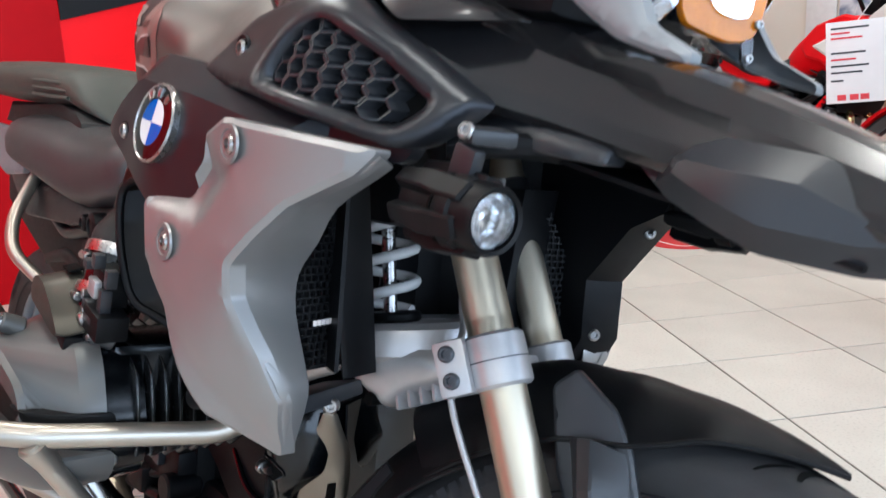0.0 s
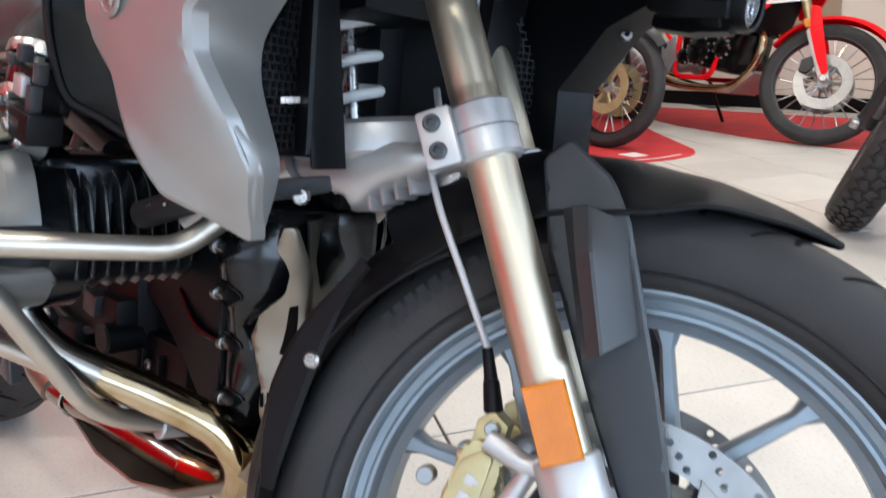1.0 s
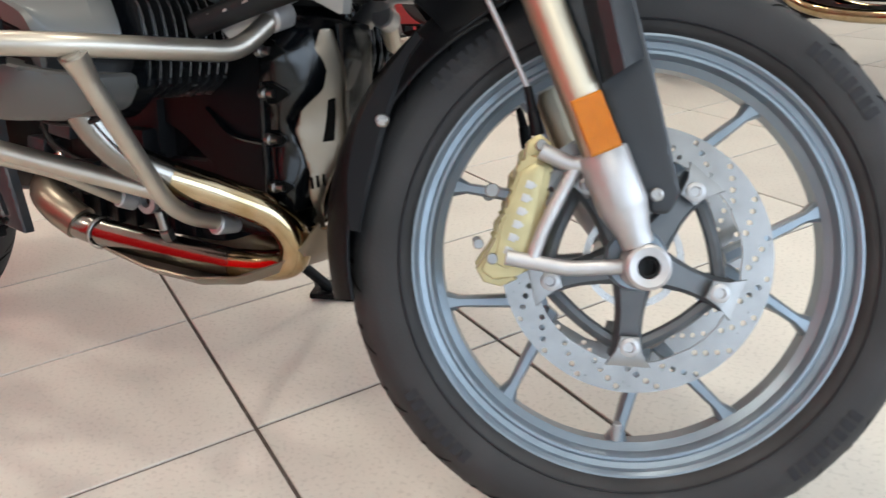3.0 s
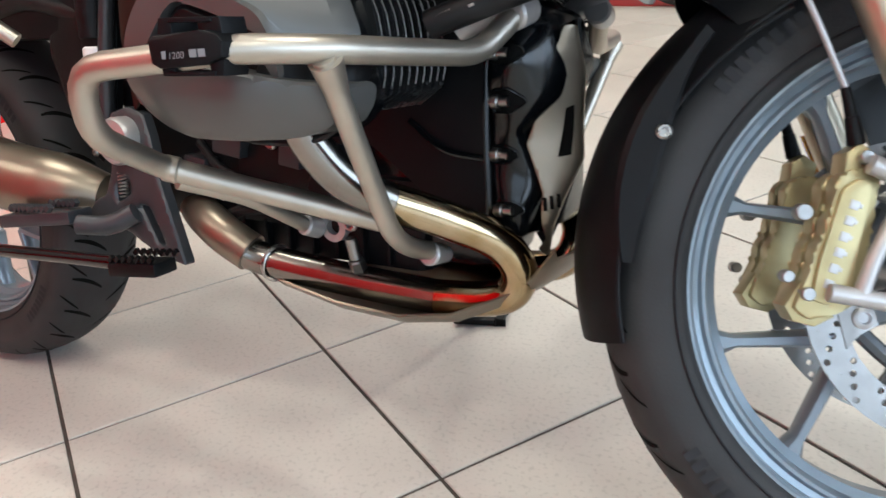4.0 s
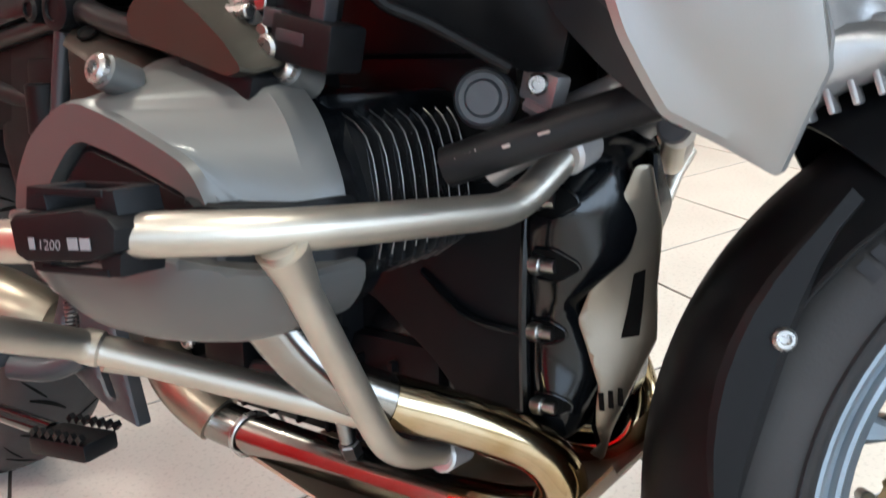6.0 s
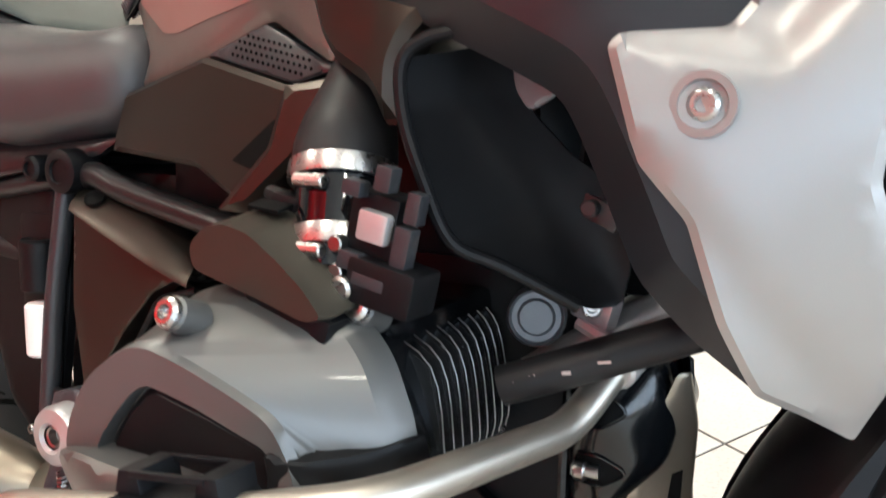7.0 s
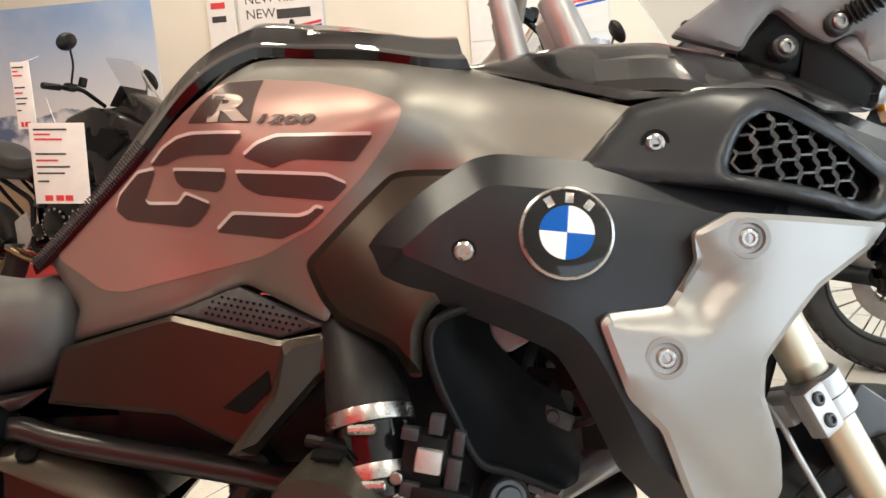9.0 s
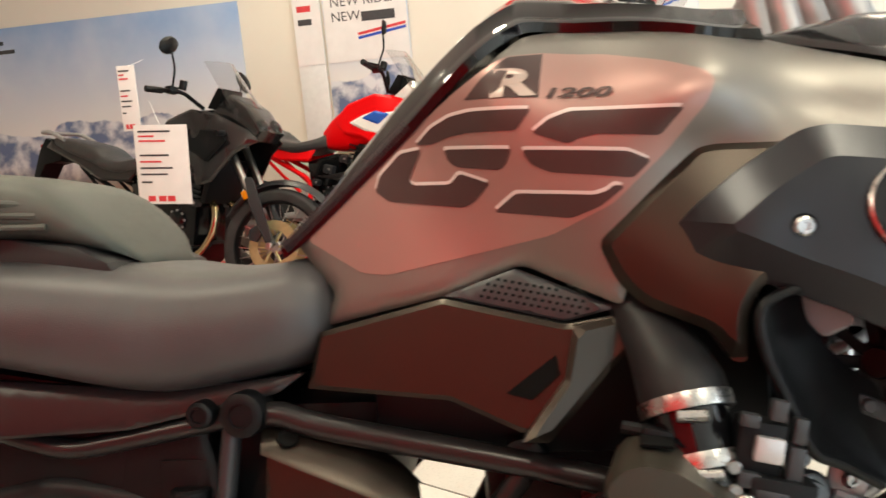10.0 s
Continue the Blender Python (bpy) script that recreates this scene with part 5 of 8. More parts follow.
# front cover: bulged black casting with bolts
o = [(1.058, 0.632), (1.093, 0.632), (1.129, 0.613), (1.142, 0.565), (1.134, 0.53), (1.097, 0.49), (1.119, 0.433), (1.094, 0.37), (1.066, 0.365), (1.056, 0.45)]
COVF = [(1.06, -0.088, 0.6), (1.058, -0.09, 0.4), (1.1, -0.118, 0.575), (1.142, -0.072, 0.563), (1.125, -0.082, 0.611), (1.095, -0.106, 0.5), (1.07, -0.098, 0.5), (1.119, -0.074, 0.433), (1.085, -0.1, 0.41)]
fcov = surface(COVF)
part("front_cover", sheet(o, fcov, 0.07, 0.01, 0.012, 0.007, 0.008), ENG, engine, "gloss black front engine cover", sharp=50)
bm = bmesh.new()
box(bm, (1.075, 0.02, 0.49), (0.06, 0.14, 0.25), None, 0.02)
part("front_case", bm, ENG, engine)
o = [(0.78, 0.63), (1.05, 0.63), (1.058, 0.5), (1.062, 0.37), (1.02, 0.35), (0.96, 0.42), (0.9, 0.47), (0.8, 0.5)]
bm = bmesh.new()
prism(bm, o, 0.075, -0.088, 0.006)
part("side_casting", bm, BLACKPL, engine, "black ribbed side casting")
for zz, x0 in ((0.49, 0.95),):
    bm = bmesh.new()
    tube(bm, [(x0, -0.087, zz + 0.01), (1.0 + (x0 - 0.95), -0.093, zz - 0.022), (1.055, -0.091, zz - 0.03)], 0.004, 8)
    part("casting_rib", bm, ENG, engine)
bm = bmesh.new()
tube(bm, [(1.058, -0.09, 0.615), (1.056, -0.094, 0.5), (1.06, -0.094, 0.38)], 0.005, 8)
part("cover_seam", bm, ENG, engine)
for px_, pz_ in ((1.08, 0.577), (1.08, 0.526), (1.073, 0.467), (1.079, 0.406)):
    k_ = 1.0 if pz_ > 0.5 else 0.75
    pk = [(px_ - 0.009, pz_ + 0.013 * k_), (px_ + 0.012 * k_, pz_ + 0.014 * k_), (px_ + 0.028 * k_, pz_ + 0.004), (px_ + 0.03 * k_, pz_ - 0.002), (px_ + 0.014 * k_, pz_ - 0.013 * k_), (px_ - 0.009, pz_ - 0.013 * k_)]
    # pocket laid flat on the cover, its inner shade painted near-black
    part("bolt_pocket", sheet(pk, fcov, 0.001, 0, 0.002, 0.005, 0.005, None, 0.0008), HOLE, engine, "black patch painted as the shaded pocket round a bolt")
    bm = bmesh.new()
    rim_ = soften(pk, 0.005)
    tube(bm, [(x, fcov(x, z) - 0.001, z) for x, z in rim_ + rim_[:1]], 0.0014, 6, 1, smooth=False)
    part("pocket_rim", bm, ENG, engine)
    yb = fcov(px_, pz_)
    bm = bmesh.new()
    cyl(bm, (px_ - 0.007, yb - 0.006, pz_), (px_ + 0.002, yb - 0.006, pz_), 0.0078, seg=16, bev=0.001)
    cyl(bm, (px_ - 0.009, yb - 0.006, pz_), (px_ + 0.012, yb - 0.004, pz_), 0.0055, seg=12)
    part("cover_bolt", bm, DISC, engine)
# cylinder with cooling fins, on both sides
for sy in (-1, 1):
    bm = bmesh.new()
    box(bm, (0.94, sy * 0.16, 0.6), (0.1, 0.2, 0.12), None, 0.01)
    part("cylinder", bm, ENG, engine, "black cylinder barrel")
    for k in range(9):
        bm = bmesh.new()
        y = sy * (0.108 + 0.0165 * k)
        s = k / 8
        xm = 1.0 + 0.012 * s
        o = [(0.85, 0.65), (0.87, 0.662), (0.98 - 0.01 * s, 0.655), (xm, 0.63), (xm + 0.012, 0.57), (xm + 0.008, 0.54), (0.98, 0.52), (0.86, 0.52), (0.845, 0.54)]
        prism(bm, o, y - 0.0022, y + 0.0022, 0.0011)
        fin = part("cooling_fin", bm, FINM, engine)
        # thin bright strip added as the highlight along the fin's front edge
        bm = bmesh.new()
        tube(bm, [(x, y + sy * 0.0016, z) for x, z in ((0.975 - 0.01 * s, 0.6562), (xm + 0.0008, 0.6305), (xm + 0.0125, 0.57), (xm + 0.01, 0.548))], 0.0005, 6, 4)
        part("machined_edge", bm, DISC, fin, "bright strip standing for the highlight on the fin edge")
    # head with its cover
    fl = [(0.795, 0.6), (0.83, 0.65), (0.87, 0.678), (0.935, 0.672), (0.985, 0.66), (1.005, 0.62), (1.018, 0.58), (1.022, 0.55), (1.01, 0.523), (0.985, 0.505), (0.95, 0.495), (0.88, 0.495), (0.82, 0.518), (0.79, 0.56)]
    bm = loft_y([fl, fl], [sy * 0.23, sy * 0.282], 1)
    part("cylinder_head", bm, ENG, engine, "black cylinder head")
    # faceted cover: flange, shoulder, sloping end face with an arched rim round a dark recess
    c0 = [(0.79, 0.598), (0.822, 0.648), (0.868, 0.68), (0.916, 0.688), (0.955, 0.676), (0.988, 0.665), (1.005, 0.645), (1.024, 0.598), (1.02, 0.555), (1.005, 0.525), (0.975, 0.508), (0.94, 0.498), (0.88, 0.497), (0.82, 0.518), (0.786, 0.556)]
    c1 = [(0.789, 0.597), (0.82, 0.647), (0.868, 0.679), (0.914, 0.686), (0.952, 0.673), (0.983, 0.662), (0.998, 0.643), (1.016, 0.598), (1.012, 0.557), (0.998, 0.527), (0.97, 0.51), (0.937, 0.5), (0.88, 0.499), (0.82, 0.52), (0.786, 0.556)]
    c2 = [(0.8186, 0.585), (0.8245, 0.6073), (0.8379, 0.6311), (0.8537, 0.6449), (0.8707, 0.6553), (0.8857, 0.656), (0.9132, 0.6471), (0.9456, 0.6326), (0.9715, 0.6195), (0.985, 0.595), (0.99, 0.57), (0.99, 0.55), (0.97, 0.52), (0.88, 0.512), (0.828, 0.54)]
    c3 = [(0.846, 0.584), (0.85, 0.594), (0.8618, 0.6104), (0.872, 0.6225), (0.8795, 0.6285), (0.8875, 0.6305), (0.912, 0.6235), (0.9316, 0.616), (0.952, 0.6075), (0.9638, 0.603), (0.97, 0.597), (0.972, 0.555), (0.96, 0.535), (0.88, 0.53), (0.852, 0.55)]

    def end_y(x):
        return 0.372 - (x - 0.86) * 0.16
    rings = []
    for lp, y, gap, rr in ((c0, 0.275, 0, 0.016), (c1, 0.3, 0, 0.016), (c2, None, -0.007, 0.014), (c2, None, 0.0, 0.012), (c3, None, 0.0, 0.008), (c3, None, -0.012, 0.008)):
        if y is None and gap == 0 and lp is c2:
            lp = [(0.905 + (x - 0.905) * 0.97, 0.58 + (z - 0.58) * 0.97) for x, z in c2]
        rings.append([(x, sy * (end_y(x) + gap if y is None else y), z) for x, z in soften(lp, rr, 4)])
    bm = bmesh.new()
    skin(bm, rings, caps=True)
    cover = part("head_cover", bm, VCM, engine, "grey metallic cylinder head cover", sharp=30)
    bm = bmesh.new()
    tube(bm, [(x, sy * 0.284, z) for x, z in soften(fl, 0.02, 3)] + [(fl[0][0] + 0.004, sy * 0.284, fl[0][1] + 0.006)], 0.0035, 8, 1)
    part("gasket", bm, RUBBER, engine)
    sc = [(0.85, 0.588), (0.864, 0.61), (0.88, 0.626), (0.888, 0.628), (0.931, 0.6135), (0.963, 0.6005), (0.968, 0.595), (0.968, 0.556), (0.9, 0.56), (0.853, 0.57)]
    a = sheet(sc, lambda x, z: -end_y(x) + 0.007 - 0.05 * max(0, z - 0.58), 0.008, 0.003, 0.004, 0.01, 0.005, crisp=True)
    sc = [(0.968, 0.602), (0.986, 0.596), (1.008, 0.5945), (1.024, 0.597), (1.027, 0.57), (1.026, 0.55), (0.99, 0.55), (0.966, 0.556)]
    c_ = sheet(sc, [(0.966, -0.352, 0.58), (0.986, -0.349, 0.596), (0.992, -0.345, 0.55), (1.016, -0.306, 0.58), (1.026, -0.282, 0.58)], 0.02, 0.003, 0.004, 0.01, 0.005, None, 0.003)
    lower = [(0.8186, 0.583), (0.85, 0.586), (0.887, 0.582), (0.9437, 0.5725), (1.006, 0.5595), (1.034, 0.556), (1.029, 0.534), (1.0174, 0.517), (0.9897, 0.508), (0.938, 0.5055), (0.884, 0.5066), (0.8494, 0.515), (0.833, 0.53), (0.822, 0.555)]
    b_ = sheet(lower, [(0.8186, -0.386, 0.583), (0.887, -0.388, 0.582), (0.9437, -0.38, 0.5725), (1.006, -0.352, 0.559), (1.034, -0.322, 0.556), (0.87, -0.391, 0.545), (0.96, -0.376, 0.54), (0.825, -0.372, 0.54), (1.015, -0.33, 0.525), (0.8494, -0.36, 0.515), (0.91, -0.362, 0.507), (0.98, -0.34, 0.508)], 0.05, 0.004, 0.006, 0.009, 0.01, folds=[[(0.835, 0.54), (0.87, 0.531), (0.95, 0.529), (0.99, 0.534), (1.004, 0.557)]])
    if sy > 0:
        a.transform(Matrix.Diagonal((1, -1, 1, 1)))
        b_.transform(Matrix.Diagonal((1, -1, 1, 1)))
        c_.transform(Matrix.Diagonal((1, -1, 1, 1)))
    part("inlay_end", c_, BLACKPL, cover)
    part("cover_inlay", a, BLACKPL, cover, "black inlay on the head cover")
    part("cover_shield", b_, VCM, cover, "grey metallic lower shield", sharp=20)
    for p in ((0.893, 0.35, 0.676), (0.982, 0.278, 0.677)):
        bm = bmesh.new()
        cyl(bm, (p[0], sy * (p[1] - 0.02), p[2] - 0.012), (p[0], sy * (p[1] + 0.004), p[2] - 0.002), 0.0125, 0.0115, 20, 0.002)
        part("bolt_seat", bm, VCM, cover)
        screw((p[0], sy * (p[1] + 0.004), p[2] - 0.002), (0, sy, 0.35), cover, BRIGHT, 0.01, 0.006)
    screw((1.022, sy * 0.268, 0.542), (0.8, sy * 0.6, 0), engine, DISC, 0.007, 0.005)
    # ignition cap
    bm = bmesh.new()
    o = [(0.868, 0.71), (0.882, 0.724), (0.9, 0.7275), (0.922, 0.722), (0.946, 0.706), (0.966, 0.69), (0.982, 0.672), (0.968, 0.668), (0.93, 0.679), (0.872, 0.694)]
    back = [(x + 0.012, z + 0.012) for x, z in o]
    for k, (lp, y) in enumerate(((o, 0.317), (o, 0.306), (back, 0.255))):
        ring_ = [bm.verts.new((x, sy * y, z)) for x, z in (soften(lp, 0.006, 3) if k else [(x + (0.93 - x) * 0.05, z + (0.7 - z) * 0.05) for x, z in soften(lp, 0.006, 3)])]
        if k:
            for i in range(len(ring_)):
                j = (i + 1) % len(ring_)
                bm.faces.new((last_[i], last_[j], ring_[j], ring_[i]))
        else:
            bm.faces.new(ring_)
        last_ = ring_
    bm.faces.new(last_)
    bmesh.ops.recalc_face_normals(bm, faces=bm.faces)
    cap = part("coil_cap", bm, COIL, engine, "dark bronze ignition coil cap", sharp=20)
    bm = bmesh.new()
    box(bm, (0.912, sy * 0.283, 0.7355), (0.026, 0.016, 0.003), turn(-13 * sy, 6, 0), 0.001)
    # near-black bar on the cap paints the shade of a slot
    part("cap_slot", bm, HOLE, cap)
    bm = bmesh.new()
    cyl(bm, (0.942, sy * 0.27, 0.722), (0.95, sy * 0.262, 0.736), 0.013, 0.0115, 18, 0.003)
    part("cap_lip", bm, COIL, cap)
    bm = bmesh.new()
    box(bm, (0.945, sy * 0.285, 0.672), (0.07, 0.05, 0.02), turn(0, 20, 0), 0.006)
    part("cap_base", bm, BLACKPL, engine)
    # throttle body with clamps
    td = Vector((0.02, -sy * -0.045 * 1.0, -0.12)).normalized()
    tp = Vector((0.93, sy * 0.215, 0.82))
    bm = bmesh.new()
    loops = [ring(tp + td * h + Vector((-0.3 * max(0, 0.04 - h), -sy * 0.75 * max(0, 0.04 - h), 0)), td, r, 32) for h, r in ((-0.06, 0.022), (-0.03, 0.024), (0.0, 0.0275), (0.03, 0.033), (0.05, 0.0365), (0.066, 0.037))]
    skin(bm, loops, caps=True)
    part("intake_boot", bm, RUBBER, engine, "black rubber intake boot")
    for d0 in (0.065, 0.112):
        bm = bmesh.new()
        rc = 0.0385 if d0 < 0.1 else 0.034
        lathe(bm, [(rc - 0.004, 0), (rc, 0), (rc + 0.0006, 0.0065), (rc, 0.013), (rc - 0.004, 0.013)], tp + td * d0, td, 36, wrap=True)
        cyl(bm, tp + td * (d0 + 0.0065) + Vector((-0.012, sy * rc, 0)), tp + td * (d0 + 0.0065) + Vector((0.012, sy * rc, 0)), 0.005, seg=10, bev=0.001)
        part("hose_clamp", bm, BRIGHT, engine, "bright steel hose clamp")
    bm = bmesh.new()
    cyl(bm, tp + td * 0.07, tp + td * 0.14, 0.033, 0.03, 28)
    part("throttle_body", bm, GLOSS, engine, "polished throttle body")
    bm = bmesh.new()
    box(bm, tp + td * 0.1 + Vector((0.045, sy * 0.016, 0.0)), (0.036, 0.03, 0.042), turn(0, 12, 0), 0.004)
    box(bm, tp + td * 0.14 + Vector((0.05, sy * 0.01, 0.0)), (0.05, 0.035, 0.03), turn(0, 12, 0), 0.004)
    part("injector_block", bm, BLACKPL, engine)
    bm = bmesh.new()
    box(bm, tp + td * 0.1 + Vector((0.05, sy * 0.034, 0.0)), (0.022, 0.01, 0.02), turn(0, 12, 0), 0.003)
    part("injector_plug", bm, ALU, engine, "bright injector connector")
    base = tp + td * 0.1 + Vector((0.045, sy * 0.0, 0.0))
    for dx, dy, dz, sx, sz in ((-0.008, 0.036, 0.024, 0.014, 0.01), (0.014, 0.034, 0.03, 0.012, 0.016), (0.024, 0.03, -0.012, 0.012, 0.026), (-0.012, 0.034, -0.022, 0.016, 0.012), (0.004, 0.036, -0.034, 0.024, 0.008), (0.03, 0.026, 0.012, 0.01, 0.02)):
        bm = bmesh.new()
        box(bm, base + Vector((dx, sy * dy, dz)), (sx, 0.012, sz), turn(0, 12, 0), 0.0015)
        part("connector_rib", bm, GREYPL, engine)
    for dz in (-0.03, -0.012):
        bm = bmesh.new()
        cyl(bm, base + Vector((-0.022, sy * 0.03, dz)), base + Vector((-0.022, sy * 0.04, dz)), 0.0055, seg=14, bev=0.001)
        part("valve_stud", bm, DISC, engine)
    bm = bmesh.new()
    cyl(bm, tp + td * 0.13 + Vector((0.025, sy * 0.02, -0.01)), tp + td * 0.13 + Vector((0.025, sy * 0.034, -0.012)), 0.008, seg=16, bev=0.002)
    part("throttle_stud", bm, BRIGHT, engine)
    bm = bmesh.new()
    box(bm, tp + td * 0.1 + Vector((-0.03, sy * 0.012, 0.0)), (0.03, 0.024, 0.03), turn(0, 12, 0), 0.004)
    cyl(bm, tp + td * 0.085 + Vector((-0.055, sy * 0.01, 0)), tp + td * 0.095 + Vector((0.0, sy * 0.02, 0)), 0.006, seg=10)
    part("throttle_lever", bm, BLACKPL, engine)
# coolant hose, filler cap, bracket
bm = bmesh.new()
tube(bm, [(1.038, -0.182, 0.606), (1.06, -0.176, 0.614), (1.11, -0.158, 0.633), (1.17, -0.13, 0.655)], 0.0148, 16)
part("coolant_hose", bm, RUBBER, engine, "black coolant hose with faint print")
bm = bmesh.new()
for k in range(5):
    box(bm, (1.052 + 0.0035 * k, -0.1926 + 0.0011 * k, 0.611 + 0.0016 * k), (0.0012, 0.001, 0.006), turn(0, -15, 0))
box(bm, (1.084, -0.183, 0.6225), (0.014, 0.001, 0.0025), turn(0, -15, -15))
box(bm, (1.107, -0.1748, 0.6315), (0.02, 0.001, 0.002), turn(0, -15, -15))
part("hose_print", bm, PALE, engine)
bm = bmesh.new()
lathe(bm, [(0.0001, 0.004), (0.012, 0.004), (0.014, 0.001), (0.018, 0.001), (0.02, 0.004), (0.022, 0.0), (0.022, -0.025)], (1.054, -0.159, 0.654), (0.35, -1, 0.1), 32)
part("filler_cap", bm, STARG, engine, "grey filler cap")
bm = bmesh.new()
box(bm, (1.092, -0.138, 0.662), (0.034, 0.016, 0.024), turn(0, 15, -15), 0.004)
pipe(bm, [(1.08, -0.14, 0.65), (1.1, -0.145, 0.642), (1.12, -0.14, 0.636)], 0.006, 0.01, 8)
part("bracket", bm, ALU, engine, "cast aluminium bracket")
screw((1.092, -0.148, 0.664), (0.3, -1, 0), engine, BRIGHT, 0.008, 0.005)

# crash bars
bars = new("crash_bar")
bars.parent = bike
tagged(bars, "satin silver tubular crash bars")
for sy in (-1, 1):
    def q(*pts):
        return [(x, -sy * y, z) for x, y, z in pts]
    bm = bmesh.new()
    pipe(bm, q((1.102, -0.125, 0.612), (1.085, -0.165, 0.577), (1.041, -0.355, 0.587), (0.99, -0.41, 0.589), (0.94, -0.425, 0.583), (0.846, -0.446, 0.574), (0.83, -0.43, 0.515), (0.799, -0.327, 0.469), (0.83, -0.3, 0.456), (0.972, -0.185, 0.4)), 0.0125, 0.035, 18)
    part("main_tube", bm, BARM, bars, "satin silver bent tube", sharp=60)
    bm = bmesh.new()
    pipe(bm, q((1.041, -0.355, 0.58), (1.012, -0.225, 0.4), (1.003, -0.18, 0.372), (1.004, -0.115, 0.352)), 0.011, 0.03, 18)
    part("brace_tube", bm, BARM, bars, "satin silver brace tube", sharp=60)
    bm = bmesh.new()
    cyl(bm, q((1.041, -0.352, 0.578))[0], q((1.036, -0.332, 0.55))[0], 0.0155, 0.0112, 18)
    part("weld_collar", bm, BARM, bars)
    bm = bmesh.new()
    pipe(bm, q((0.8, -0.31, 0.452), (0.83, -0.24, 0.425), (0.836, -0.15, 0.374)), 0.0095, 0.03, 14)
    part("rear_stay", bm, BARM, bars, sharp=60)
    bm = bmesh.new()
    cyl(bm, q((0.799, -0.327, 0.469))[0], q((0.812, -0.317, 0.4645))[0], 0.0142, seg=20, bev=0.002)
    part("sleeve", bm, BARM, bars)
    bm = bmesh.new()
    cyl(bm, q((0.836, -0.155, 0.376))[0], q((0.838, -0.13, 0.366))[0], 0.0125, seg=18, bev=0.002)
    part("mount_end", bm, ALU, bars)
    bm = bmesh.new()
    cyl(bm, q((1.004, -0.14, 0.356))[0], q((1.004, -0.1, 0.346))[0], 0.0145, 0.01, 18, 0.002)
    part("mount_end", bm, ALU, bars)
    bm = bmesh.new()
    cyl(bm, q((1.104, -0.13, 0.614))[0], q((1.108, -0.1, 0.622))[0], 0.017, seg=18, bev=0.003)
    part("mount_end", bm, ALU, bars)
    # clamp-on protector block
    def slant(x, y, z, s_=sy):
        return Vector((x, y + s_ * (0.95 - x) * 0.3, z))
    bm = bmesh.new()
    o = [(0.934, 0.596), (0.938, 0.6), (0.978, 0.604), (0.986, 0.6035), (0.993, 0.601), (0.998, 0.595), (0.996, 0.583), (0.982, 0.577), (0.943, 0.574), (0.936, 0.578)]
    prism(bm, o, sy * 0.402, sy * 0.4395, 0.003, slant)
    block = part("protector_block", bm, BLACKPL, bars, "black plastic protector block")
    for zz, sg in ((0.605, 1), (0.577, -1)):
        for xx in (0.945, 0.987):
            bm = bmesh.new()
            prism(bm, [(xx - 0.007, zz - 0.004 * sg), (xx + 0.007, zz - 0.004 * sg), (xx + 0.005, zz + 0.009 * sg), (xx - 0.005, zz + 0.009 * sg)], sy * 0.404, sy * 0.433, 0.0015, slant)
            part("block_lug", bm, BLACKPL, block)
        for yy in (0.404, 0.43):
            bm = bmesh.new()
            prism(bm, [(0.946, zz + 0.005 * sg), (0.986, zz + 0.005 * sg), (0.986, zz + 0.009 * sg), (0.946, zz + 0.009 * sg)], sy * yy, sy * (yy + 0.004), 0.001, slant)
            part("block_rail", bm, BLACKPL, block)
    fb = (lambda x, z, s=sy: s * (0.4399 + (0.95 - x) * 0.3))
    if sy < 0:
        text_part("block_number", "1200", 0.0076, (0.9515, 0.5818), (1, 0.05), fb, 0.0, CARRIER, block, 0.12, 0.92)
        for xx, w in ((0.9485, 0.0035), (0.9735, 0.0062), (0.9808, 0.0062)):
            bm = bmesh.new()
            box(bm, (xx, fb(xx, 0) - 0.0004, 0.585 + (xx - 0.949) * 0.05), (w, 0.0006, 0.0062), turn(0, -3, 16.7))
            part("block_bar", bm, CARRIER, block)

# exhaust
ex = new("exhaust")
ex.parent = bike
tagged(ex, "polished steel exhaust with heat-tinted bends")
for sy in (-1, 1):
    def q(*pts):
        return [(x, -sy * y, z) for x, y, z in pts]
    bm = bmesh.new()
    tube(bm, q((0.945, -0.285, 0.53), (0.952, -0.272, 0.495), (0.972, -0.245, 0.455), (1.0, -0.2, 0.425)), 0.0205, 24)
    part("header_top", bm, CHROME, ex, "polished header pipe", sharp=60)
    bm = bmesh.new()
    tube(bm, q((0.998, -0.203, 0.427), (1.035, -0.155, 0.402), (1.075, -0.11, 0.372), (1.093, -0.09, 0.338), (1.08, -0.08, 0.304), (1.04, -0.08, 0.29), (0.98, -0.09, 0.287)), 0.0215, 26, 8)
    part("header_bend", bm, HEAT, ex, "heat-tinted golden header bend", sharp=60)
    bm = bmesh.new()
    tube(bm, q((0.985, -0.09, 0.287), (0.88, -0.108, 0.297), (0.765, -0.133, 0.314), (0.72, -0.15, 0.33)), 0.0215, 24)
    part("lower_pipe", bm, CHROME, ex, "polished lower pipe", sharp=60)
    bm = bmesh.new()
    lathe(bm, [(0.0235, 0), (0.025, 0.001), (0.025, 0.006), (0.0235, 0.007)], q((0.765, -0.133, 0.314))[0], (1, -sy * -0.2, -0.14), 28, wrap=True)
    part("pipe_clamp", bm, BRIGHT, ex)
bm = bmesh.new()
tube(bm, [(0.735, -0.145, 0.326), (0.7, -0.15, 0.345), (0.66, -0.14, 0.36), (0.6, -0.1, 0.36), (0.52, -0.04, 0.36)], 0.026, 22)
part("collector", bm, PLATE, ex, "dull steel collector", sharp=60)
bm = bmesh.new()
p = Vector((0.885, -0.112, 0.312))
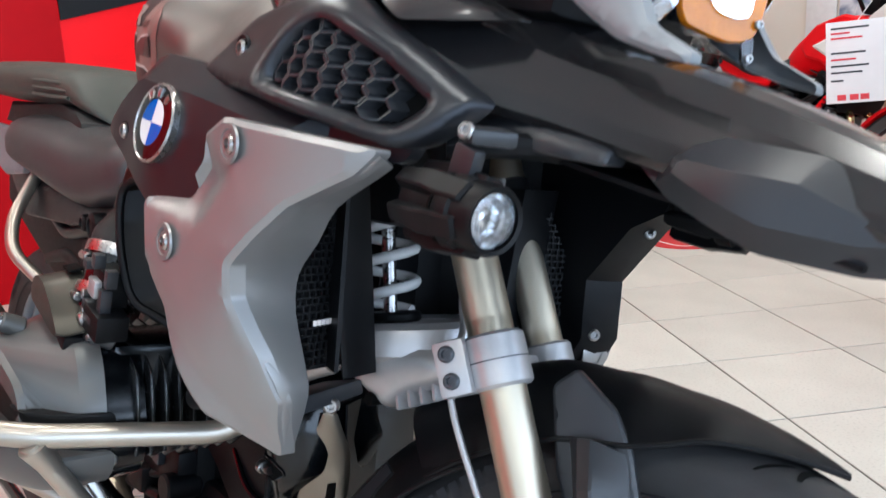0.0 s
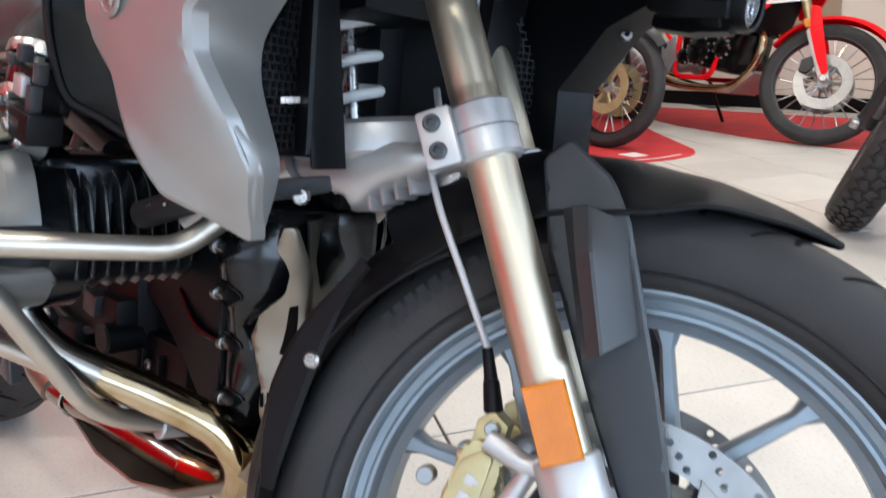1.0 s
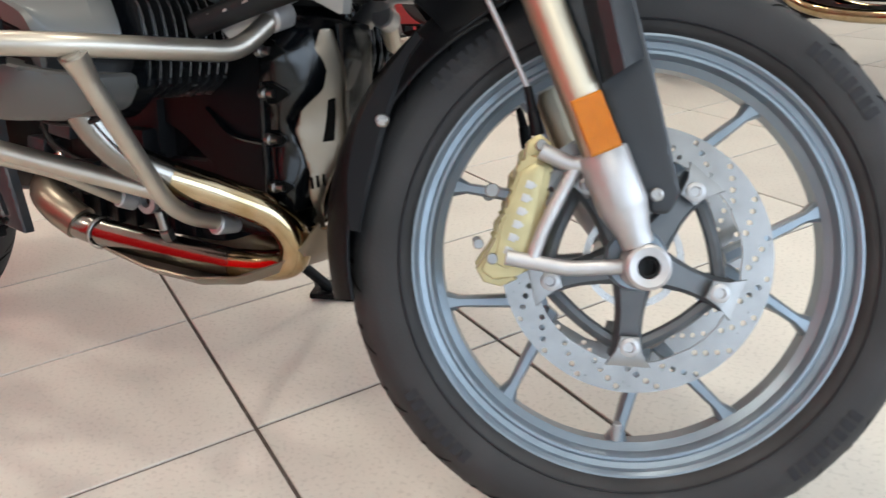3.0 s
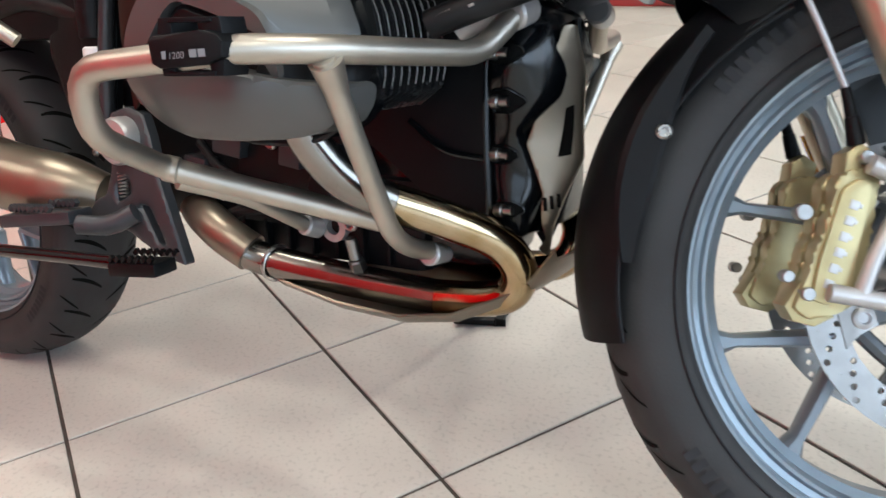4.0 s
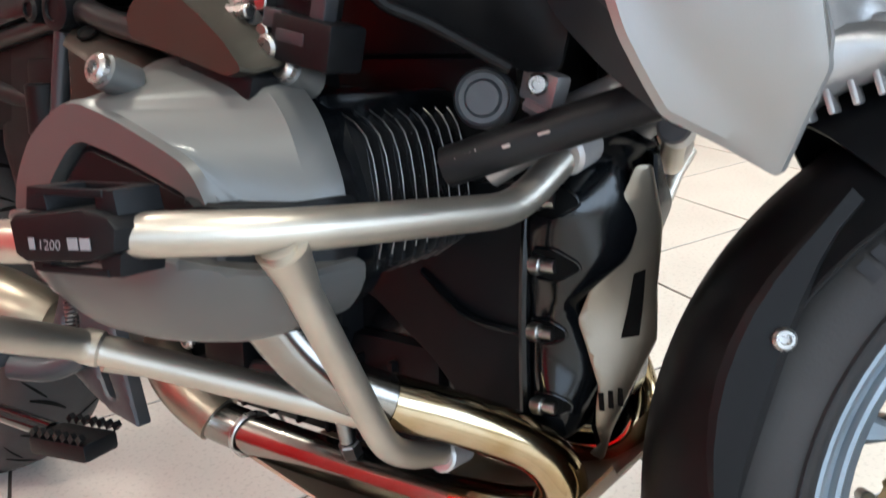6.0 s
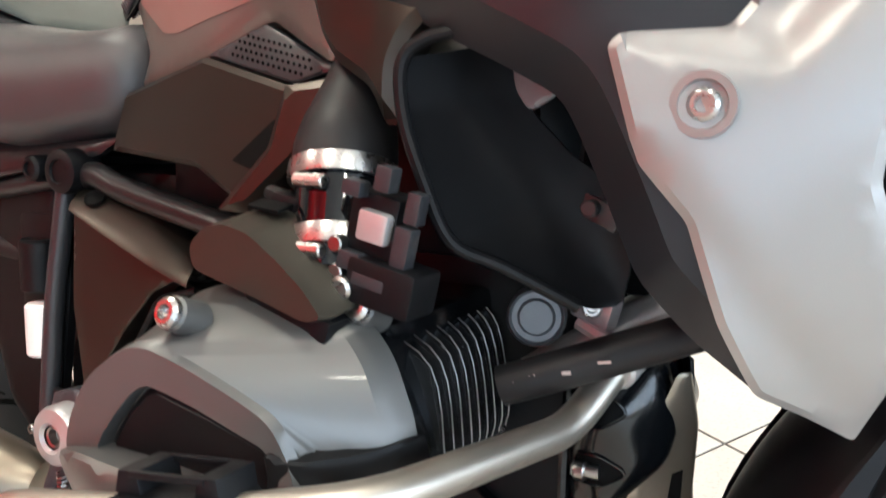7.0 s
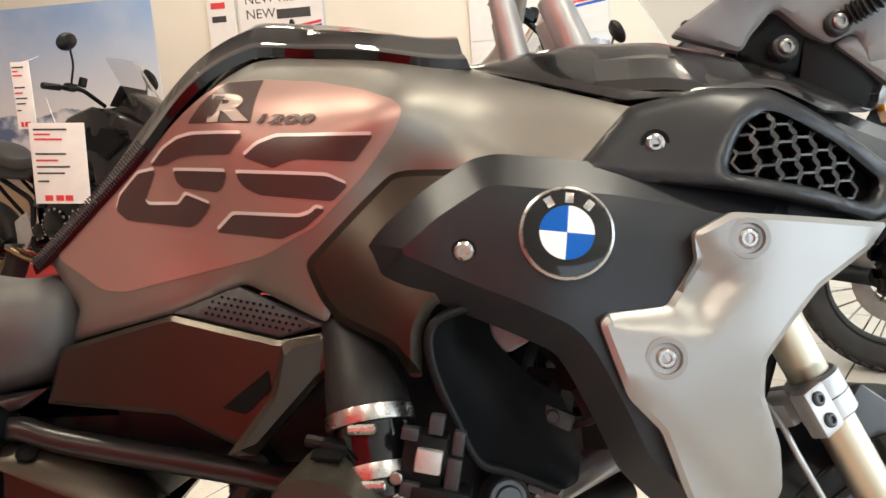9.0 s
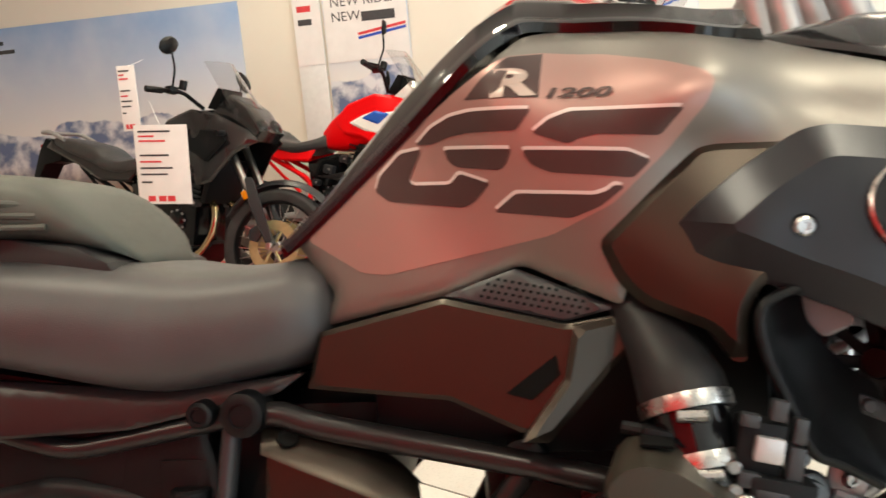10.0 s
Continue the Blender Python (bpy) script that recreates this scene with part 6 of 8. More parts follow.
cyl(bm, p, p + Vector((0, -0.008, 0.018)), 0.0105, seg=6, bev=0.002)
cyl(bm, p + Vector((0, -0.008, 0.018)), p + Vector((-0.002, -0.014, 0.046)), 0.0075, seg=16, bev=0.001)
part("oxygen_sensor", bm, DISC, ex, "steel oxygen sensor")
# silencer on the far rear side, and the shaft drive
bm = bmesh.new()
tube(bm, [(0.45, -0.14, 0.375), (0.4, -0.16, 0.385), (0.3, -0.18, 0.4), (0.1, -0.19, 0.44), (-0.1, -0.2, 0.49)], lambda k: 0.034 + 0.018 * min(1, k * 3), 28)
part("silencer", bm, PLATE, ex, "brushed silencer body", sharp=60)
bm = bmesh.new()
tube(bm, [(0.5, 0.07, 0.36), (0.25, 0.08, 0.34), (0.0, 0.08, 0.32)], 0.045, 18)
part("swing_arm", bm, GREYPL, bike, "grey single-sided swing arm")

# skid plates
skid = new("skid_plate")
skid.parent = bike
tagged(skid, "bare metal skid plate under the engine")
loops = []
for x, z, w in [(0.775, 0.283, 0.145), (0.88, 0.271, 0.158), (0.97, 0.267, 0.155), (1.03, 0.272, 0.135), (1.08, 0.292, 0.105), (1.115, 0.318, 0.1), (1.14, 0.352, 0.095)]:
    loops.append([(x, -w, z + 0.012), (x, -w * 0.9, z), (x, 0, z - 0.006), (x, w * 0.9, z), (x, w, z + 0.012)])
part("bottom_plate", shell_of(loops, 0.003), PLATE, skid, "bare metal bottom plate", sharp=40)
o = [(1.14, 0.604), (1.148, 0.604), (1.152, 0.556), (1.15, 0.504), (1.153, 0.461), (1.134, 0.404), (1.112, 0.345), (1.105, 0.355), (1.117, 0.37), (1.119, 0.425), (1.1, 0.478), (1.106, 0.496), (1.123, 0.557)]
fp = surface([(1.14, -0.08, 0.602), (1.125, -0.085, 0.557), (1.104, -0.085, 0.48), (1.119, -0.083, 0.39), (1.152, -0.053, 0.556), (1.153, -0.053, 0.47), (1.112, -0.055, 0.348)])
part("front_plate", sheet(o, fp, 0.005, 0.002, 0.004, 0.008, 0.003), PLATE, skid, "tan metal front plate")
o = [(1.137, 0.517), (1.144, 0.52), (1.143, 0.466), (1.131, 0.464)]
# plate stays closed; a near-black patch paints the shade of its opening
part("plate_opening", sheet(o, fp, 0.001, 0, 0.002, 0.008, 0.001, None, 0.0012), HOLE, skid)
bm = bmesh.new()
for xx in (1.1225, 1.1285, 1.1345):
    box(bm, (xx, fp(xx, 0.41) - 0.0008, 0.412 + (xx - 1.12) * 0.3), (0.0045, 0.001, 0.015), turn(0, -6, 0))
part("plate_marking", bm, HOLE, skid)
bm = bmesh.new()
loops = [[(x_, -0.05, z_), (x_ - 0.022, -0.01, z_), (x_ - 0.06, 0.05, z_), (x_ - 0.09, 0.11, z_)] for x_, z_ in ((1.146, 0.61), (1.15, 0.556), (1.149, 0.504), (1.151, 0.461), (1.132, 0.404), (1.11, 0.35))]
part("front_centre", shell_of(loops, 0.003), BLACKPL, skid)
# far crash bar loop seen past the engine comes from the mirrored bars

# foot rest carrier, pegs and brake pedal
carrier = new("footrest_carrier")
carrier.parent = bike
tagged(carrier, "grey cast footrest carrier with serrated pegs")
o = [(0.495, 0.5), (0.53, 0.51), (0.565, 0.5), (0.58, 0.47), (0.596, 0.42), (0.612, 0.386), (0.648, 0.305), (0.6, 0.312), (0.56, 0.328), (0.535, 0.34), (0.497, 0.345), (0.444, 0.342), (0.436, 0.364), (0.487, 0.388), (0.5, 0.426), (0.49, 0.46)]
h1 = [(0.51, 0.402), (0.538, 0.414), (0.542, 0.394), (0.512, 0.378)]
h2 = [(0.56, 0.38), (0.578, 0.378), (0.61, 0.329), (0.596, 0.327)]
part("carrier_plate", sheet(o, [(0.5, -0.155, 0.5), (0.64, -0.18, 0.31), (0.44, -0.175, 0.35), (0.57, -0.165, 0.45)], 0.014, 0.004, 0.005, 0.008, 0.006, holes=[h1, h2]), STARM, carrier, "grey cast carrier plate")
bm = bmesh.new()
lathe(bm, [(0.013, 0.014), (0.017, 0.017), (0.03, 0.014), (0.033, 0.008), (0.033, -0.01), (0.013, -0.01)], (0.531, -0.168, 0.465), RIGHT, 36)
part("pivot_eye", bm, ALU, carrier, "bright cast pivot eye")
bm = bmesh.new()
lathe(bm, [(0.013, 0.012), (0.011, 0.013), (0.0085, 0.012), (0.0075, 0.004), (0.0001, 0.004)], (0.531, -0.168, 0.465), RIGHT, 20)
part("pivot_bolt", bm, DISC, carrier, "hollow steel pivot bolt")
for p_ in ((0.455, -0.176, 0.353), (0.505, -0.172, 0.353), (0.56, -0.165, 0.35)):
    screw(p_, RIGHT, carrier, DISC, 0.007, 0.005)
bm = bmesh.new()
box(bm, (0.425, -0.225, 0.36), (0.13, 0.045, 0.018), turn(0, -6, 10), 0.004)
for k in range(9):
    for yy in (-0.245, -0.205):
        box(bm, (0.37 + 0.0135 * k, yy - 0.002 * (k - 4), 0.371 + 0.0014 * k), (0.007, 0.008, 0.01), turn(0, 45, 0))
part("foot_peg", bm, STARM, carrier, "serrated steel foot peg")
bm = bmesh.new()
pipe(bm, [(0.49, -0.22, 0.355), (0.53, -0.2, 0.352), (0.56, -0.18, 0.37)], 0.014, 0.02, 12)
part("peg_hinge", bm, STARM, carrier)
bm = bmesh.new()
path_ = [Vector((0.526, -0.168, 0.385)) + Vector((0, 0, 0.036 * k / 60)) + Vector((math.cos(k * 0.8), math.sin(k * 0.8), 0)) * 0.006 for k in range(61)]
tube(bm, path_, 0.0012, 6, 1, smooth=False)
part("return_spring", bm, DISC, carrier, "small steel return spring")
both("heel_guard", sheet([(0.33, 0.72), (0.45, 0.73), (0.485, 0.62), (0.47, 0.48), (0.43, 0.42), (0.37, 0.46), (0.31, 0.58)], [(0.33, -0.11, 0.72), (0.45, -0.115, 0.73), (0.43, -0.13, 0.42), (0.31, -0.11, 0.58)], 0.01, 0.006, 0.012, 0.014, 0.012), BLACKPL, bike, "black heel guard panel")
for p_ in ((0.43, -0.134, 0.44), (0.455, -0.13, 0.5), (0.47, -0.13, 0.6)):
    screw(p_, RIGHT, bike, DISC, 0.006, 0.004)
pedal = new("brake_pedal")
pedal.parent = bike
tagged(pedal, "dark steel brake pedal with toothed pad")
bm = bmesh.new()
pipe(bm, [(0.28, -0.25, 0.305), (0.5, -0.252, 0.318), (0.62, -0.255, 0.325)], 0.0095, 0.03, 12)
part("pedal_arm", bm, GLOSS, pedal, "gloss dark pedal arm")
bm = bmesh.new()
box(bm, (0.665, -0.262, 0.328), (0.075, 0.04, 0.018), turn(0, -4, 8), 0.004)
for k in range(7):
    for yy in (-0.282, -0.244):
        box(bm, (0.635 + 0.0105 * k, yy + 0.0012 * k, 0.339 + 0.0008 * k), (0.006, 0.005, 0.009), turn(0, 45, 0))
part("pedal_pad", bm, BLACKPL, pedal, "black toothed pedal pad")

# frame tubes and rear gear
frame_ = new("frame")
frame_.parent = bike
tagged(frame_, "dark satin tubular frame")
for sy in (-1, 1):
    bm = bmesh.new()
    tube(bm, [(0.51, sy * 0.118, 0.73), (0.545, sy * 0.125, 0.735), (0.6, sy * 0.13, 0.72), (0.797, sy * 0.145, 0.684), (0.9, sy * 0.15, 0.66)], 0.0135, 14)
    part("upper_tube", bm, TUBEM, frame_, sharp=60)
    bm = bmesh.new()
    pipe(bm, [(0.5, sy * 0.117, 0.733), (0.3, sy * 0.12, 0.7), (0.0, sy * 0.11, 0.78)], 0.011, 0.03, 12)
    part("rear_tube", bm, TUBEM, frame_, sharp=60)
    bm = bmesh.new()
    pipe(bm, [(0.8, sy * 0.14, 0.68), (0.74, sy * 0.14, 0.6), (0.68, sy * 0.13, 0.5)], 0.012, 0.03, 12)
    part("lower_tube", bm, TUBEM, frame_, sharp=60)
    bm = bmesh.new()
    pipe(bm, [(0.49, sy * 0.12, 0.72), (0.475, sy * 0.13, 0.6), (0.47, sy * 0.14, 0.47)], 0.011, 0.03, 12)
    part("rear_strut", bm, GREYPL, frame_, "grey strut", sharp=60)
    for p, r in (((0.51, 0.738), 0.023), ((0.797, 0.686), 0.021), ((0.464, 0.7395), 0.014)):
        bm = bmesh.new()
        lathe(bm, [(0.0001, 0.006), (r * 0.5, 0.006), (r * 0.55, 0.009), (r * 0.75, 0.009), (r, 0.006), (r * 1.05, 0.0), (r * 1.05, -0.03)], (p[0], sy * 0.137, p[1]), RIGHT if sy < 0 else -RIGHT, 28)
        part("tube_cap", bm, BLACKPL, frame_, "black round tube cap")
o = [(0.538, 0.703), (0.59, 0.682), (0.635, 0.663), (0.69, 0.645), (0.652, 0.628), (0.604, 0.58), (0.543, 0.5), (0.53, 0.6)]
both("lower_cover", sheet(o, [(0.538, -0.15, 0.7), (0.635, -0.154, 0.66), (0.69, -0.15, 0.645), (0.6, -0.15, 0.58), (0.543, -0.15, 0.5)], 0.03, 0.002, 0.003, 0.012, 0.006), BRONZE, bike, "dark bronze triangular cover")
for sy in (-1, 1):
    bm = bmesh.new()
    skin(bm, [[(x, sy * (y - 0.02), z - 0.012), (x, sy * y, z - 0.006), (x, sy * (y - 0.003), z + 0.001), (x - 0.004, sy * 0.135, (z + zb) / 2 + 0.003), (x - 0.008, sy * 0.118, zb), (x - 0.008, sy * 0.09, zb - 0.012)] for x, y, z, zb in ((0.532, 0.151, 0.706, 0.722), (0.548, 0.153, 0.7, 0.722), (0.59, 0.154, 0.683, 0.717), (0.635, 0.155, 0.665, 0.706), (0.675, 0.154, 0.65, 0.682), (0.695, 0.151, 0.642, 0.66))], closed=False)
    bmesh.ops.recalc_face_normals(bm, faces=bm.faces)
    top_ = part("cover_top", bm, BRONZE, bike, "sloping top of the bronze cover", sharp=40)
    bm = bmesh.new()
    lathe(bm, [(0.0001, 0.0), (0.008, 0.0), (0.0105, 0.002), (0.0115, 0.0)], (0.557, sy * 0.1375, 0.7125), (0.25, sy * 0.6, 0.75), 24)
    # near-black disc on the cover top paints the shade of a bolt hole
    part("cover_hole", bm, HOLE, top_)
bm = bmesh.new()
pipe(bm, [(0.7, -0.142, 0.632), (0.655, -0.146, 0.62), (0.612, -0.148, 0.552), (0.63, -0.146, 0.555), (0.67, -0.144, 0.6)], 0.004, 0.01, 8)
part("cover_loop", bm, BLACKPL, bike)
bm = bmesh.new()
box(bm, (0.43, -0.09, 0.63), (0.06, 0.06, 0.12), None, 0.012)
cyl(bm, (0.44, -0.12, 0.6), (0.44, -0.12, 0.66), 0.022, seg=20, bev=0.003)
part("reservoir_housing", bm, BLACKPL, bike)
bm = bmesh.new()
cyl(bm, (0.452, -0.13, 0.53), (0.452, -0.13, 0.59), 0.018, seg=20, bev=0.003)
part("brake_reservoir", bm, WHITE, bike, "translucent white brake fluid reservoir")
bm = bmesh.new()
tube(bm, [(0.452, -0.13, 0.53), (0.47, -0.135, 0.5), (0.5, -0.14, 0.49)], 0.006, 8)
part("reservoir_hose", bm, RUBBER, bike)
bm = bmesh.new()
box(bm, (0.78, -0.1, 0.44), (0.16, 0.05, 0.06), None, 0.01)
box(bm, (0.74, -0.12, 0.4), (0.06, 0.04, 0.04), None, 0.008)
cyl(bm, (0.85, -0.09, 0.42), (0.85, -0.14, 0.42), 0.02, seg=18, bev=0.003)
part("starter_housing", bm, BLACKPL, engine)
for p in ((0.72, -0.155, 0.425), (0.69, -0.14, 0.4), (0.77, -0.13, 0.47), (0.885, -0.125, 0.375)):
    screw(p, RIGHT, engine, BRIGHT, 0.009, 0.006)
bm = bmesh.new()
lathe(bm, [(0.01, 0.0), (0.019, 0.0), (0.019, 0.01), (0.01, 0.01)], (0.86, -0.12, 0.37), RIGHT, 24, wrap=True)
part("alloy_ring", bm, ALU, engine)

bm = bmesh.new()
prism(bm, [(-0.25, 0.8), (0.36, 0.74), (0.4, 0.7), (0.36, 0.6), (0.2, 0.62), (0.05, 0.68), (-0.2, 0.74)], -0.09, 0.09, 0.015)
part("under_tray", bm, BLACKPL, bike, "black tray under the seat")
bm = bmesh.new()
pipe(bm, [(0.12, -0.1, 0.63), (0.28, -0.11, 0.66), (0.42, -0.1, 0.63)], 0.014, 0.03, 12)
part("tray_hose", bm, RUBBER, bike)
for pts, r_ in (([(0.62, -0.11, 0.46), (0.68, -0.13, 0.43), (0.76, -0.125, 0.41), (0.82, -0.11, 0.43)], 0.006), ([(0.56, -0.11, 0.55), (0.63, -0.125, 0.52), (0.72, -0.12, 0.5), (0.84, -0.1, 0.49)], 0.005), ([(0.66, -0.12, 0.36), (0.72, -0.13, 0.38), (0.8, -0.12, 0.385)], 0.008)):
    bm = bmesh.new()
    tube(bm, pts, r_, 10)
    part("cable_loom", bm, RUBBER, engine)
for bx, by, bz, sx, sz in ((0.7, -0.125, 0.47, 0.05, 0.04), (0.63, -0.12, 0.42, 0.04, 0.05), (0.8, -0.12, 0.455, 0.035, 0.03)):
    bm = bmesh.new()
    box(bm, (bx, by, bz), (sx, 0.03, sz), turn(0, 8, 0), 0.004)
    part("connector_block", bm, GREYPL, engine)

# rear wheel
wheel("rear_wheel", Vector((-0.055, 0, 0.318)), 0.318, 0.172, 0.222, 0.115, 10, bike, False, RIMM, radians(10), "cast rear wheel with wide road tyre")
# side stand
stand = new("side_stand")
stand.parent = bike
tagged(stand, "black side stand with broad foot")
bm = bmesh.new()
pipe(bm, [(0.66, 0.12, 0.36), (0.73, 0.28, 0.2), (0.772, 0.39, 0.086)], 0.011, 0.03, 12)
part("stand_leg", bm, BLACKPL, stand)
bm = bmesh.new()
m = turn(10, 0, 20)
for a, b in (((-0.035, -0.02), (0.045, -0.02)), ((0.045, -0.02), (0.045, 0.025)), ((0.045, 0.025), (-0.035, 0.025)), ((-0.035, 0.025), (-0.035, -0.02))):
    pa, pb = [Vector((0.774, 0.396, 0.079)) + m @ Vector((v[0], v[1], 0)) for v in (a, b)]
    box(bm, (pa + pb) / 2, ((pb - pa).length + 0.016, 0.016, 0.012), m @ turn(0, 0, math.degrees(math.atan2(b[1] - a[1], b[0] - a[0]))), 0.003)
part("stand_foot", bm, BLACKPL, stand)

# ---- front suspension and radiators ----
arm = new("suspension_arm")
arm.parent = bike
tagged(arm, "cast aluminium suspension arm round the spring strut")
bm = bmesh.new()
lathe(bm, [(0.07, 0.012), (0.082, 0.016), (0.092, 0.01), (0.095, -0.002), (0.094, -0.016), (0.086, -0.024), (0.07, -0.02)], (1.195, 0, 0.7), (-0.17, 0, 1), 56, wrap=True)
part("arm_ring", bm, ALU, arm, "cast aluminium ring", sharp=24)
for sy in (-1, 1):
    o = [(1.12, 0.668), (1.16, 0.69), (1.29, 0.706), (1.325, 0.695), (1.3, 0.672), (1.262, 0.655), (1.24, 0.634), (1.222, 0.632), (1.2, 0.652), (1.16, 0.655)]
    a = sheet(o, [(1.12, -0.082, 0.668), (1.29, -0.062, 0.706), (1.222, -0.07, 0.632), (1.2, -0.088, 0.68)], 0.05, 0.012, 0.014, 0.007, 0.012)
    if sy > 0:
        a.transform(Matrix.Diagonal((1, -1, 1, 1)))
    part("arm_side", a, ALU, arm, "cast aluminium arm web", sharp=50)
    for k in range(4):
        bm = bmesh.new()
        box(bm, (1.25 + 0.014 * k, sy * (0.05 - 0.004 * k), 0.65 + 0.0065 * k), (0.005, 0.028, 0.026), turn(0, -20, 0), 0.002)
        part("arm_rib", bm, ALU, arm)
    bm = bmesh.new()
    tube(bm, [(1.04, sy * 0.13, 0.6), (1.1, sy * 0.11, 0.64), (1.16, sy * 0.085, 0.67)], 0.016, 12)
    part("arm_strut", bm, ALU, arm, sharp=60)
    bm = bmesh.new()
    cyl(bm, (1.222, sy * 0.06, 0.642), (1.222, sy * 0.078, 0.642), 0.0075, seg=14, bev=0.001)
    part("arm_plug", bm, HOLE, arm)
bm = bmesh.new()
prism(bm, [(1.26, 0.712), (1.31, 0.712), (1.335, 0.69), (1.3, 0.672), (1.24, 0.66), (1.24, 0.69)], -0.035, 0.035, 0.008)
part("arm_nose", bm, ALU, arm)
bm = bmesh.new()
cyl(bm, (1.3, 0, 0.66), (1.31, 0, 0.71), 0.02, seg=20, bev=0.004)
part("ball_joint", bm, BRIGHT, arm)
strut = new("spring_strut")
strut.parent = bike
tagged(strut, "front spring strut with white coil spring")
bm = bmesh.new()
a, b = Vector((1.145, 0, 0.715)), Vector((1.105, 0, 0.94))
path = []
d = (b - a).normalized()
e1, e2, _ = basis(d)
for k in range(6 * 20 + 1):
    an = 2 * math.pi * k / 20
    path.append(a + (b - a) * (k / 120) + (e1 * math.cos(an) + e2 * math.sin(an)) * 0.031)
tube(bm, path, 0.0062, 8, 1, smooth=False)
part("coil_spring", bm, SPRINGM, strut, "white painted coil spring", sharp=60)
bm = bmesh.new()
cyl(bm, a - d * 0.02, b, 0.008, seg=16)
cyl(bm, a + d * 0.1, b, 0.021, seg=20)
part("damper", bm, BRIGHT, strut)
bm = bmesh.new()
cyl(bm, a - d * 0.012, a, 0.036, seg=24, bev=0.003)
part("spring_seat", bm, BLACKPL, strut)
for sy in (-1, 1):
    rad = new("radiator")
    rad.parent = bike
    tagged(rad, "black radiator behind its guard")
    bm = bmesh.new()
    rim_ = [(1.243, 0.188, 0.772), (1.235, 0.15, 0.84), (1.228, 0.108, 0.862), (1.22, 0.086, 0.683), (1.24, 0.165, 0.686), (1.243, 0.184, 0.74)]
    skin(bm, [[(x, sy * y, z) for x, y, z in rim_], [(x - 0.03, sy * y, z) for x, y, z in rim_]], caps=True)
    part("radiator_core", bm, BLACKPL, rad, "black radiator core")
    bm = bmesh.new()
    for k in range(21):
        z = 0.692 + 0.0072 * k
        ya, yb = (0.166 + 0.02 * min(1, (z - 0.686) / 0.06) if z < 0.772 else 0.187 - (z - 0.772) * 0.62), 0.106 + (z - 0.69) * 0.14
        p, q = Vector((1.248, sy * ya, z)), Vector((1.234, sy * yb, z))
        box(bm, (p + q) / 2, ((q - p).length, 0.004, 0.0016), turn(0, 0, math.degrees(math.atan2(q.y - p.y, q.x - p.x))))
        n_ = int((q - p).length / 0.008)
        for j in range(n_):
            c_ = p.lerp(q, (j + 0.5 + 0.5 * (k % 2)) / (n_ + 0.5))
            box(bm, c_ + Vector((0, 0, 0.0036)), (0.0016, 0.004, 0.0072), turn(0, 0, math.degrees(math.atan2(q.y - p.y, q.x - p.x))))
    tagged(part("radiator_mesh", bm, RUBBER, rad), kind="stuff")
    if sy < 0:
        bm = bmesh.new()
        for j in range(6):
            c_ = Vector((1.2515, -0.166 + 0.0045 * j, 0.7335 + 0.0004 * j))
            box(bm, c_, (0.001, 0.0036, 0.0052), turn(0, 0, -10))
        part("guard_marking", bm, PALE, rad)
    loops = [[(1.244, sy * (0.128 + 0.16 * (z - 0.69)), z), (1.246, sy * (0.122 + 0.16 * (z - 0.69)), z), (1.238, sy * (0.084 + 0.13 * (z - 0.69)), z), (1.2, sy * (0.08 + 0.13 * (z - 0.69)), z)] for z in (0.675, 0.74, 0.81, 0.868)]
    part("radiator_frame", shell_of(loops, 0.004), BLACKPL, rad, "black radiator frame", sharp=40)
    bm = bmesh.new()
    box(bm, (1.23, sy * 0.15, 0.655), (0.05, 0.1, 0.016), turn(0, -15, -sy * 20), 0.004)
    part("radiator_foot", bm, GREYPL, rad)
    screw((1.25, sy * 0.14, 0.652), (0.7, sy * 0.7, 0), rad, BRIGHT, 0.008, 0.006)
# dark inner fairing wall behind the fork
bm = bmesh.new()
loops = []
for z, x, w in ((0.93, 1.3, 0.22), (0.87, 1.27, 0.225), (0.8, 1.22, 0.2), (0.74, 1.19, 0.19), (0.69, 1.18, 0.16)):
    loops.append([(1.272, -0.15, z), (1.2, -0.13, z), (1.13, -0.12, z)])
part("inner_fairing", shell_of(loops, 0.004), BLACKPL, bike, "black inner fairing")
bm = bmesh.new()
loops = []
for z, x, w in ((0.95, 1.43, 0.18), (0.91, 1.42, 0.2), (0.856, 1.396, 0.22), (0.836, 1.355, 0.22), (0.769, 1.3, 0.22), (0.7, 1.301, 0.22), (0.664, 1.28, 0.22)):
    loops.append([(x, w, z), (x - 0.004, w - 0.02, z), (x - 0.018, 0.176, z), (1.2, 0.172, z), (1.11, 0.1, z), (1.09, 0.02, z)])
part("inner_fairing", shell_of(loops, 0.004), BLACKPL, bike, "black inner fairing")
for p in ((1.345, 0.2, 0.832), (1.29, 0.19, 0.705)):
    screw(p, (0.8, -0.5, 0), bike, DISC, 0.007, 0.004)
bm = bmesh.new()
box(bm, (1.16, 0, 0.9), (0.14, 0.13, 0.16), None, 0.02)
part("headstock_cover", bm, BLACKPL, bike)
bm = bmesh.new()
box(bm, (1.07, 0.1, 0.76), (0.05, 0.16, 0.24), turn(0, 0, 12), 0.012)
part("inner_wall", bm, BLACKPL, bike)
bm = bmesh.new()
tube(bm, [(1.33, -0.03, 0.88), (1.345, -0.045, 0.8), (1.335, -0.03, 0.73), (1.32, -0.02, 0.69)], 0.005, 8)
part("brake_line", bm, RUBBER, bike)
bm = bmesh.new()
tube(bm, [(1.32, -0.01, 0.88), (1.335, -0.03, 0.8), (1.325, -0.02, 0.73), (1.31, -0.02, 0.69)], 0.004, 8)
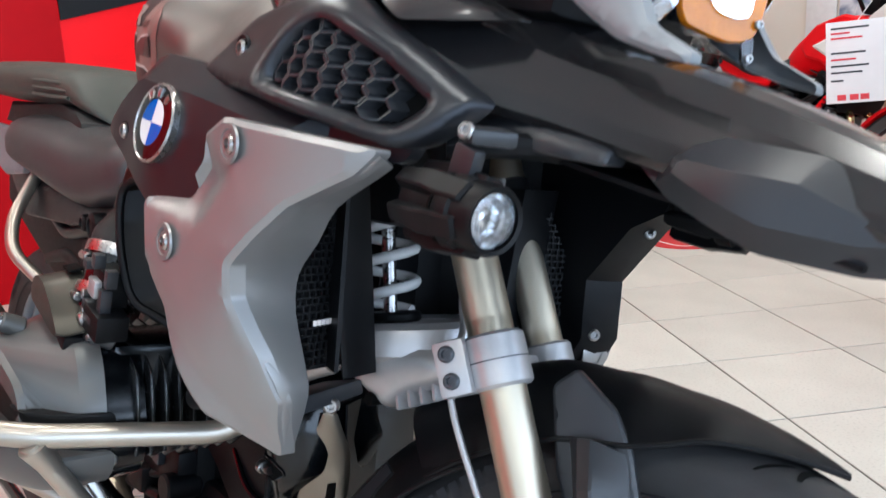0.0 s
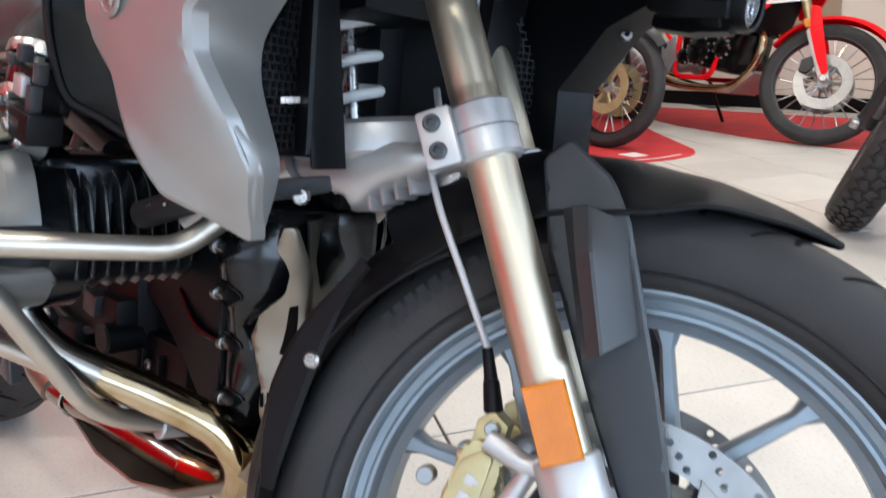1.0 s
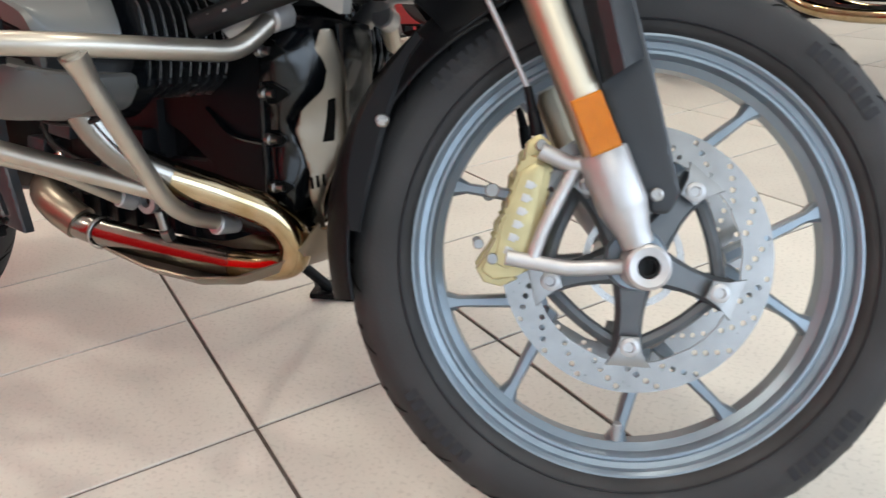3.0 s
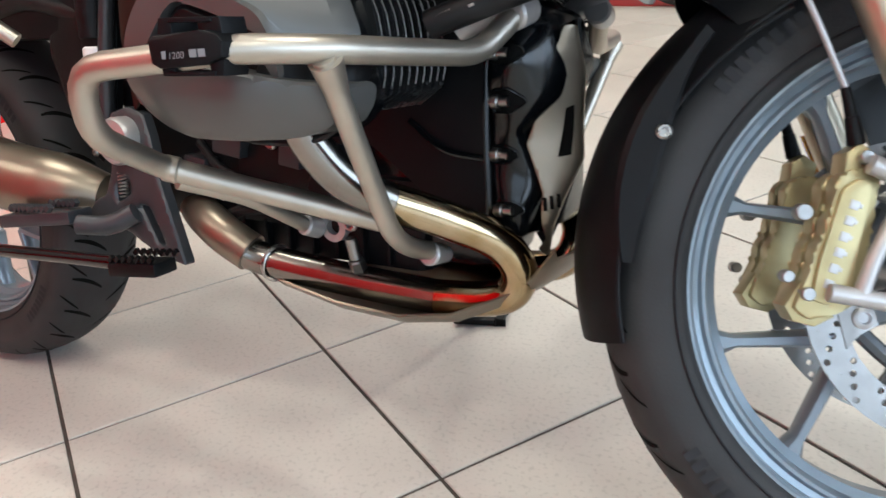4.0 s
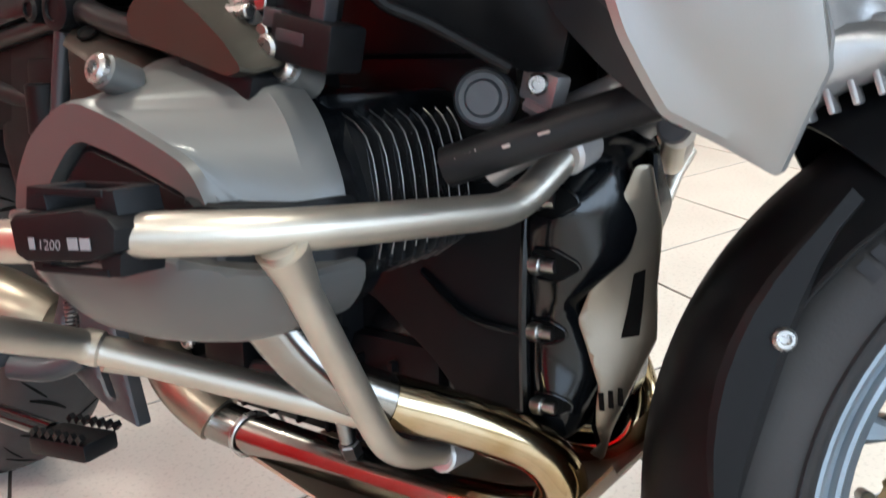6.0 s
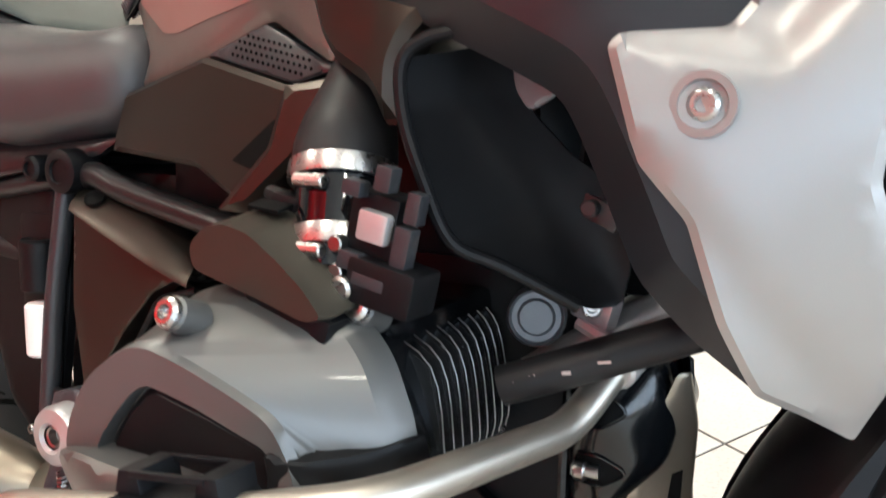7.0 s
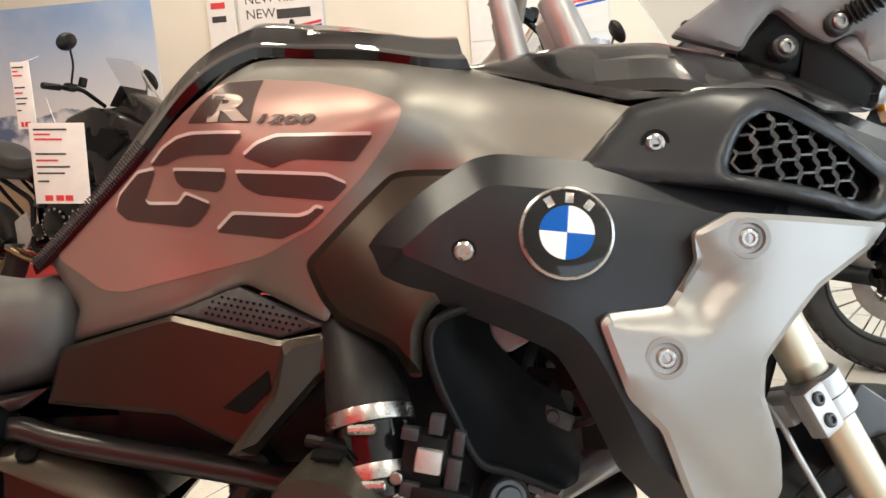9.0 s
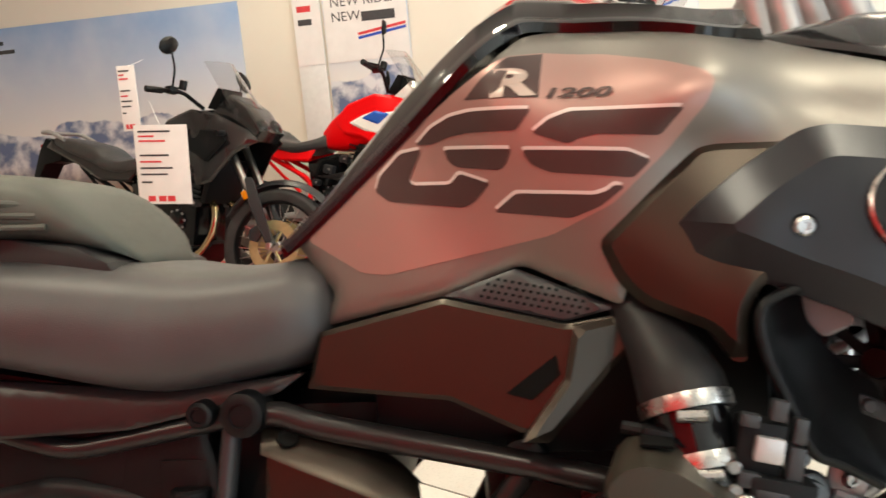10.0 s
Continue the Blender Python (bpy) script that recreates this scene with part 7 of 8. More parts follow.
part("brake_line", bm, ALU, bike)

# fog lamps on brackets
for sy in (-1, 1):
    fog = new("fog_lamp")
    fog.parent = bike
    tagged(fog, "black finned fog lamp with ribbed clear lens")
    c0 = Vector((1.492, sy * 0.178, 0.8545))
    ax = Vector((1.0, sy * 0.06, -0.08)).normalized()
    e1, e2, _ = basis(ax)
    bm = bmesh.new()
    lathe(bm, [(0.0205, 0.0), (0.0235, 0.0015), (0.0255, -0.003), (0.0262, -0.02), (0.0285, -0.022), (0.029, -0.036), (0.027, -0.04), (0.0255, -0.046), (0.022, -0.088), (0.0001, -0.09)], c0, ax, 40)
    part("lamp_body", bm, BLACKPL, fog, "black lamp housing", sharp=30)
    bm = bmesh.new()
    lathe(bm, [(0.0001, -0.0015), (0.013, -0.002), (0.0205, -0.004)], c0, ax, 32)
    part("lamp_lens", bm, LENS, fog, "ribbed clear lens")
    bm = bmesh.new()
    lathe(bm, [(0.003, -0.014), (0.006, -0.015), (0.0095, -0.011), (0.0115, -0.0155), (0.014, -0.0125), (0.0198, -0.0065)], c0, ax, 14)
    part("lamp_reflector", bm, REFL, fog, "faceted bright reflector", smooth=False)
    bm = bmesh.new()
    rx = Matrix((e1, e2, ax)).transposed()
    for k in range(17):
        h = -0.0188 + 0.00235 * k
        w = math.sqrt(max(0, 0.0202 ** 2 - h * h))
        box(bm, c0 - ax * 0.0035 + e1 * h, (0.0007, w * 2, 0.001), rx)
    part("lens_rib", bm, LENS, fog)
    for k in range(6):
        a = 2 * math.pi * k / 6 + 0.3
        u = e1 * math.cos(a) + e2 * math.sin(a)
        bm = bmesh.new()
        t = ax.cross(u)
        loops = []
        for h, r, w in ((-0.012, 0.0265, 0.0075), (-0.014, 0.0288, 0.0085), (-0.042, 0.0315, 0.0095), (-0.05, 0.0335, 0.009), (-0.088, 0.031, 0.0065), (-0.094, 0.028, 0.005)):
            p = c0 + ax * h
            loops.append([p + u * (r - 0.012) - t * w, p + u * (r - 0.0012) - t * w, p + u * r - t * w * 0.8, p + u * r + t * w * 0.8, p + u * (r - 0.0012) + t * w, p + u * (r - 0.012) + t * w])
        skin(bm, loops, caps=True)
        part("cooling_rib", bm, BLACKPL, fog, sharp=25)
    bm = bmesh.new()
    lathe(bm, [(0.0268, -0.0405), (0.0282, -0.0405), (0.0282, -0.0435), (0.0268, -0.0435)], c0, ax, 36, wrap=True)
    part("lamp_seam", bm, HOLE, fog)
    bm = bmesh.new()
    box(bm, c0 + Vector((-0.035, 0, 0.036)), (0.024, 0.012, 0.03), turn(0, 18, 0), 0.004)
    box(bm, c0 + Vector((-0.03, -sy * 0.014, 0.058)), (0.03, 0.036, 0.012), turn(0, 8, sy * 20), 0.004)
    part("lamp_bracket", bm, GREYPL, fog, "black lamp bracket")
    screw(c0 + Vector((-0.03, sy * 0.006, 0.06)), (0.5, sy, 0.2), fog, BRIGHT, 0.0065, 0.005)
for sy in (-1, 1):
    o = [(1.37, 0.936), (1.41, 0.934), (1.454, 0.926), (1.506, 0.911), (1.505, 0.898), (1.438, 0.906), (1.384, 0.913)]
    a = sheet(o, [(1.37, -0.105, 0.93), (1.454, -0.1, 0.915), (1.506, -0.085, 0.905), (1.41, -0.1, 0.934)], 0.02, 0.004, 0.005, 0.008, 0.005)
    if sy > 0:
        a.transform(Matrix.Diagonal((1, -1, 1, 1)))
    part("lamp_arm", a, GREYPL, bike, "dark grey lamp carrier arm")
# beam carrying the lamps
bm = bmesh.new()
pipe(bm, [(1.4, -0.15, 0.905), (1.44, -0.1, 0.91), (1.46, 0, 0.905), (1.44, 0.1, 0.91), (1.4, 0.15, 0.905)], 0.011, 0.04, 10)
part("lamp_beam", bm, BLACKPL, bike)

# air guides on the mudguard beside the fork
for sy in (-1, 1):
    a = sheet([(1.4, 0.68), (1.42, 0.7), (1.46, 0.672), (1.48, 0.64), (1.523, 0.515), (1.556, 0.409), (1.545, 0.386), (1.527, 0.385), (1.478, 0.479), (1.417, 0.609)], [(1.4, -0.1, 0.68), (1.48, -0.105, 0.64), (1.53, -0.093, 0.41), (1.45, -0.098, 0.55)], 0.008, 0.003, 0.006, 0.012, 0.006)
    # duct with a rounded back, a flat outer face and an open lower end
    b_ = bmesh.new()
    rings = []
    for k in range(7):
        q = k / 6
        le, ri, lf = Vector((1.424, 0.64)).lerp(Vector((1.462, 0.522)), q), Vector((1.476, 0.638)).lerp(Vector((1.503, 0.551)), q), min(1.0, 0.45 + 1.6 * q)
        ridge = le.lerp(ri, 0.42) + Vector((0, 0.006 - 0.008 * q))
        prof = [(le, 0.098), (le.lerp(ridge, 0.12), 0.098 + 0.018 * lf), (le.lerp(ridge, 0.45), 0.098 + 0.034 * lf), (ridge, 0.098 + 0.043 * lf), (ridge.lerp(ri, 0.1), 0.098 + 0.042 * lf), (ridge.lerp(ri, 0.93), 0.098 + 0.014 * lf), (ri, 0.098 + 0.01 * lf), (ri, 0.096)]
        rings.append([Vector((p.x, -y, p.y)) for p, y in prof])
    skin(b_, rings, caps=False)
    b_.faces.new([b_.verts.new(p) for p in rings[0]])
    inset = [[p.lerp(sum(rings[-1], Vector()) / 8, 0.1) + Vector((-0.012, 0.004, 0.03)) * w for p in rings[-1]] for w in (0, 1)]
    skin(b_, [rings[-1], inset[0], inset[1]], caps=False)
    b_.faces.new([b_.verts.new(p) for p in inset[1]])
    bmesh.ops.remove_doubles(b_, verts=b_.verts, dist=1e-5)
    for nm, g, mt, lb in (("guard_stay", a, GREYPL, "dark grey mudguard stay"), ("air_scoop", b_, GREYPL, "satin grey air scoop")):
        if sy > 0:
            g.transform(Matrix.Diagonal((1, -1, 1, 1)))
        part(nm, on_wheel(g), mt, fender, lb, sharp=20)
    bm = bmesh.new()
    bolt(bm, (1.529, sy * 0.0975, 0.406), (0, sy, 0), 0.0075, 0.004, 14)
    part("stay_screw", on_wheel(bm), BRIGHT, fender)
    bm = bmesh.new()
    bolt(bm, (1.222, sy * 0.0845, 0.47), (0, sy, 0), 0.008, 0.006, 14)
    part("guard_screw", on_wheel(bm), BRIGHT, fender)
# ---- showroom shell ----
X0, X1, Y0, Y1, HC = -6.0, 6.0, -5.0, 5.6, 3.1


def slab(name, c, s, material, label="", kind="structure"):
    bm = bmesh.new()
    box(bm, c, s)
    ob = part(name, bm, material, None, label, smooth=False)
    return tagged(ob, "", "", "", kind)


slab("wall_north", ((X0 + X1) / 2, Y1 + 0.1, HC / 2), (X1 - X0 + 0.4, 0.2, HC), WALLM, "warm white plastered wall")
# south wall: one wide shop window towards its east end
slab("wall_south", (-2.1, Y0 - 0.1, HC / 2), (7.8, 0.2, HC), WALLM, "warm white plastered wall")
slab("wall_south_sill", (3.7, Y0 - 0.1, 0.2), (3.8, 0.2, 0.4), WALLM, "low white wall under the shop window")
slab("wall_south_lintel", (3.7, Y0 - 0.1, 2.85), (3.8, 0.2, 0.5), WALLM, "white lintel over the shop window")
slab("wall_south_pier", (5.9, Y0 - 0.1, HC / 2), (0.6, 0.2, HC), WALLM, "white pier beside the shop window")
bm = bmesh.new()
box(bm, (3.7, Y0 - 0.1, 1.5), (3.8, 0.012, 2.2))
pane = tagged(part("window_4", bm, LENS, None, "clear shop window pane", smooth=False), kind="structure")
pane.visible_shadow = False
slab("wall_west", (X0 - 0.1, (Y0 + Y1) / 2, HC / 2), (0.2, Y1 - Y0, HC), WALLM, "warm white plastered wall")
# east wall: shop windows between low sill and lintel
slab("wall_east", (X1 + 0.1, (Y0 + Y1) / 2, 0.2), (0.2, Y1 - Y0, 0.4), WALLM, "low white wall under the shop windows")
slab("wall_east_lintel", (X1 + 0.1, (Y0 + Y1) / 2, 2.85), (0.2, Y1 - Y0, 0.5), WALLM, "white lintel over the shop windows")
for k in range(4):
    slab("wall_east_pier", (X1 + 0.1, Y0 + 0.3 + k * 3.33, 1.5), (0.2, 0.5, 2.2), WALLM, "white pier between shop windows")
slab("ceiling", ((X0 + X1) / 2, (Y0 + Y1) / 2, HC + 0.05), (X1 - X0 + 0.4, Y1 - Y0 + 0.4, 0.1), CEILM, "white suspended ceiling")
slab("baseboard", ((X0 + X1) / 2, Y1 - 0.01, 0.05), (X1 - X0, 0.02, 0.1), BLACKPL, "dark skirting board")
for k in range(3):
    ya = Y0 + 0.55 + k * 3.33
    bm = bmesh.new()
    box(bm, (X1 + 0.1, ya + 1.415, 1.5), (0.012, 2.83, 2.2))
    pane = tagged(part("window_%d" % (k + 1), bm, LENS, None, "clear shop window pane", smooth=False), kind="structure")
    pane.visible_shadow = False

# ceiling downlights
fit_o = bmesh.new()
lathe(fit_o, [(0.15, 0.0), (0.2, 0.0), (0.205, 0.012), (0.17, 0.02), (0.15, 0.012)], (0, 0, 0), (0, 0, -1), 32)
DL = part("trim_ring", fit_o, WHITE)
first = thing("ceiling_light", pose(0, 0, HC), "round white recessed ceiling downlight", "light", "ceiling downlights")
DL.parent = first
spots = [(1.9, 0.2), (-0.2, 0.2), (0.8, -1.8), (2.8, -1.8), (-1.4, -1.6), (0.4, 2.4), (-1.8, 2.6), (2.4, 2.6), (-1.0, 4.4), (1.2, 4.4)]
for k, (x, y) in enumerate(spots):
    if k == 0:
        first.matrix_world = pose(x, y, HC)
    else:
        copy_thing(first, pose(x, y, HC))
    la = bpy.data.lights.new("downlight", "AREA")
    la.shape, la.size, la.energy, la.color = "DISK", 0.3, 30 if y < 2 else 24, (1.0, 0.89, 0.7)
    new("downlight", la).matrix_world = pose(x, y, HC - 0.02)
# daylight at the shop windows
la = bpy.data.lights.new("window_light", "AREA")
la.shape, la.size, la.size_y, la.energy, la.color = "RECTANGLE", 9.0, 2.1, 305, (0.78, 0.89, 1.0)
new("window_light", la).matrix_world = look((X1 - 0.03, 0.2, 1.5), (0, 0.2, 1.3))

la = bpy.data.lights.new("window_light", "AREA")
la.shape, la.size, la.size_y, la.energy, la.color = "RECTANGLE", 3.6, 2.0, 42, (0.78, 0.89, 1.0)
new("window_light", la).matrix_world = look((3.6, Y0 + 0.03, 1.5), (3.6, 0, 1.3))

# ---- floor of separate tiles ----
TILE = mat("cream_floor_tile", (0.6, 0.57, 0.52), 0.34, 0.0, 0.06, 5, 0.12, 60, rvary=0.3)
nt = TILE.node_tree
bs = nt.nodes["Principled BSDF"]
old = bs.inputs["Base Color"].links[0].from_socket
oi = nt.nodes.new("ShaderNodeObjectInfo")
mrr = nt.nodes.new("ShaderNodeMapRange")
mrr.inputs["To Min"].default_value, mrr.inputs["To Max"].default_value = 0.94, 1.05
nt.links.new(oi.outputs["Random"], mrr.inputs["Value"])
tc = nt.nodes.new("ShaderNodeTexCoord")
sp = nt.nodes.new("ShaderNodeTexNoise")
sp.inputs["Scale"].default_value, sp.inputs["Detail"].default_value = 130, 3
geo = nt.nodes.new("ShaderNodeNewGeometry")
nt.links.new(geo.outputs["Position"], sp.inputs["Vector"])
rp = nt.nodes.new("ShaderNodeMapRange")
rp.inputs["From Min"].default_value, rp.inputs["From Max"].default_value = 0.34, 0.46
rp.inputs["To Min"].default_value, rp.inputs["To Max"].default_value = 0.86, 1.0
nt.links.new(sp.outputs["Fac"], rp.inputs["Value"])
m1 = nt.nodes.new("ShaderNodeMath")
m1.operation = "MULTIPLY"
nt.links.new(mrr.outputs["Result"], m1.inputs[0])
nt.links.new(rp.outputs["Result"], m1.inputs[1])
mx = nt.nodes.new("ShaderNodeMix")
mx.data_type, mx.blend_type = "RGBA", "MULTIPLY"
mx.inputs["Factor"].default_value = 1.0
nt.links.new(old, mx.inputs["A"])
nt.links.new(m1.outputs["Value"], mx.inputs["B"])
nt.links.new(mx.outputs["Result"], bs.inputs["Base Color"])
GROUT = mat("dark_grout", (0.075, 0.064, 0.054), 0.85, 0.0, 0.25, 40, 0.4, 300)
floor = slab("floor", ((X0 + X1) / 2, (Y0 + Y1) / 2, -0.053), (X1 - X0, Y1 - Y0, 0.1), GROUT, "cream tiled showroom floor with dark grout")
SIDE, JOINT = 0.4525, 0.0065
ANG = radians(59.2)
E1, E2 = Vector((math.cos(ANG), math.sin(ANG), 0)), Vector((-math.sin(ANG), math.cos(ANG), 0))
ORIG = Vector((0.554, 0.2065, 0))
bm = bmesh.new()
h = (SIDE - JOINT) / 2
lo = [E1 * (a * h) + E2 * (b * h) for a, b in ((-1, -1), (1, -1), (1, 1), (-1, 1))]
hi = [v * ((h - 0.0012) / h) for v in lo]
skin(bm, [[v - Vector((0, 0, 0.009)) for v in lo], [v - Vector((0, 0, 0.0012)) for v in lo], hi])
bm.faces.new([bm.verts.new(v) for v in hi])
bmesh.ops.remove_doubles(bm, verts=bm.verts, dist=1e-5)
TM = bpy.data.meshes.new("floor_tile")
bm.to_mesh(TM)
bm.free()
TM.materials.append(TILE)
near, far = [], []
for i in range(-24, 25):
    for j in range(-24, 25):
        c = ORIG + E1 * ((i + 0.5) * SIDE) + E2 * ((j + 0.5) * SIDE)
        if X0 - 0.1 < c.x < X1 + 0.1 and Y0 - 0.1 < c.y < Y1 + 0.1:
            (near if -2.3 < c.x < 3.2 and -1.5 < c.y < 5.0 else far).append(c)
for c in near:
    o = new("tile", TM)
    o.location = c
    o.parent = floor
bm = bmesh.new()
for c in far:
    bm.faces.new([bm.verts.new(v + c) for v in hi])
rest = part("outer_tiles", bm, TILE, floor, "further cream floor tiles", smooth=False)
tagged(rest, kind="stuff")

# ---- display around the motorcycle ----


def print_mountain(name):
    """A printed poster: pale sky over blue snowy ridges."""
    m = bpy.data.materials.new(name)
    m.use_nodes = True
    nt = m.node_tree
    b = nt.nodes["Principled BSDF"]
    b.inputs["Roughness"].default_value = 0.45
    tc = nt.nodes.new("ShaderNodeTexCoord")
    sep = nt.nodes.new("ShaderNodeSeparateXYZ")
    nt.links.new(tc.outputs["Object"], sep.inputs[0])
    # ridge height along the poster, compared with the height on it
    n = nt.nodes.new("ShaderNodeTexNoise")
    n.noise_dimensions = "1D"
    n.inputs["Scale"].default_value, n.inputs["Detail"].default_value = 1.7, 7
    nt.links.new(sep.outputs["X"], n.inputs["W"])
    ad = nt.nodes.new("ShaderNodeMath")
    ad.operation = "MULTIPLY_ADD"
    ad.inputs[1].default_value = -0.35
    nt.links.new(n.outputs["Fac"], ad.inputs[0])
    nt.links.new(sep.outputs["Z"], ad.inputs[2])
    n2 = nt.nodes.new("ShaderNodeTexNoise")
    n2.inputs["Scale"].default_value, n2.inputs["Detail"].default_value = 5, 8
    nt.links.new(tc.outputs["Object"], n2.inputs["Vector"])
    snow = nt.nodes.new("ShaderNodeValToRGB")
    snow.color_ramp.elements[0].position, snow.color_ramp.elements[1].position = 0.44, 0.58
    snow.color_ramp.elements[0].color, snow.color_ramp.elements[1].color = (0.13, 0.18, 0.32, 1), (0.72, 0.74, 0.78, 1)
    nt.links.new(n2.outputs["Fac"], snow.inputs["Fac"])
    sky = nt.nodes.new("ShaderNodeValToRGB")
    sky.color_ramp.elements[0].color, sky.color_ramp.elements[1].color = (0.78, 0.77, 0.76, 1), (0.2, 0.34, 0.6, 1)
    rng = nt.nodes.new("ShaderNodeMapRange")
    rng.inputs["From Min"].default_value, rng.inputs["From Max"].default_value = 0.0, 1.62
    nt.links.new(sep.outputs["Z"], rng.inputs["Value"])
    sky.color_ramp.elements[0].position, sky.color_ramp.elements[1].position = 0.45, 1.0
    cl = nt.nodes.new("ShaderNodeMapRange")
    cl.inputs["From Min"].default_value, cl.inputs["From Max"].default_value = 0.45, 0.75
    cl.inputs["To Max"].default_value = 0.4
    n3 = nt.nodes.new("ShaderNodeTexNoise")
    n3.inputs["Scale"].default_value, n3.inputs["Detail"].default_value = 1.5, 5
    nt.links.new(tc.outputs["Object"], n3.inputs["Vector"])
    nt.links.new(n3.outputs["Fac"], cl.inputs["Value"])
    nt.links.new(rng.outputs["Result"], sky.inputs["Fac"])
    cm = nt.nodes.new("ShaderNodeMix")
    cm.data_type = "RGBA"
    nt.links.new(cl.outputs["Result"], cm.inputs["Factor"])
    nt.links.new(sky.outputs["Color"], cm.inputs["A"])
    cm.inputs["B"].default_value = (0.82, 0.82, 0.82, 1)
    mr = nt.nodes.new("ShaderNodeMapRange")
    mr.inputs["From Min"].default_value, mr.inputs["From Max"].default_value = 0.6, 0.612
    nt.links.new(ad.outputs["Value"], mr.inputs["Value"])
    fin = nt.nodes.new("ShaderNodeMix")
    fin.data_type = "RGBA"
    nt.links.new(mr.outputs["Result"], fin.inputs["Factor"])
    low = nt.nodes.new("ShaderNodeMapRange")
    low.inputs["From Min"].default_value, low.inputs["From Max"].default_value = 0.2, 0.5
    nt.links.new(sep.outputs["Z"], low.inputs["Value"])
    ground = nt.nodes.new("ShaderNodeMix")
    ground.data_type = "RGBA"
    ground.inputs["A"].default_value = (0.4, 0.32, 0.22, 1)
    nt.links.new(low.outputs["Result"], ground.inputs["Factor"])
    nt.links.new(snow.outputs["Color"], ground.inputs["B"])
    nt.links.new(ground.outputs["Result"], fin.inputs["A"])
    nt.links.new(cm.outputs["Result"], fin.inputs["B"])
    nt.links.new(fin.outputs["Result"], b.inputs["Base Color"])
    return m


SKYP = print_mountain("mountain_print")


def flat_text(name, body, size, origin, ax, az, material, parent):
    cu = bpy.data.curves.new("lettering", "FONT")
    cu.body, cu.size = body, size
    ob = bpy.data.objects.new("lettering", cu)
    scene.collection.objects.link(ob)
    bpy.context.view_layer.update()
    me = bpy.data.meshes.new_from_object(ob.evaluated_get(bpy.context.evaluated_depsgraph_get()))
    bpy.data.objects.remove(ob)
    for v in me.vertices:
        v.co = Vector(origin) + Vector(ax) * v.co.x + Vector(az) * v.co.y
    me.materials.clear()
    me.materials.append(material)
    o = new(name, me)
    o.parent = parent
    return o


def poster(m, w, h, material, label):
    ob = thing("poster", m, label, "poster")
    bm = bmesh.new()
    box(bm, (0, 0.006, h / 2), (w, 0.012, h), None, 0.002)
    part("print_board", bm, material, ob)
    return ob


PW = 3.4
pm = poster(pose(-1.63 - PW / 2, Y1 - 0.02, 0.35), PW, 1.62, SKYP, "large wall poster of snowy blue mountains")
bm = bmesh.new()
for k, (x, z, w) in enumerate(((-0.06, 1.5, 0.14), (0.0, 1.43, 0.2))):
    box(bm, (-PW / 2 + 1.35 + x, -0.003, z), (w, 0.004, 0.03), turn(0, 0, 0))
part("poster_bar", bm, INKBLACK, pm)
for k, (x, w) in enumerate(((-1.08, 0.22), (-0.62, 0.66), (0.95, 0.3), (1.5, 0.66))):
    ban = poster(pose(x, Y1 - 0.02, 0.55), w, 1.75, SKYP if w > 0.5 else WHITE, "tall white sales banner with red and black print")
    bm = bmesh.new()
    box(bm, (0, -0.003, 1.3), (w * 0.98, 0.004, 0.85))
    part("banner_field", bm, PAPER, ban)
    if w > 0.5:
        for i, body in enumerate(("NEW", "NEW RIDE.", "NEW")):
            flat_text("banner_word", body, 0.1, (-w / 2 + 0.06, -0.0065, 1.4 - 0.11 * i), (1, 0, 0), (0, 0, 1), INKBLACK, ban)
        bm = bmesh.new()
        box(bm, (0.1, -0.0065, 1.2), (0.26, 0.003, 0.07))
        part("banner_bar", bm, INKBLACK, ban)
        bm = bmesh.new()
        box(bm, (0.12, -0.0065, 1.1), (0.38, 0.003, 0.02), turn(0, -8, 0))
        part("banner_stripe", bm, INKRED, ban)
        bm = bmesh.new()
        box(bm, (0.12, -0.0065, 1.07), (0.38, 0.003, 0.02), turn(0, -8, 0))
        part("banner_stripe", bm, BLUEP, ban)
    else:
        for i in range(4):
            bm = bmesh.new()
            box(bm, (-0.02, -0.0065, 1.5 - 0.1 * i), (w * 0.5, 0.003, 0.045))
            part("banner_bar", bm, INKRED if i % 2 == 0 else INKBLACK, ban)
slab("trim", (1.6, Y1 - 0.04, 2.42), (3.4, 0.06, 0.22), REDP, "red painted fascia strip on the wall")
# red display partition behind and beside the motorcycle
pw = thing("display_wall", pose(-2.3, 0.6, 0), "glossy red display wall with black diagonal panel", "display wall")
bm = bmesh.new()
box(bm, (0, 0, 1.15), (0.08, 1.6, 2.3), None, 0.006)
part("red_board", bm, REDP, pw, "glossy red board")
bm = bmesh.new()
box(bm, (0.044, -0.32, 1.15), (0.012, 0.95, 2.28), None, 0.002)
part("dark_board", bm, REDDARK, pw, "dark red board")
bm = bmesh.new()
prism(bm, [(0.16, 1.27), (0.79, 1.41), (0.79, 2.28), (0.16, 2.28)], 0, 0.01, 0, lambda x, y, z: Vector((0.042 + y, x, z)))
part("black_panel", bm, BLACKPL, pw, "black diagonal panel")
sw = thing("display_wall", pose(-1.3, -2.3, 0), "tall glossy red display wall", "display wall")
for k in range(4):
    bm = bmesh.new()
    box(bm, (-1.425 + 0.95 * k, 0, 1.4), (0.944, 0.08, 2.68), None, 0.004)
    part("red_board", bm, REDP, sw, "glossy red board")
bm = bmesh.new()
box(bm, (0, 0, 0.03), (3.8, 0.06, 0.06))
part("plinth", bm, BLACKPL, sw)
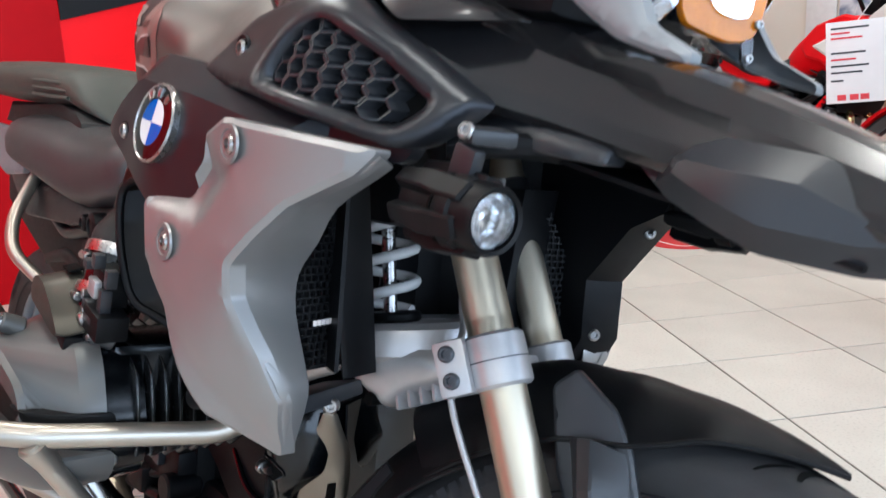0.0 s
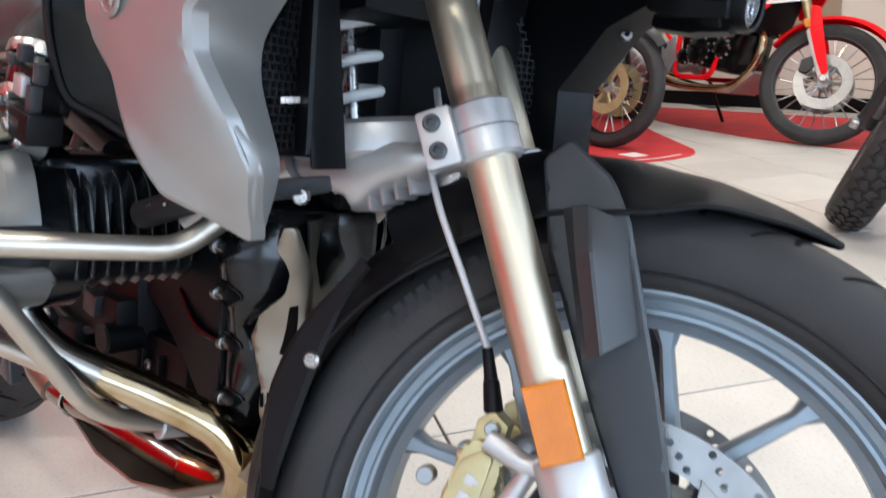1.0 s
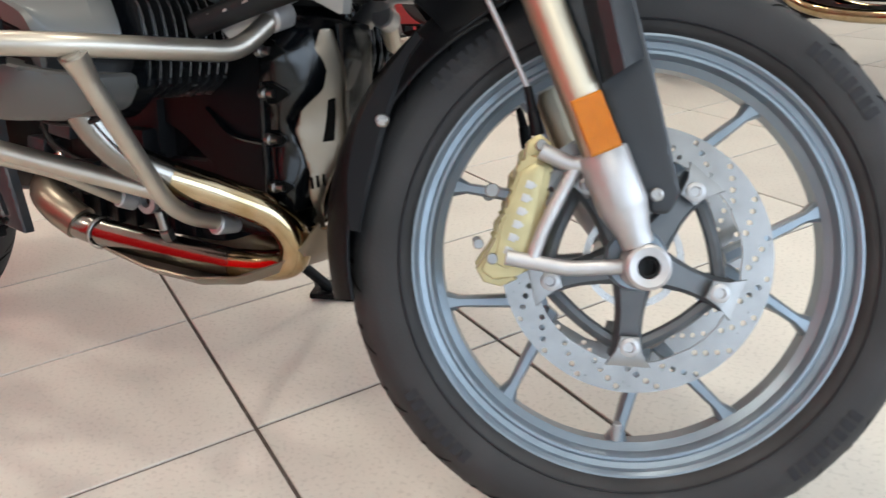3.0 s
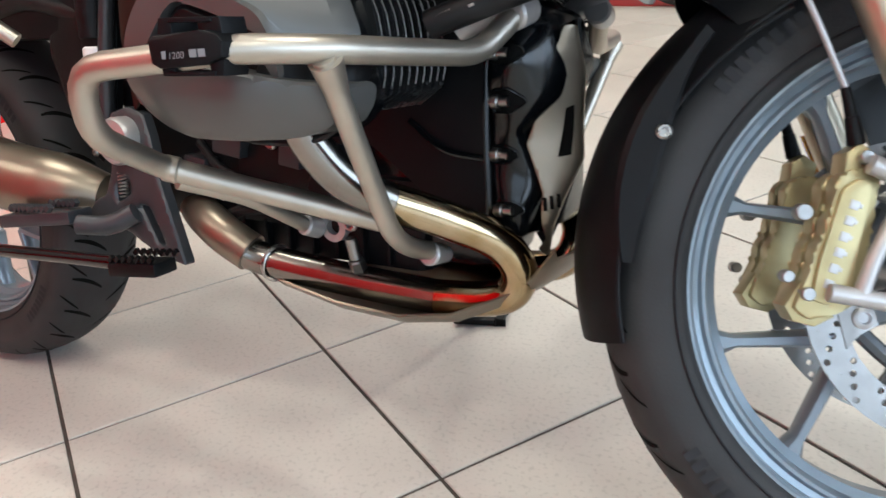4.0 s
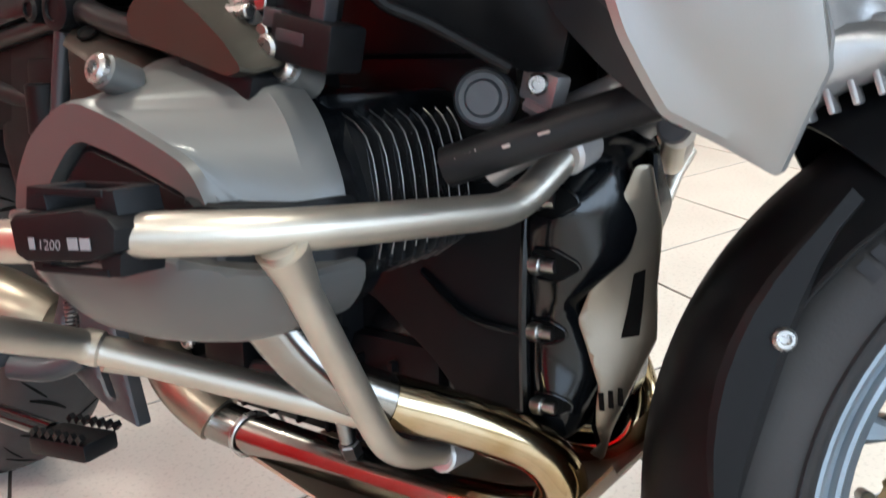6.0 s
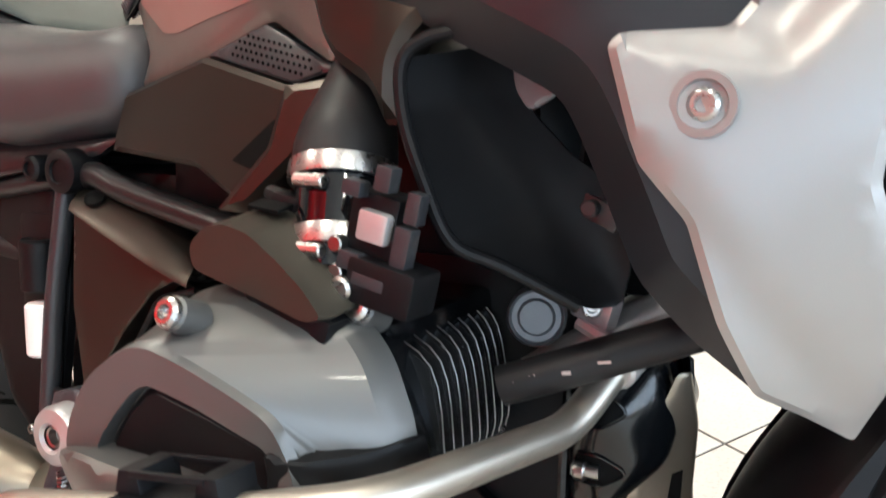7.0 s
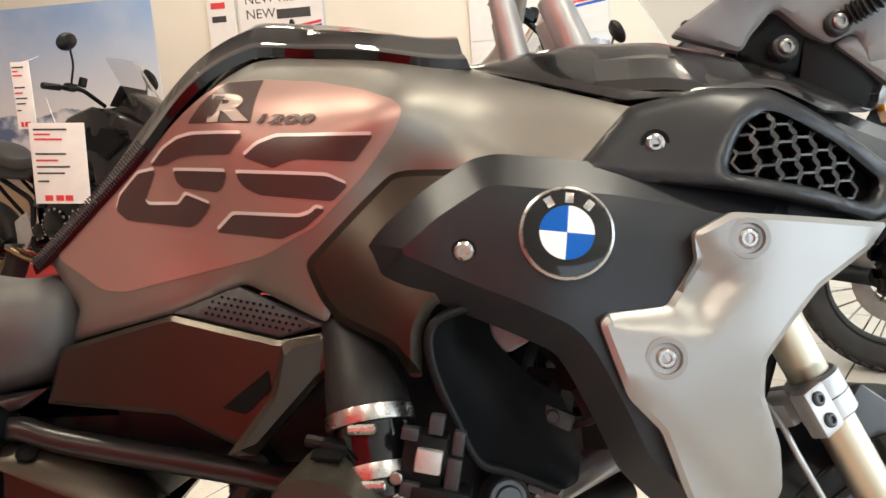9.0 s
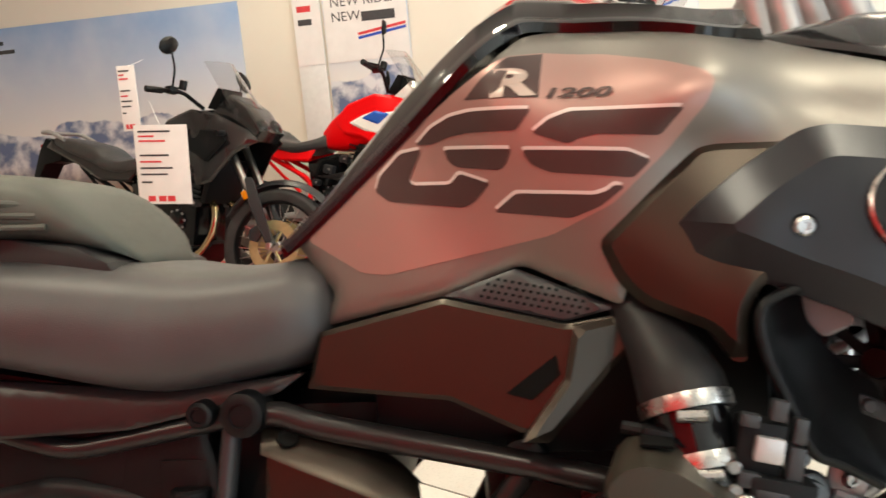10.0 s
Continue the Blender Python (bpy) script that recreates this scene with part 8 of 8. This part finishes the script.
# red carpet under the row of display motorcycles
rugs = []
for outline, name_ in (([(-4.2, 4.15), (-1.2, 3.28), (-0.62, 3.08), (-0.48, 3.14), (-0.31, 3.4), (-0.27, 3.6), (-0.34, 3.74), (-0.87, 4.2), (-1.58, 4.9), (-2.0, 5.3), (-4.2, 5.3)], "red display carpet with a rounded end on the tiled floor"), ([(-1.5, 4.9), (-0.9, 4.52), (-0.3, 4.28), (0.2, 4.17), (0.5, 4.18), (0.72, 4.5), (0.6, 5.3), (-1.7, 5.3)], "red display carpet under the red rally motorcycle")):
    bm = bmesh.new()
    prism(bm, soften(outline, 0.1, 5), 0.0005, 0.004, 0, lambda x, y, z: Vector((x, z, y)))
    rugs.append(part("carpet", bm, REDMAT, None, name_, smooth=False))
    tagged(rugs[-1], "", "carpet")
bm = bmesh.new()
tube(bm, [(-1.1, 3.33, 0.0042), (-0.62, 3.17, 0.0042), (-0.5, 3.24, 0.0042), (-0.38, 3.42, 0.0042), (-0.34, 3.58, 0.0042)], 0.008, 6, 6)
for v in bm.verts:
    v.co.z = 0.0045 + (v.co.z - 0.0042) * 0.05
part("carpet_border", bm, WHITE, rugs[0])
bm = bmesh.new()
prism(bm, [(-0.62, 3.4), (-0.5, 3.37), (-0.46, 3.46), (-0.58, 3.5)], 0.0045, 0.0052, 0, lambda x, y, z: Vector((x, z, y)))
part("carpet_mark", bm, WHITE, rugs[0])


def spoked_wheel(name, c, R, w, rim_r, parent, m, knob=False, rim_mat=None, disc=None):
    hub = new(name)
    hub.parent = parent
    c = Vector(c)
    bm = bmesh.new()
    prof = []
    for i in range(13):
        a = radians(-85 + 170 * i / 12)
        prof.append((R - (R - rim_r) * 0.5 * (1 - math.cos(a)), w / 2 * math.sin(a)))
    prof = [(rim_r, -w * 0.36)] + prof + [(rim_r, w * 0.36)]
    lathe(bm, prof, c, RIGHT, 56, wrap=True)
    bm.transform(m)
    tyre = part("tyre", bm, TYRE, hub, "black knobbly tyre" if knob else "black road tyre", sharp=60)
    if knob:
        bm = bmesh.new()
        for i in range(46):
            for j in range(4):
                a = 2 * math.pi * (i + (j % 2) * 0.5) / 46
                y = (-0.32 + 0.213 * j) * w
                s = 2 * y / w
                r = R - (R - rim_r) * 0.5 * (1 - math.sqrt(max(0, 1 - s * s)))
                u = Vector((math.cos(a), 0, math.sin(a)))
                t = Vector((-math.sin(a), 0, math.cos(a)))
                nrm = (u * (1 - abs(s) * 0.5) + Vector((0, -1, 0)) * s * 0.6).normalized()
                box(bm, c + u * r + RIGHT * y + nrm * 0.001, (0.034, 0.022, 0.011), Matrix((t, nrm.cross(t), nrm)).transposed() @ turn(0, 0, 25 * (1 if j % 2 else -1)))
        bm.transform(m)
        tagged(part("tread_block", bm, TYRE, tyre, smooth=False), kind="stuff")
    bm = bmesh.new()
    lathe(bm, [(rim_r + 0.004, -w * 0.36), (rim_r - 0.008, -w * 0.34), (rim_r - 0.016, -w * 0.1), (rim_r - 0.016, w * 0.1), (rim_r - 0.008, w * 0.34), (rim_r + 0.004, w * 0.36)], c, RIGHT, 56)
    bm.transform(m)
    part("rim", bm, rim_mat or BLACKPL, hub)
    bm = bmesh.new()
    cyl(bm, c + RIGHT * 0.05, c - RIGHT * 0.05, 0.035, seg=20, bev=0.004)
    bm.transform(m)
    part("hub", bm, ALU, hub)
    bm = bmesh.new()
    for i in range(24):
        a = 2 * math.pi * i / 24
        sgn = 1 if i % 2 else -1
        b = a + (0.5 if i % 4 < 2 else -0.5)
        p = c + Vector((math.cos(b), 0, math.sin(b))) * 0.033 + RIGHT * sgn * 0.035
        q = c + Vector((math.cos(a), 0, math.sin(a))) * (rim_r - 0.012)
        cyl(bm, p, q, 0.0035, seg=5)
    bm.transform(m)
    tagged(part("wire_spokes", bm, BRIGHT, hub), kind="stuff")
    bm = bmesh.new()
    for sgn in (1, -1):
        prof = [(0.095, sgn * 0.06), (0.15, sgn * 0.06), (0.15, sgn * 0.064), (0.095, sgn * 0.064)]
        lathe(bm, prof, c, RIGHT, 40, wrap=True)
    bm.transform(m)
    part("brake_disc", bm, disc or DISC, hub)
    bm = bmesh.new()
    for i in range(6):
        a = 2 * math.pi * i / 6
        u = Vector((math.cos(a), 0, math.sin(a)))
        cyl(bm, c + u * 0.03 + RIGHT * 0.06, c + u * 0.098 + RIGHT * 0.062, 0.007, seg=6)
    bm.transform(m)
    part("disc_carrier", bm, disc or DISC, hub)
    return hub


def display_bike(x, y, heading, steer, paint, accent, label, knob=False, disc=None, rim=None, lean=-9, caliper=None, stand=True, rally=False):
    """A tall trail motorcycle on its side stand; origin under the rear axle."""
    hd = radians(heading)
    ob = thing("display_motorcycle", Matrix.Translation((x, y, 0)) @ Matrix.Rotation(hd, 4, "Z") @ Matrix.Rotation(radians(lean), 4, "X"), label, "motorcycle", "motorcycles on display")
    ax = Vector((-math.sin(radians(26)), 0, math.cos(radians(26))))
    pv = Vector((1.62, 0, 0))
    S = Matrix.Translation(pv) @ Matrix.Rotation(radians(steer), 4, ax) @ Matrix.Translation(-pv)
    I = Matrix.Identity(4)
    spoked_wheel("rear_wheel", (0, 0, 0.325), 0.325, 0.15, 0.235, ob, I, knob, rim, disc)
    spoked_wheel("front_wheel", (1.52, 0, 0.335), 0.335, 0.14 if knob else 0.1, 0.265, ob, S, knob, rim, disc)

    def P(name, bm, mt, lb="", m=None, sharp=40):
        if m is not None:
            bm.transform(m)
        return part(name, bm, mt, ob, lb, sharp)

    def side(name, outline, ctrl, mt, sy, lb="", thick=0.012, lift=0.0, m=None):
        a = sheet(outline, ctrl, thick, 0.008, 0.014, 0.03, 0.012, None, lift, crisp=True)
        if sy > 0:
            a.transform(Matrix.Diagonal((1, -1, 1, 1)))
        P(name, a, mt, lb, m, 24)

    def loft(name, secs, mt, lb="", box_=0.6):
        loops = [[(sx, w * math.copysign(abs(math.cos(a)) ** box_, math.cos(a)), (zt + zb) / 2 + (zt - zb) / 2 * math.copysign(abs(math.sin(a)) ** box_, math.sin(a))) for a in [2 * math.pi * k / 20 for k in range(20)]] for sx, w, zt, zb in secs]
        bm = bmesh.new()
        skin(bm, list(zip(*[spline([lp[k] for lp in loops], 3) for k in range(20)])), caps=True)
        P(name, bm, mt, lb, sharp=50)
    body = WHITE if rally else paint
    for sy in (-1, 1):
        bm = bmesh.new()
        cyl(bm, (1.53, sy * 0.1, 0.335), (1.4, sy * 0.1, 0.6), 0.027, 0.03, 18, 0.003)
        P("fork_slider", bm, WHITE if rally else GREYPL, "grey fork slider", S)
        bm = bmesh.new()
        cyl(bm, (1.41, sy * 0.1, 0.58), (1.2, sy * 0.1, 1.02), 0.022, seg=18)
        P("fork_tube", bm, GOLDC if rally else DISC, "", S)
        # broad guard along the lower fork leg
        bm = bmesh.new()
        prism(bm, soften([(1.37, 0.72), (1.42, 0.72), (1.5, 0.5), (1.545, 0.37), (1.52, 0.35), (1.47, 0.43), (1.4, 0.58)], 0.015, 2), sy * 0.125, sy * 0.137, 0.003)
        P("fork_guard", bm, REDP if rally else GREYPL, "red fork guard" if rally else "grey fork guard", S)
        bm = bmesh.new()
        box(bm, (1.375, sy * 0.135, 0.62), (0.03, 0.012, 0.05), turn(0, -26, 0), 0.004)
        P("fork_reflector", bm, AMBER, "amber fork reflector", S)
        bm = bmesh.new()
        cyl(bm, (1.53, sy * 0.12, 0.335), (1.53, sy * 0.15, 0.335), 0.02, seg=16, bev=0.004)
        P("axle_nut", bm, BRIGHT, "", S)
        bm = bmesh.new()
        prism(bm, [(1.39, 0.43), (1.44, 0.46), (1.46, 0.4), (1.43, 0.36), (1.39, 0.37)], sy * 0.07, sy * 0.1, 0.005)
        P("brake_caliper", bm, caliper or GREYPL, "", S)
        bm = bmesh.new()
        tube(bm, [(0.0, sy * 0.11, 0.325), (0.3, sy * 0.12, 0.37), (0.55, sy * 0.1, 0.4)], 0.03, 12)
        P("swing_arm", bm, ALU if rally else BLACKPL)
        bm = bmesh.new()
        pipe(bm, [(1.2, sy * 0.06, 0.92), (0.95, sy * 0.13, 0.62), (0.85, sy * 0.14, 0.32), (0.55, sy * 0.13, 0.32), (0.55, sy * 0.12, 0.62), (0.2, sy * 0.1, 0.8)], 0.016, 0.06, 10)
        P("frame_tube", bm, REDP if rally else BLACKPL)
        bm = bmesh.new()
        pipe(bm, [(0.52, sy * 0.12, 0.5), (0.3, sy * 0.11, 0.68), (0.1, sy * 0.1, 0.86)], 0.012, 0.04, 8)
        P("subframe_tube", bm, REDP if rally else BLACKPL)
        # angular shroud from the tank down beside the radiator
        side("side_shroud", [(0.74, 0.985), (0.86, 1.085), (1.08, 1.13), (1.26, 1.09), (1.45, 0.985), (1.5, 0.93), (1.38, 0.87), (1.24, 0.71), (1.14, 0.69), (1.11, 0.8), (0.98, 0.87), (0.84, 0.9)],
             [(0.74, -0.13, 0.985), (1.08, -0.19, 1.08), (1.26, -0.2, 1.0), (1.5, -0.12, 0.93), (1.16, -0.23, 0.7), (0.9, -0.18, 0.9)], paint, sy)
        side("shroud_flash", [(0.9, 0.96), (1.08, 1.03), (1.28, 1.0), (1.36, 0.93), (1.22, 0.82), (1.15, 0.86), (1.02, 0.9)], [(0.9, -0.185, 0.96), (1.28, -0.2, 1.0), (1.22, -0.222, 0.82)], accent, sy, "", 0.004, 0.014)
        if rally:
            side("shroud_stripe", [(1.0, 0.98), (1.1, 1.02), (1.2, 0.99), (1.12, 0.93)], [(1.0, -0.19, 0.98), (1.2, -0.203, 0.99), (1.12, -0.2, 0.93)], BLUEP, sy, "", 0.004, 0.022)
        side("tail_cover", [(0.6, 0.83), (0.3, 0.88), (0.1, 0.98), (-0.2, 1.05), (-0.24, 1.0), (0.08, 0.87), (0.3, 0.76), (0.55, 0.74)], [(0.6, -0.12, 0.83), (-0.2, -0.08, 1.02), (0.3, -0.135, 0.8)], REDP if rally else paint, sy)
        bm = bmesh.new()
        pipe(bm, [(1.08, sy * 0.1, 1.13), (1.05, sy * 0.28, 1.19), (0.95, sy * 0.42, 1.17)], 0.012, 0.05, 10)
        P("handlebar", bm, BLACKPL, "", S)
        bm = bmesh.new()
        cyl(bm, (0.985, sy * 0.36, 1.178), (0.94, sy * 0.45, 1.17), 0.018, seg=14, bev=0.003)
        P("grip", bm, RUBBER, "", S)
        bm = bmesh.new()
        box(bm, (1.01, sy * 0.31, 1.19), (0.05, 0.06, 0.04), turn(0, 0, sy * 20), 0.008)
        cyl(bm, (1.05, sy * 0.27, 1.2), (1.06, sy * 0.27, 1.25), 0.022, seg=14, bev=0.003)
        pipe(bm, [(1.02, sy * 0.3, 1.18), (1.03, sy * 0.4, 1.175), (0.98, sy * 0.46, 1.16)], 0.006, 0.02, 8)
        P("lever_and_switch", bm, BLACKPL, "", S)
        bm = bmesh.new()
        pipe(bm, [(1.02, sy * 0.32, 1.185), (1.06, sy * 0.36, 1.3), (1.05, sy * 0.38, 1.38)], 0.006, 0.03, 8)
        P("mirror_stem", bm, BLACKPL, "", S)
        bm = bmesh.new()
        lathe(bm, [(0.0001, 0.025), (0.045, 0.018), (0.058, 0.004), (0.058, -0.004), (0.0001, -0.006)], (0, 0, 0), (1, 0, 0), 20)
        bm.transform(S @ Matrix.Translation((1.05, sy * 0.41, 1.41)) @ Matrix.Rotation(radians(sy * -25), 4, "X") @ Matrix.Diagonal((1, 1.5, 0.8, 1)))
        P("mirror", bm, BLACKPL)
        bm = bmesh.new()
        tube(bm, [(1.3, sy * 0.14, 0.98), (1.32, sy * 0.2, 0.975), (1.33, sy * 0.26, 0.97)], 0.016, 10)
        P("indicator", bm, BLACKPL)
        bm = bmesh.new()
        box(bm, (0.48, sy * 0.2, 0.36), (0.05, 0.1, 0.02), None, 0.004)
        P("foot_peg", bm, DISC)
        bm = bmesh.new()
        prism(bm, [(0.42, 0.5), (0.52, 0.56), (0.56, 0.42), (0.5, 0.33), (0.44, 0.36)], sy * 0.13, sy * 0.145, 0.004)
        P("heel_plate", bm, ALU)
        bm = bmesh.new()
        pipe(bm, [(-0.02, sy * 0.12, 1.03), (-0.15, sy * 0.12, 1.09), (-0.3, sy * 0.06, 1.1), (-0.31, 0, 1.1)], 0.013, 0.04, 10)
        P("grab_rail", bm, ALU, "silver grab rail")
        for p_, r_, h_ in (((0.74, 0.48), 0.09, 0.02), ((0.92, 0.5), 0.062, 0.018), ((0.62, 0.44), 0.05, 0.014)):
            bm = bmesh.new()
            lathe(bm, [(0.0001, h_), (r_ * 0.66, h_ * 0.9), (r_ * 0.94, h_ * 0.3), (r_, -0.02)], (p_[0], sy * 0.15, p_[1]), (0, sy, 0), 28)
            P("engine_cover", bm, ENG)
            bm = bmesh.new()
            n_ = int(r_ * 150)
            for i in range(n_):
                a = 2 * math.pi * i / n_
                bolt(bm, (p_[0] + r_ * 0.97 * math.cos(a), sy * 0.152, p_[1] + r_ * 0.97 * math.sin(a)), (0, sy, 0), 0.008, 0.006, 8)
            tagged(P("cover_bolts", bm, BRIGHT), kind="stuff")
        for k in range(4):
            bm = bmesh.new()
            tube(bm, [(1.12, sy * (0.05 + 0.02 * k), 0.82), (1.02 - 0.03 * k, sy * 0.15, 0.74 - 0.03 * k), (0.88, sy * 0.155, 0.66 - 0.02 * k), (0.74 - 0.04 * k, sy * 0.13, 0.64)], 0.009 - 0.001 * k, 8, 5)
            P("hose", bm, RUBBER)
        for bx, bz, w_ in ((0.7, 0.68, 0.07), (0.82, 0.74, 0.06), (0.6, 0.6, 0.05), (1.04, 0.6, 0.05)):
            bm = bmesh.new()
            box(bm, (bx, sy * 0.12, bz), (w_, 0.05, w_ * 0.8), turn(0, 15, 0), 0.008)
            P("engine_casing", bm, GREYPL)
            screw((bx + 0.01, sy * 0.146, bz), (0, sy, 0), ob, BRIGHT, 0.008, 0.006)
    bm = bmesh.new()
    box(bm, (0.85, 0, 0.5), (0.4, 0.28, 0.26), turn(0, 8, 0), 0.04)
    box(bm, (0.97, 0, 0.7), (0.22, 0.24, 0.24), turn(0, 20, 0), 0.03)
    box(bm, (0.66, 0, 0.62), (0.26, 0.2, 0.3), turn(0, -10, 0), 0.03)
    P("engine_block", bm, ENG, "black engine")
    for k in range(6):
        bm = bmesh.new()
        box(bm, (0.98, 0, 0.64 + 0.03 * k), (0.25, 0.27, 0.008), turn(0, 20, 0), 0.002)
        P("cooling_fin", bm, FINM)
    for sy in (-1, 1):
        bm = bmesh.new()
        tube(bm, [(1.06, sy * 0.06, 0.66), (1.16, sy * 0.09, 0.55), (1.12, sy * 0.11, 0.38), (0.95, sy * 0.12, 0.27), (0.55, sy * 0.12, 0.27), (0.35, -0.16, 0.36)], 0.022, 14)
        P("exhaust_pipe", bm, HEAT, "golden exhaust pipe", sharp=60)
    bm = bmesh.new()
    prism(bm, [(0.62, 0.25), (1.0, 0.24), (1.16, 0.36), (1.12, 0.38), (0.98, 0.28), (0.62, 0.28)], -0.12, 0.12, 0.006)
    P("skid_plate", bm, ALU if rally else BLACKPL)
    bm = bmesh.new()
    tube(bm, [(0.36, -0.16, 0.36), (0.1, -0.19, 0.5), (-0.15, -0.2, 0.6)], lambda k: 0.035 + 0.03 * min(1, 3 * k), 18)
    P("silencer", bm, ALU if rally else BLACKPL, sharp=60)
    loft("tank", [(0.64, 0.09, 0.95, 0.82), (0.74, 0.13, 1.03, 0.8), (0.9, 0.15, 1.11, 0.8), (1.08, 0.14, 1.14, 0.86), (1.24, 0.08, 1.12, 0.92)], paint)
    loft("seat", [(0.7, 0.09, 0.95, 0.84), (0.62, 0.125, 0.9, 0.81), (0.46, 0.15, 0.875, 0.79), (0.33, 0.15, 0.9, 0.82), (0.27, 0.14, 0.95, 0.84), (0.2, 0.14, 0.99, 0.87), (0.0, 0.12, 1.04, 0.94), (-0.16, 0.08, 1.06, 1.0)], SEATM, "black two-level seat", 0.5)
    bm = bmesh.new()
    prism(bm, [(-0.1, 1.0), (-0.26, 1.06), (-0.32, 0.98), (-0.42, 0.72), (-0.39, 0.71), (-0.27, 0.9), (-0.12, 0.9)], -0.07, 0.07, 0.01)
    P("rear_fender", bm, BLACKPL)
    bm = bmesh.new()
    box(bm, (-0.3, 0, 1.0), (0.03, 0.12, 0.05), turn(0, -20, 0), 0.008)
    P("tail_light", bm, REDDARK, "dark red tail light")
    gl = []
    for i in range(15):
        q = i / 14
        a = radians(150 - 108 * q)
        hw = 0.072 * (1 - 0.55 * q)
        r = 0.37 + 0.03 * q
        u = Vector((math.cos(a), 0, math.sin(a)))
        gl.append([Vector((1.52, 0, 0.335)) + u * (r - 0.035 * t * t) + RIGHT * t * hw for t in (-1, -0.6, 0, 0.6, 1)])
    P("front_mudguard", shell_of(gl, 0.004), REDP if rally else GREYPL, "", S, 50)
    # nose with twin lamps and a raked screen
    bm = bmesh.new()
    prism(bm, [(1.16, 1.1), (1.3, 1.2), (1.42, 1.12), (1.52, 0.98), (1.46, 0.93), (1.3, 0.94), (1.2, 1.0)], -0.12, 0.12, 0.03)
    P("nose_fairing", bm, body, "", None, 30)
    for sy in (-1, 1):
        bm = bmesh.new()
        lathe(bm, [(0.0001, 0.012), (0.03, 0.009), (0.042, 0.0), (0.042, -0.02)], (1.5, sy * 0.055, 1.02), (1, 0, 0.5), 20)
        P("headlight_lens", bm, LENS)
    bm = bmesh.new()
    prism(bm, [(1.12, 1.14), (1.2, 1.25), (1.24, 1.24), (1.2, 1.12)], -0.09, 0.09, 0.01)
    P("instrument_panel", bm, BLACKPL)
    sl = [[(1.42 - 0.2 * t - 0.08 * (q * 2 - 1) ** 2, (q * 2 - 1) * (0.14 - 0.02 * t), 1.12 + 0.28 * t) for q in [k / 6 for k in range(7)]] for t in [j / 4 for j in range(5)]]
    P("windscreen", shell_of(sl, 0.003), LENS, "clear windscreen", sharp=60)
    bm = bmesh.new()
    box(bm, (1.16, 0, 0.72), (0.04, 0.3, 0.26), turn(0, 20, 0), 0.008)
    P("radiator", bm, BLACKPL)
    if stand:
        bm = bmesh.new()
        pipe(bm, [(0.6, 0.12, 0.34), (0.62, 0.3, 0.06)], 0.011, 0.02, 8)
        P("side_stand", bm, BLACKPL)
    return ob


def price_tag(m, w, h, hook, label):
    ob = thing("price_tag", m, label, "price tag", "price tags")
    bm = bmesh.new()
    box(bm, (0, 0, 0), (w, 0.004, h), None, 0.001)
    part("card", bm, PAPER, ob, "white card")
    rows = [(0.42, 0.6, 0), (0.36, 0.3, 1), (0.3, 0.5, 1), (0.12, 0.55, 0), (0.04, 0.4, 1), (-0.04, 0.6, 0), (-0.12, 0.5, 0), (-0.22, 0.2, 0)]
    for z, ww, red in rows:
        bm = bmesh.new()
        box(bm, (-w * (0.42 - ww / 2) , -0.003, z * h), (w * ww, 0.002, h * 0.022))
        part("written_line", bm, INKRED if red else INKBLACK, ob)
    for xx in (-0.25, -0.05, 0.12):
        bm = bmesh.new()
        box(bm, (xx * w, -0.003, -0.43 * h), (w * 0.14, 0.002, h * 0.07))
        part("printed_block", bm, INKRED, ob)
    bm = bmesh.new()
    top = Vector((0, 0, h * 0.49))
    pull = m.inverted() @ Vector(hook)
    tube(bm, [top, (top + pull) / 2 + Vector((0, 0, -0.004)), pull], 0.0015, 6, 4)
    part("string", bm, WHITE, ob, "thin white string")
    return ob


display_bike(-2.28, 4.02, -17, 12, SEMIGLOSS, BLACKPL, "black trail motorcycle with gold discs and windscreen", disc=GOLDC)
display_bike(-1.36, 4.62, -16, 30, REDP, WHITE, "red, white and blue rally motorcycle with wire wheels", rim=GREYPL, rally=True)
display_bike(2.344, 2.05, 160, -56, GREYPL, BRIGHT, "grey trail motorcycle with knobbly tyres", knob=True, lean=6, stand=False)
display_bike(2.4, 4.75, 200, 5, SEMIGLOSS, REDP, "dark sports motorcycle with red brake calipers", caliper=REDP)
TAG = "white price tag with red print hanging on a motorcycle"
price_tag(pose(-1.28, 3.35, 0.86, 0, 4, 0), 0.3, 0.42, (-1.36, 3.46, 1.2), TAG)
price_tag(pose(-1.42, 3.36, 1.22, 0, 2, 0), 0.1, 0.34, (-1.36, 3.46, 1.42), "narrow pink price strip hanging on a handlebar")
price_tag(pose(0.6, 2.47, 0.92, 0, -3, 24), 0.19, 0.27, (0.7, 2.45, 1.2), TAG)
price_tag(pose(-0.368, 4.5, 0.93, 0, 3, 0), 0.25, 0.36, (-0.34, 4.52, 1.2), "white price tag hanging on the red and white motorcycle")
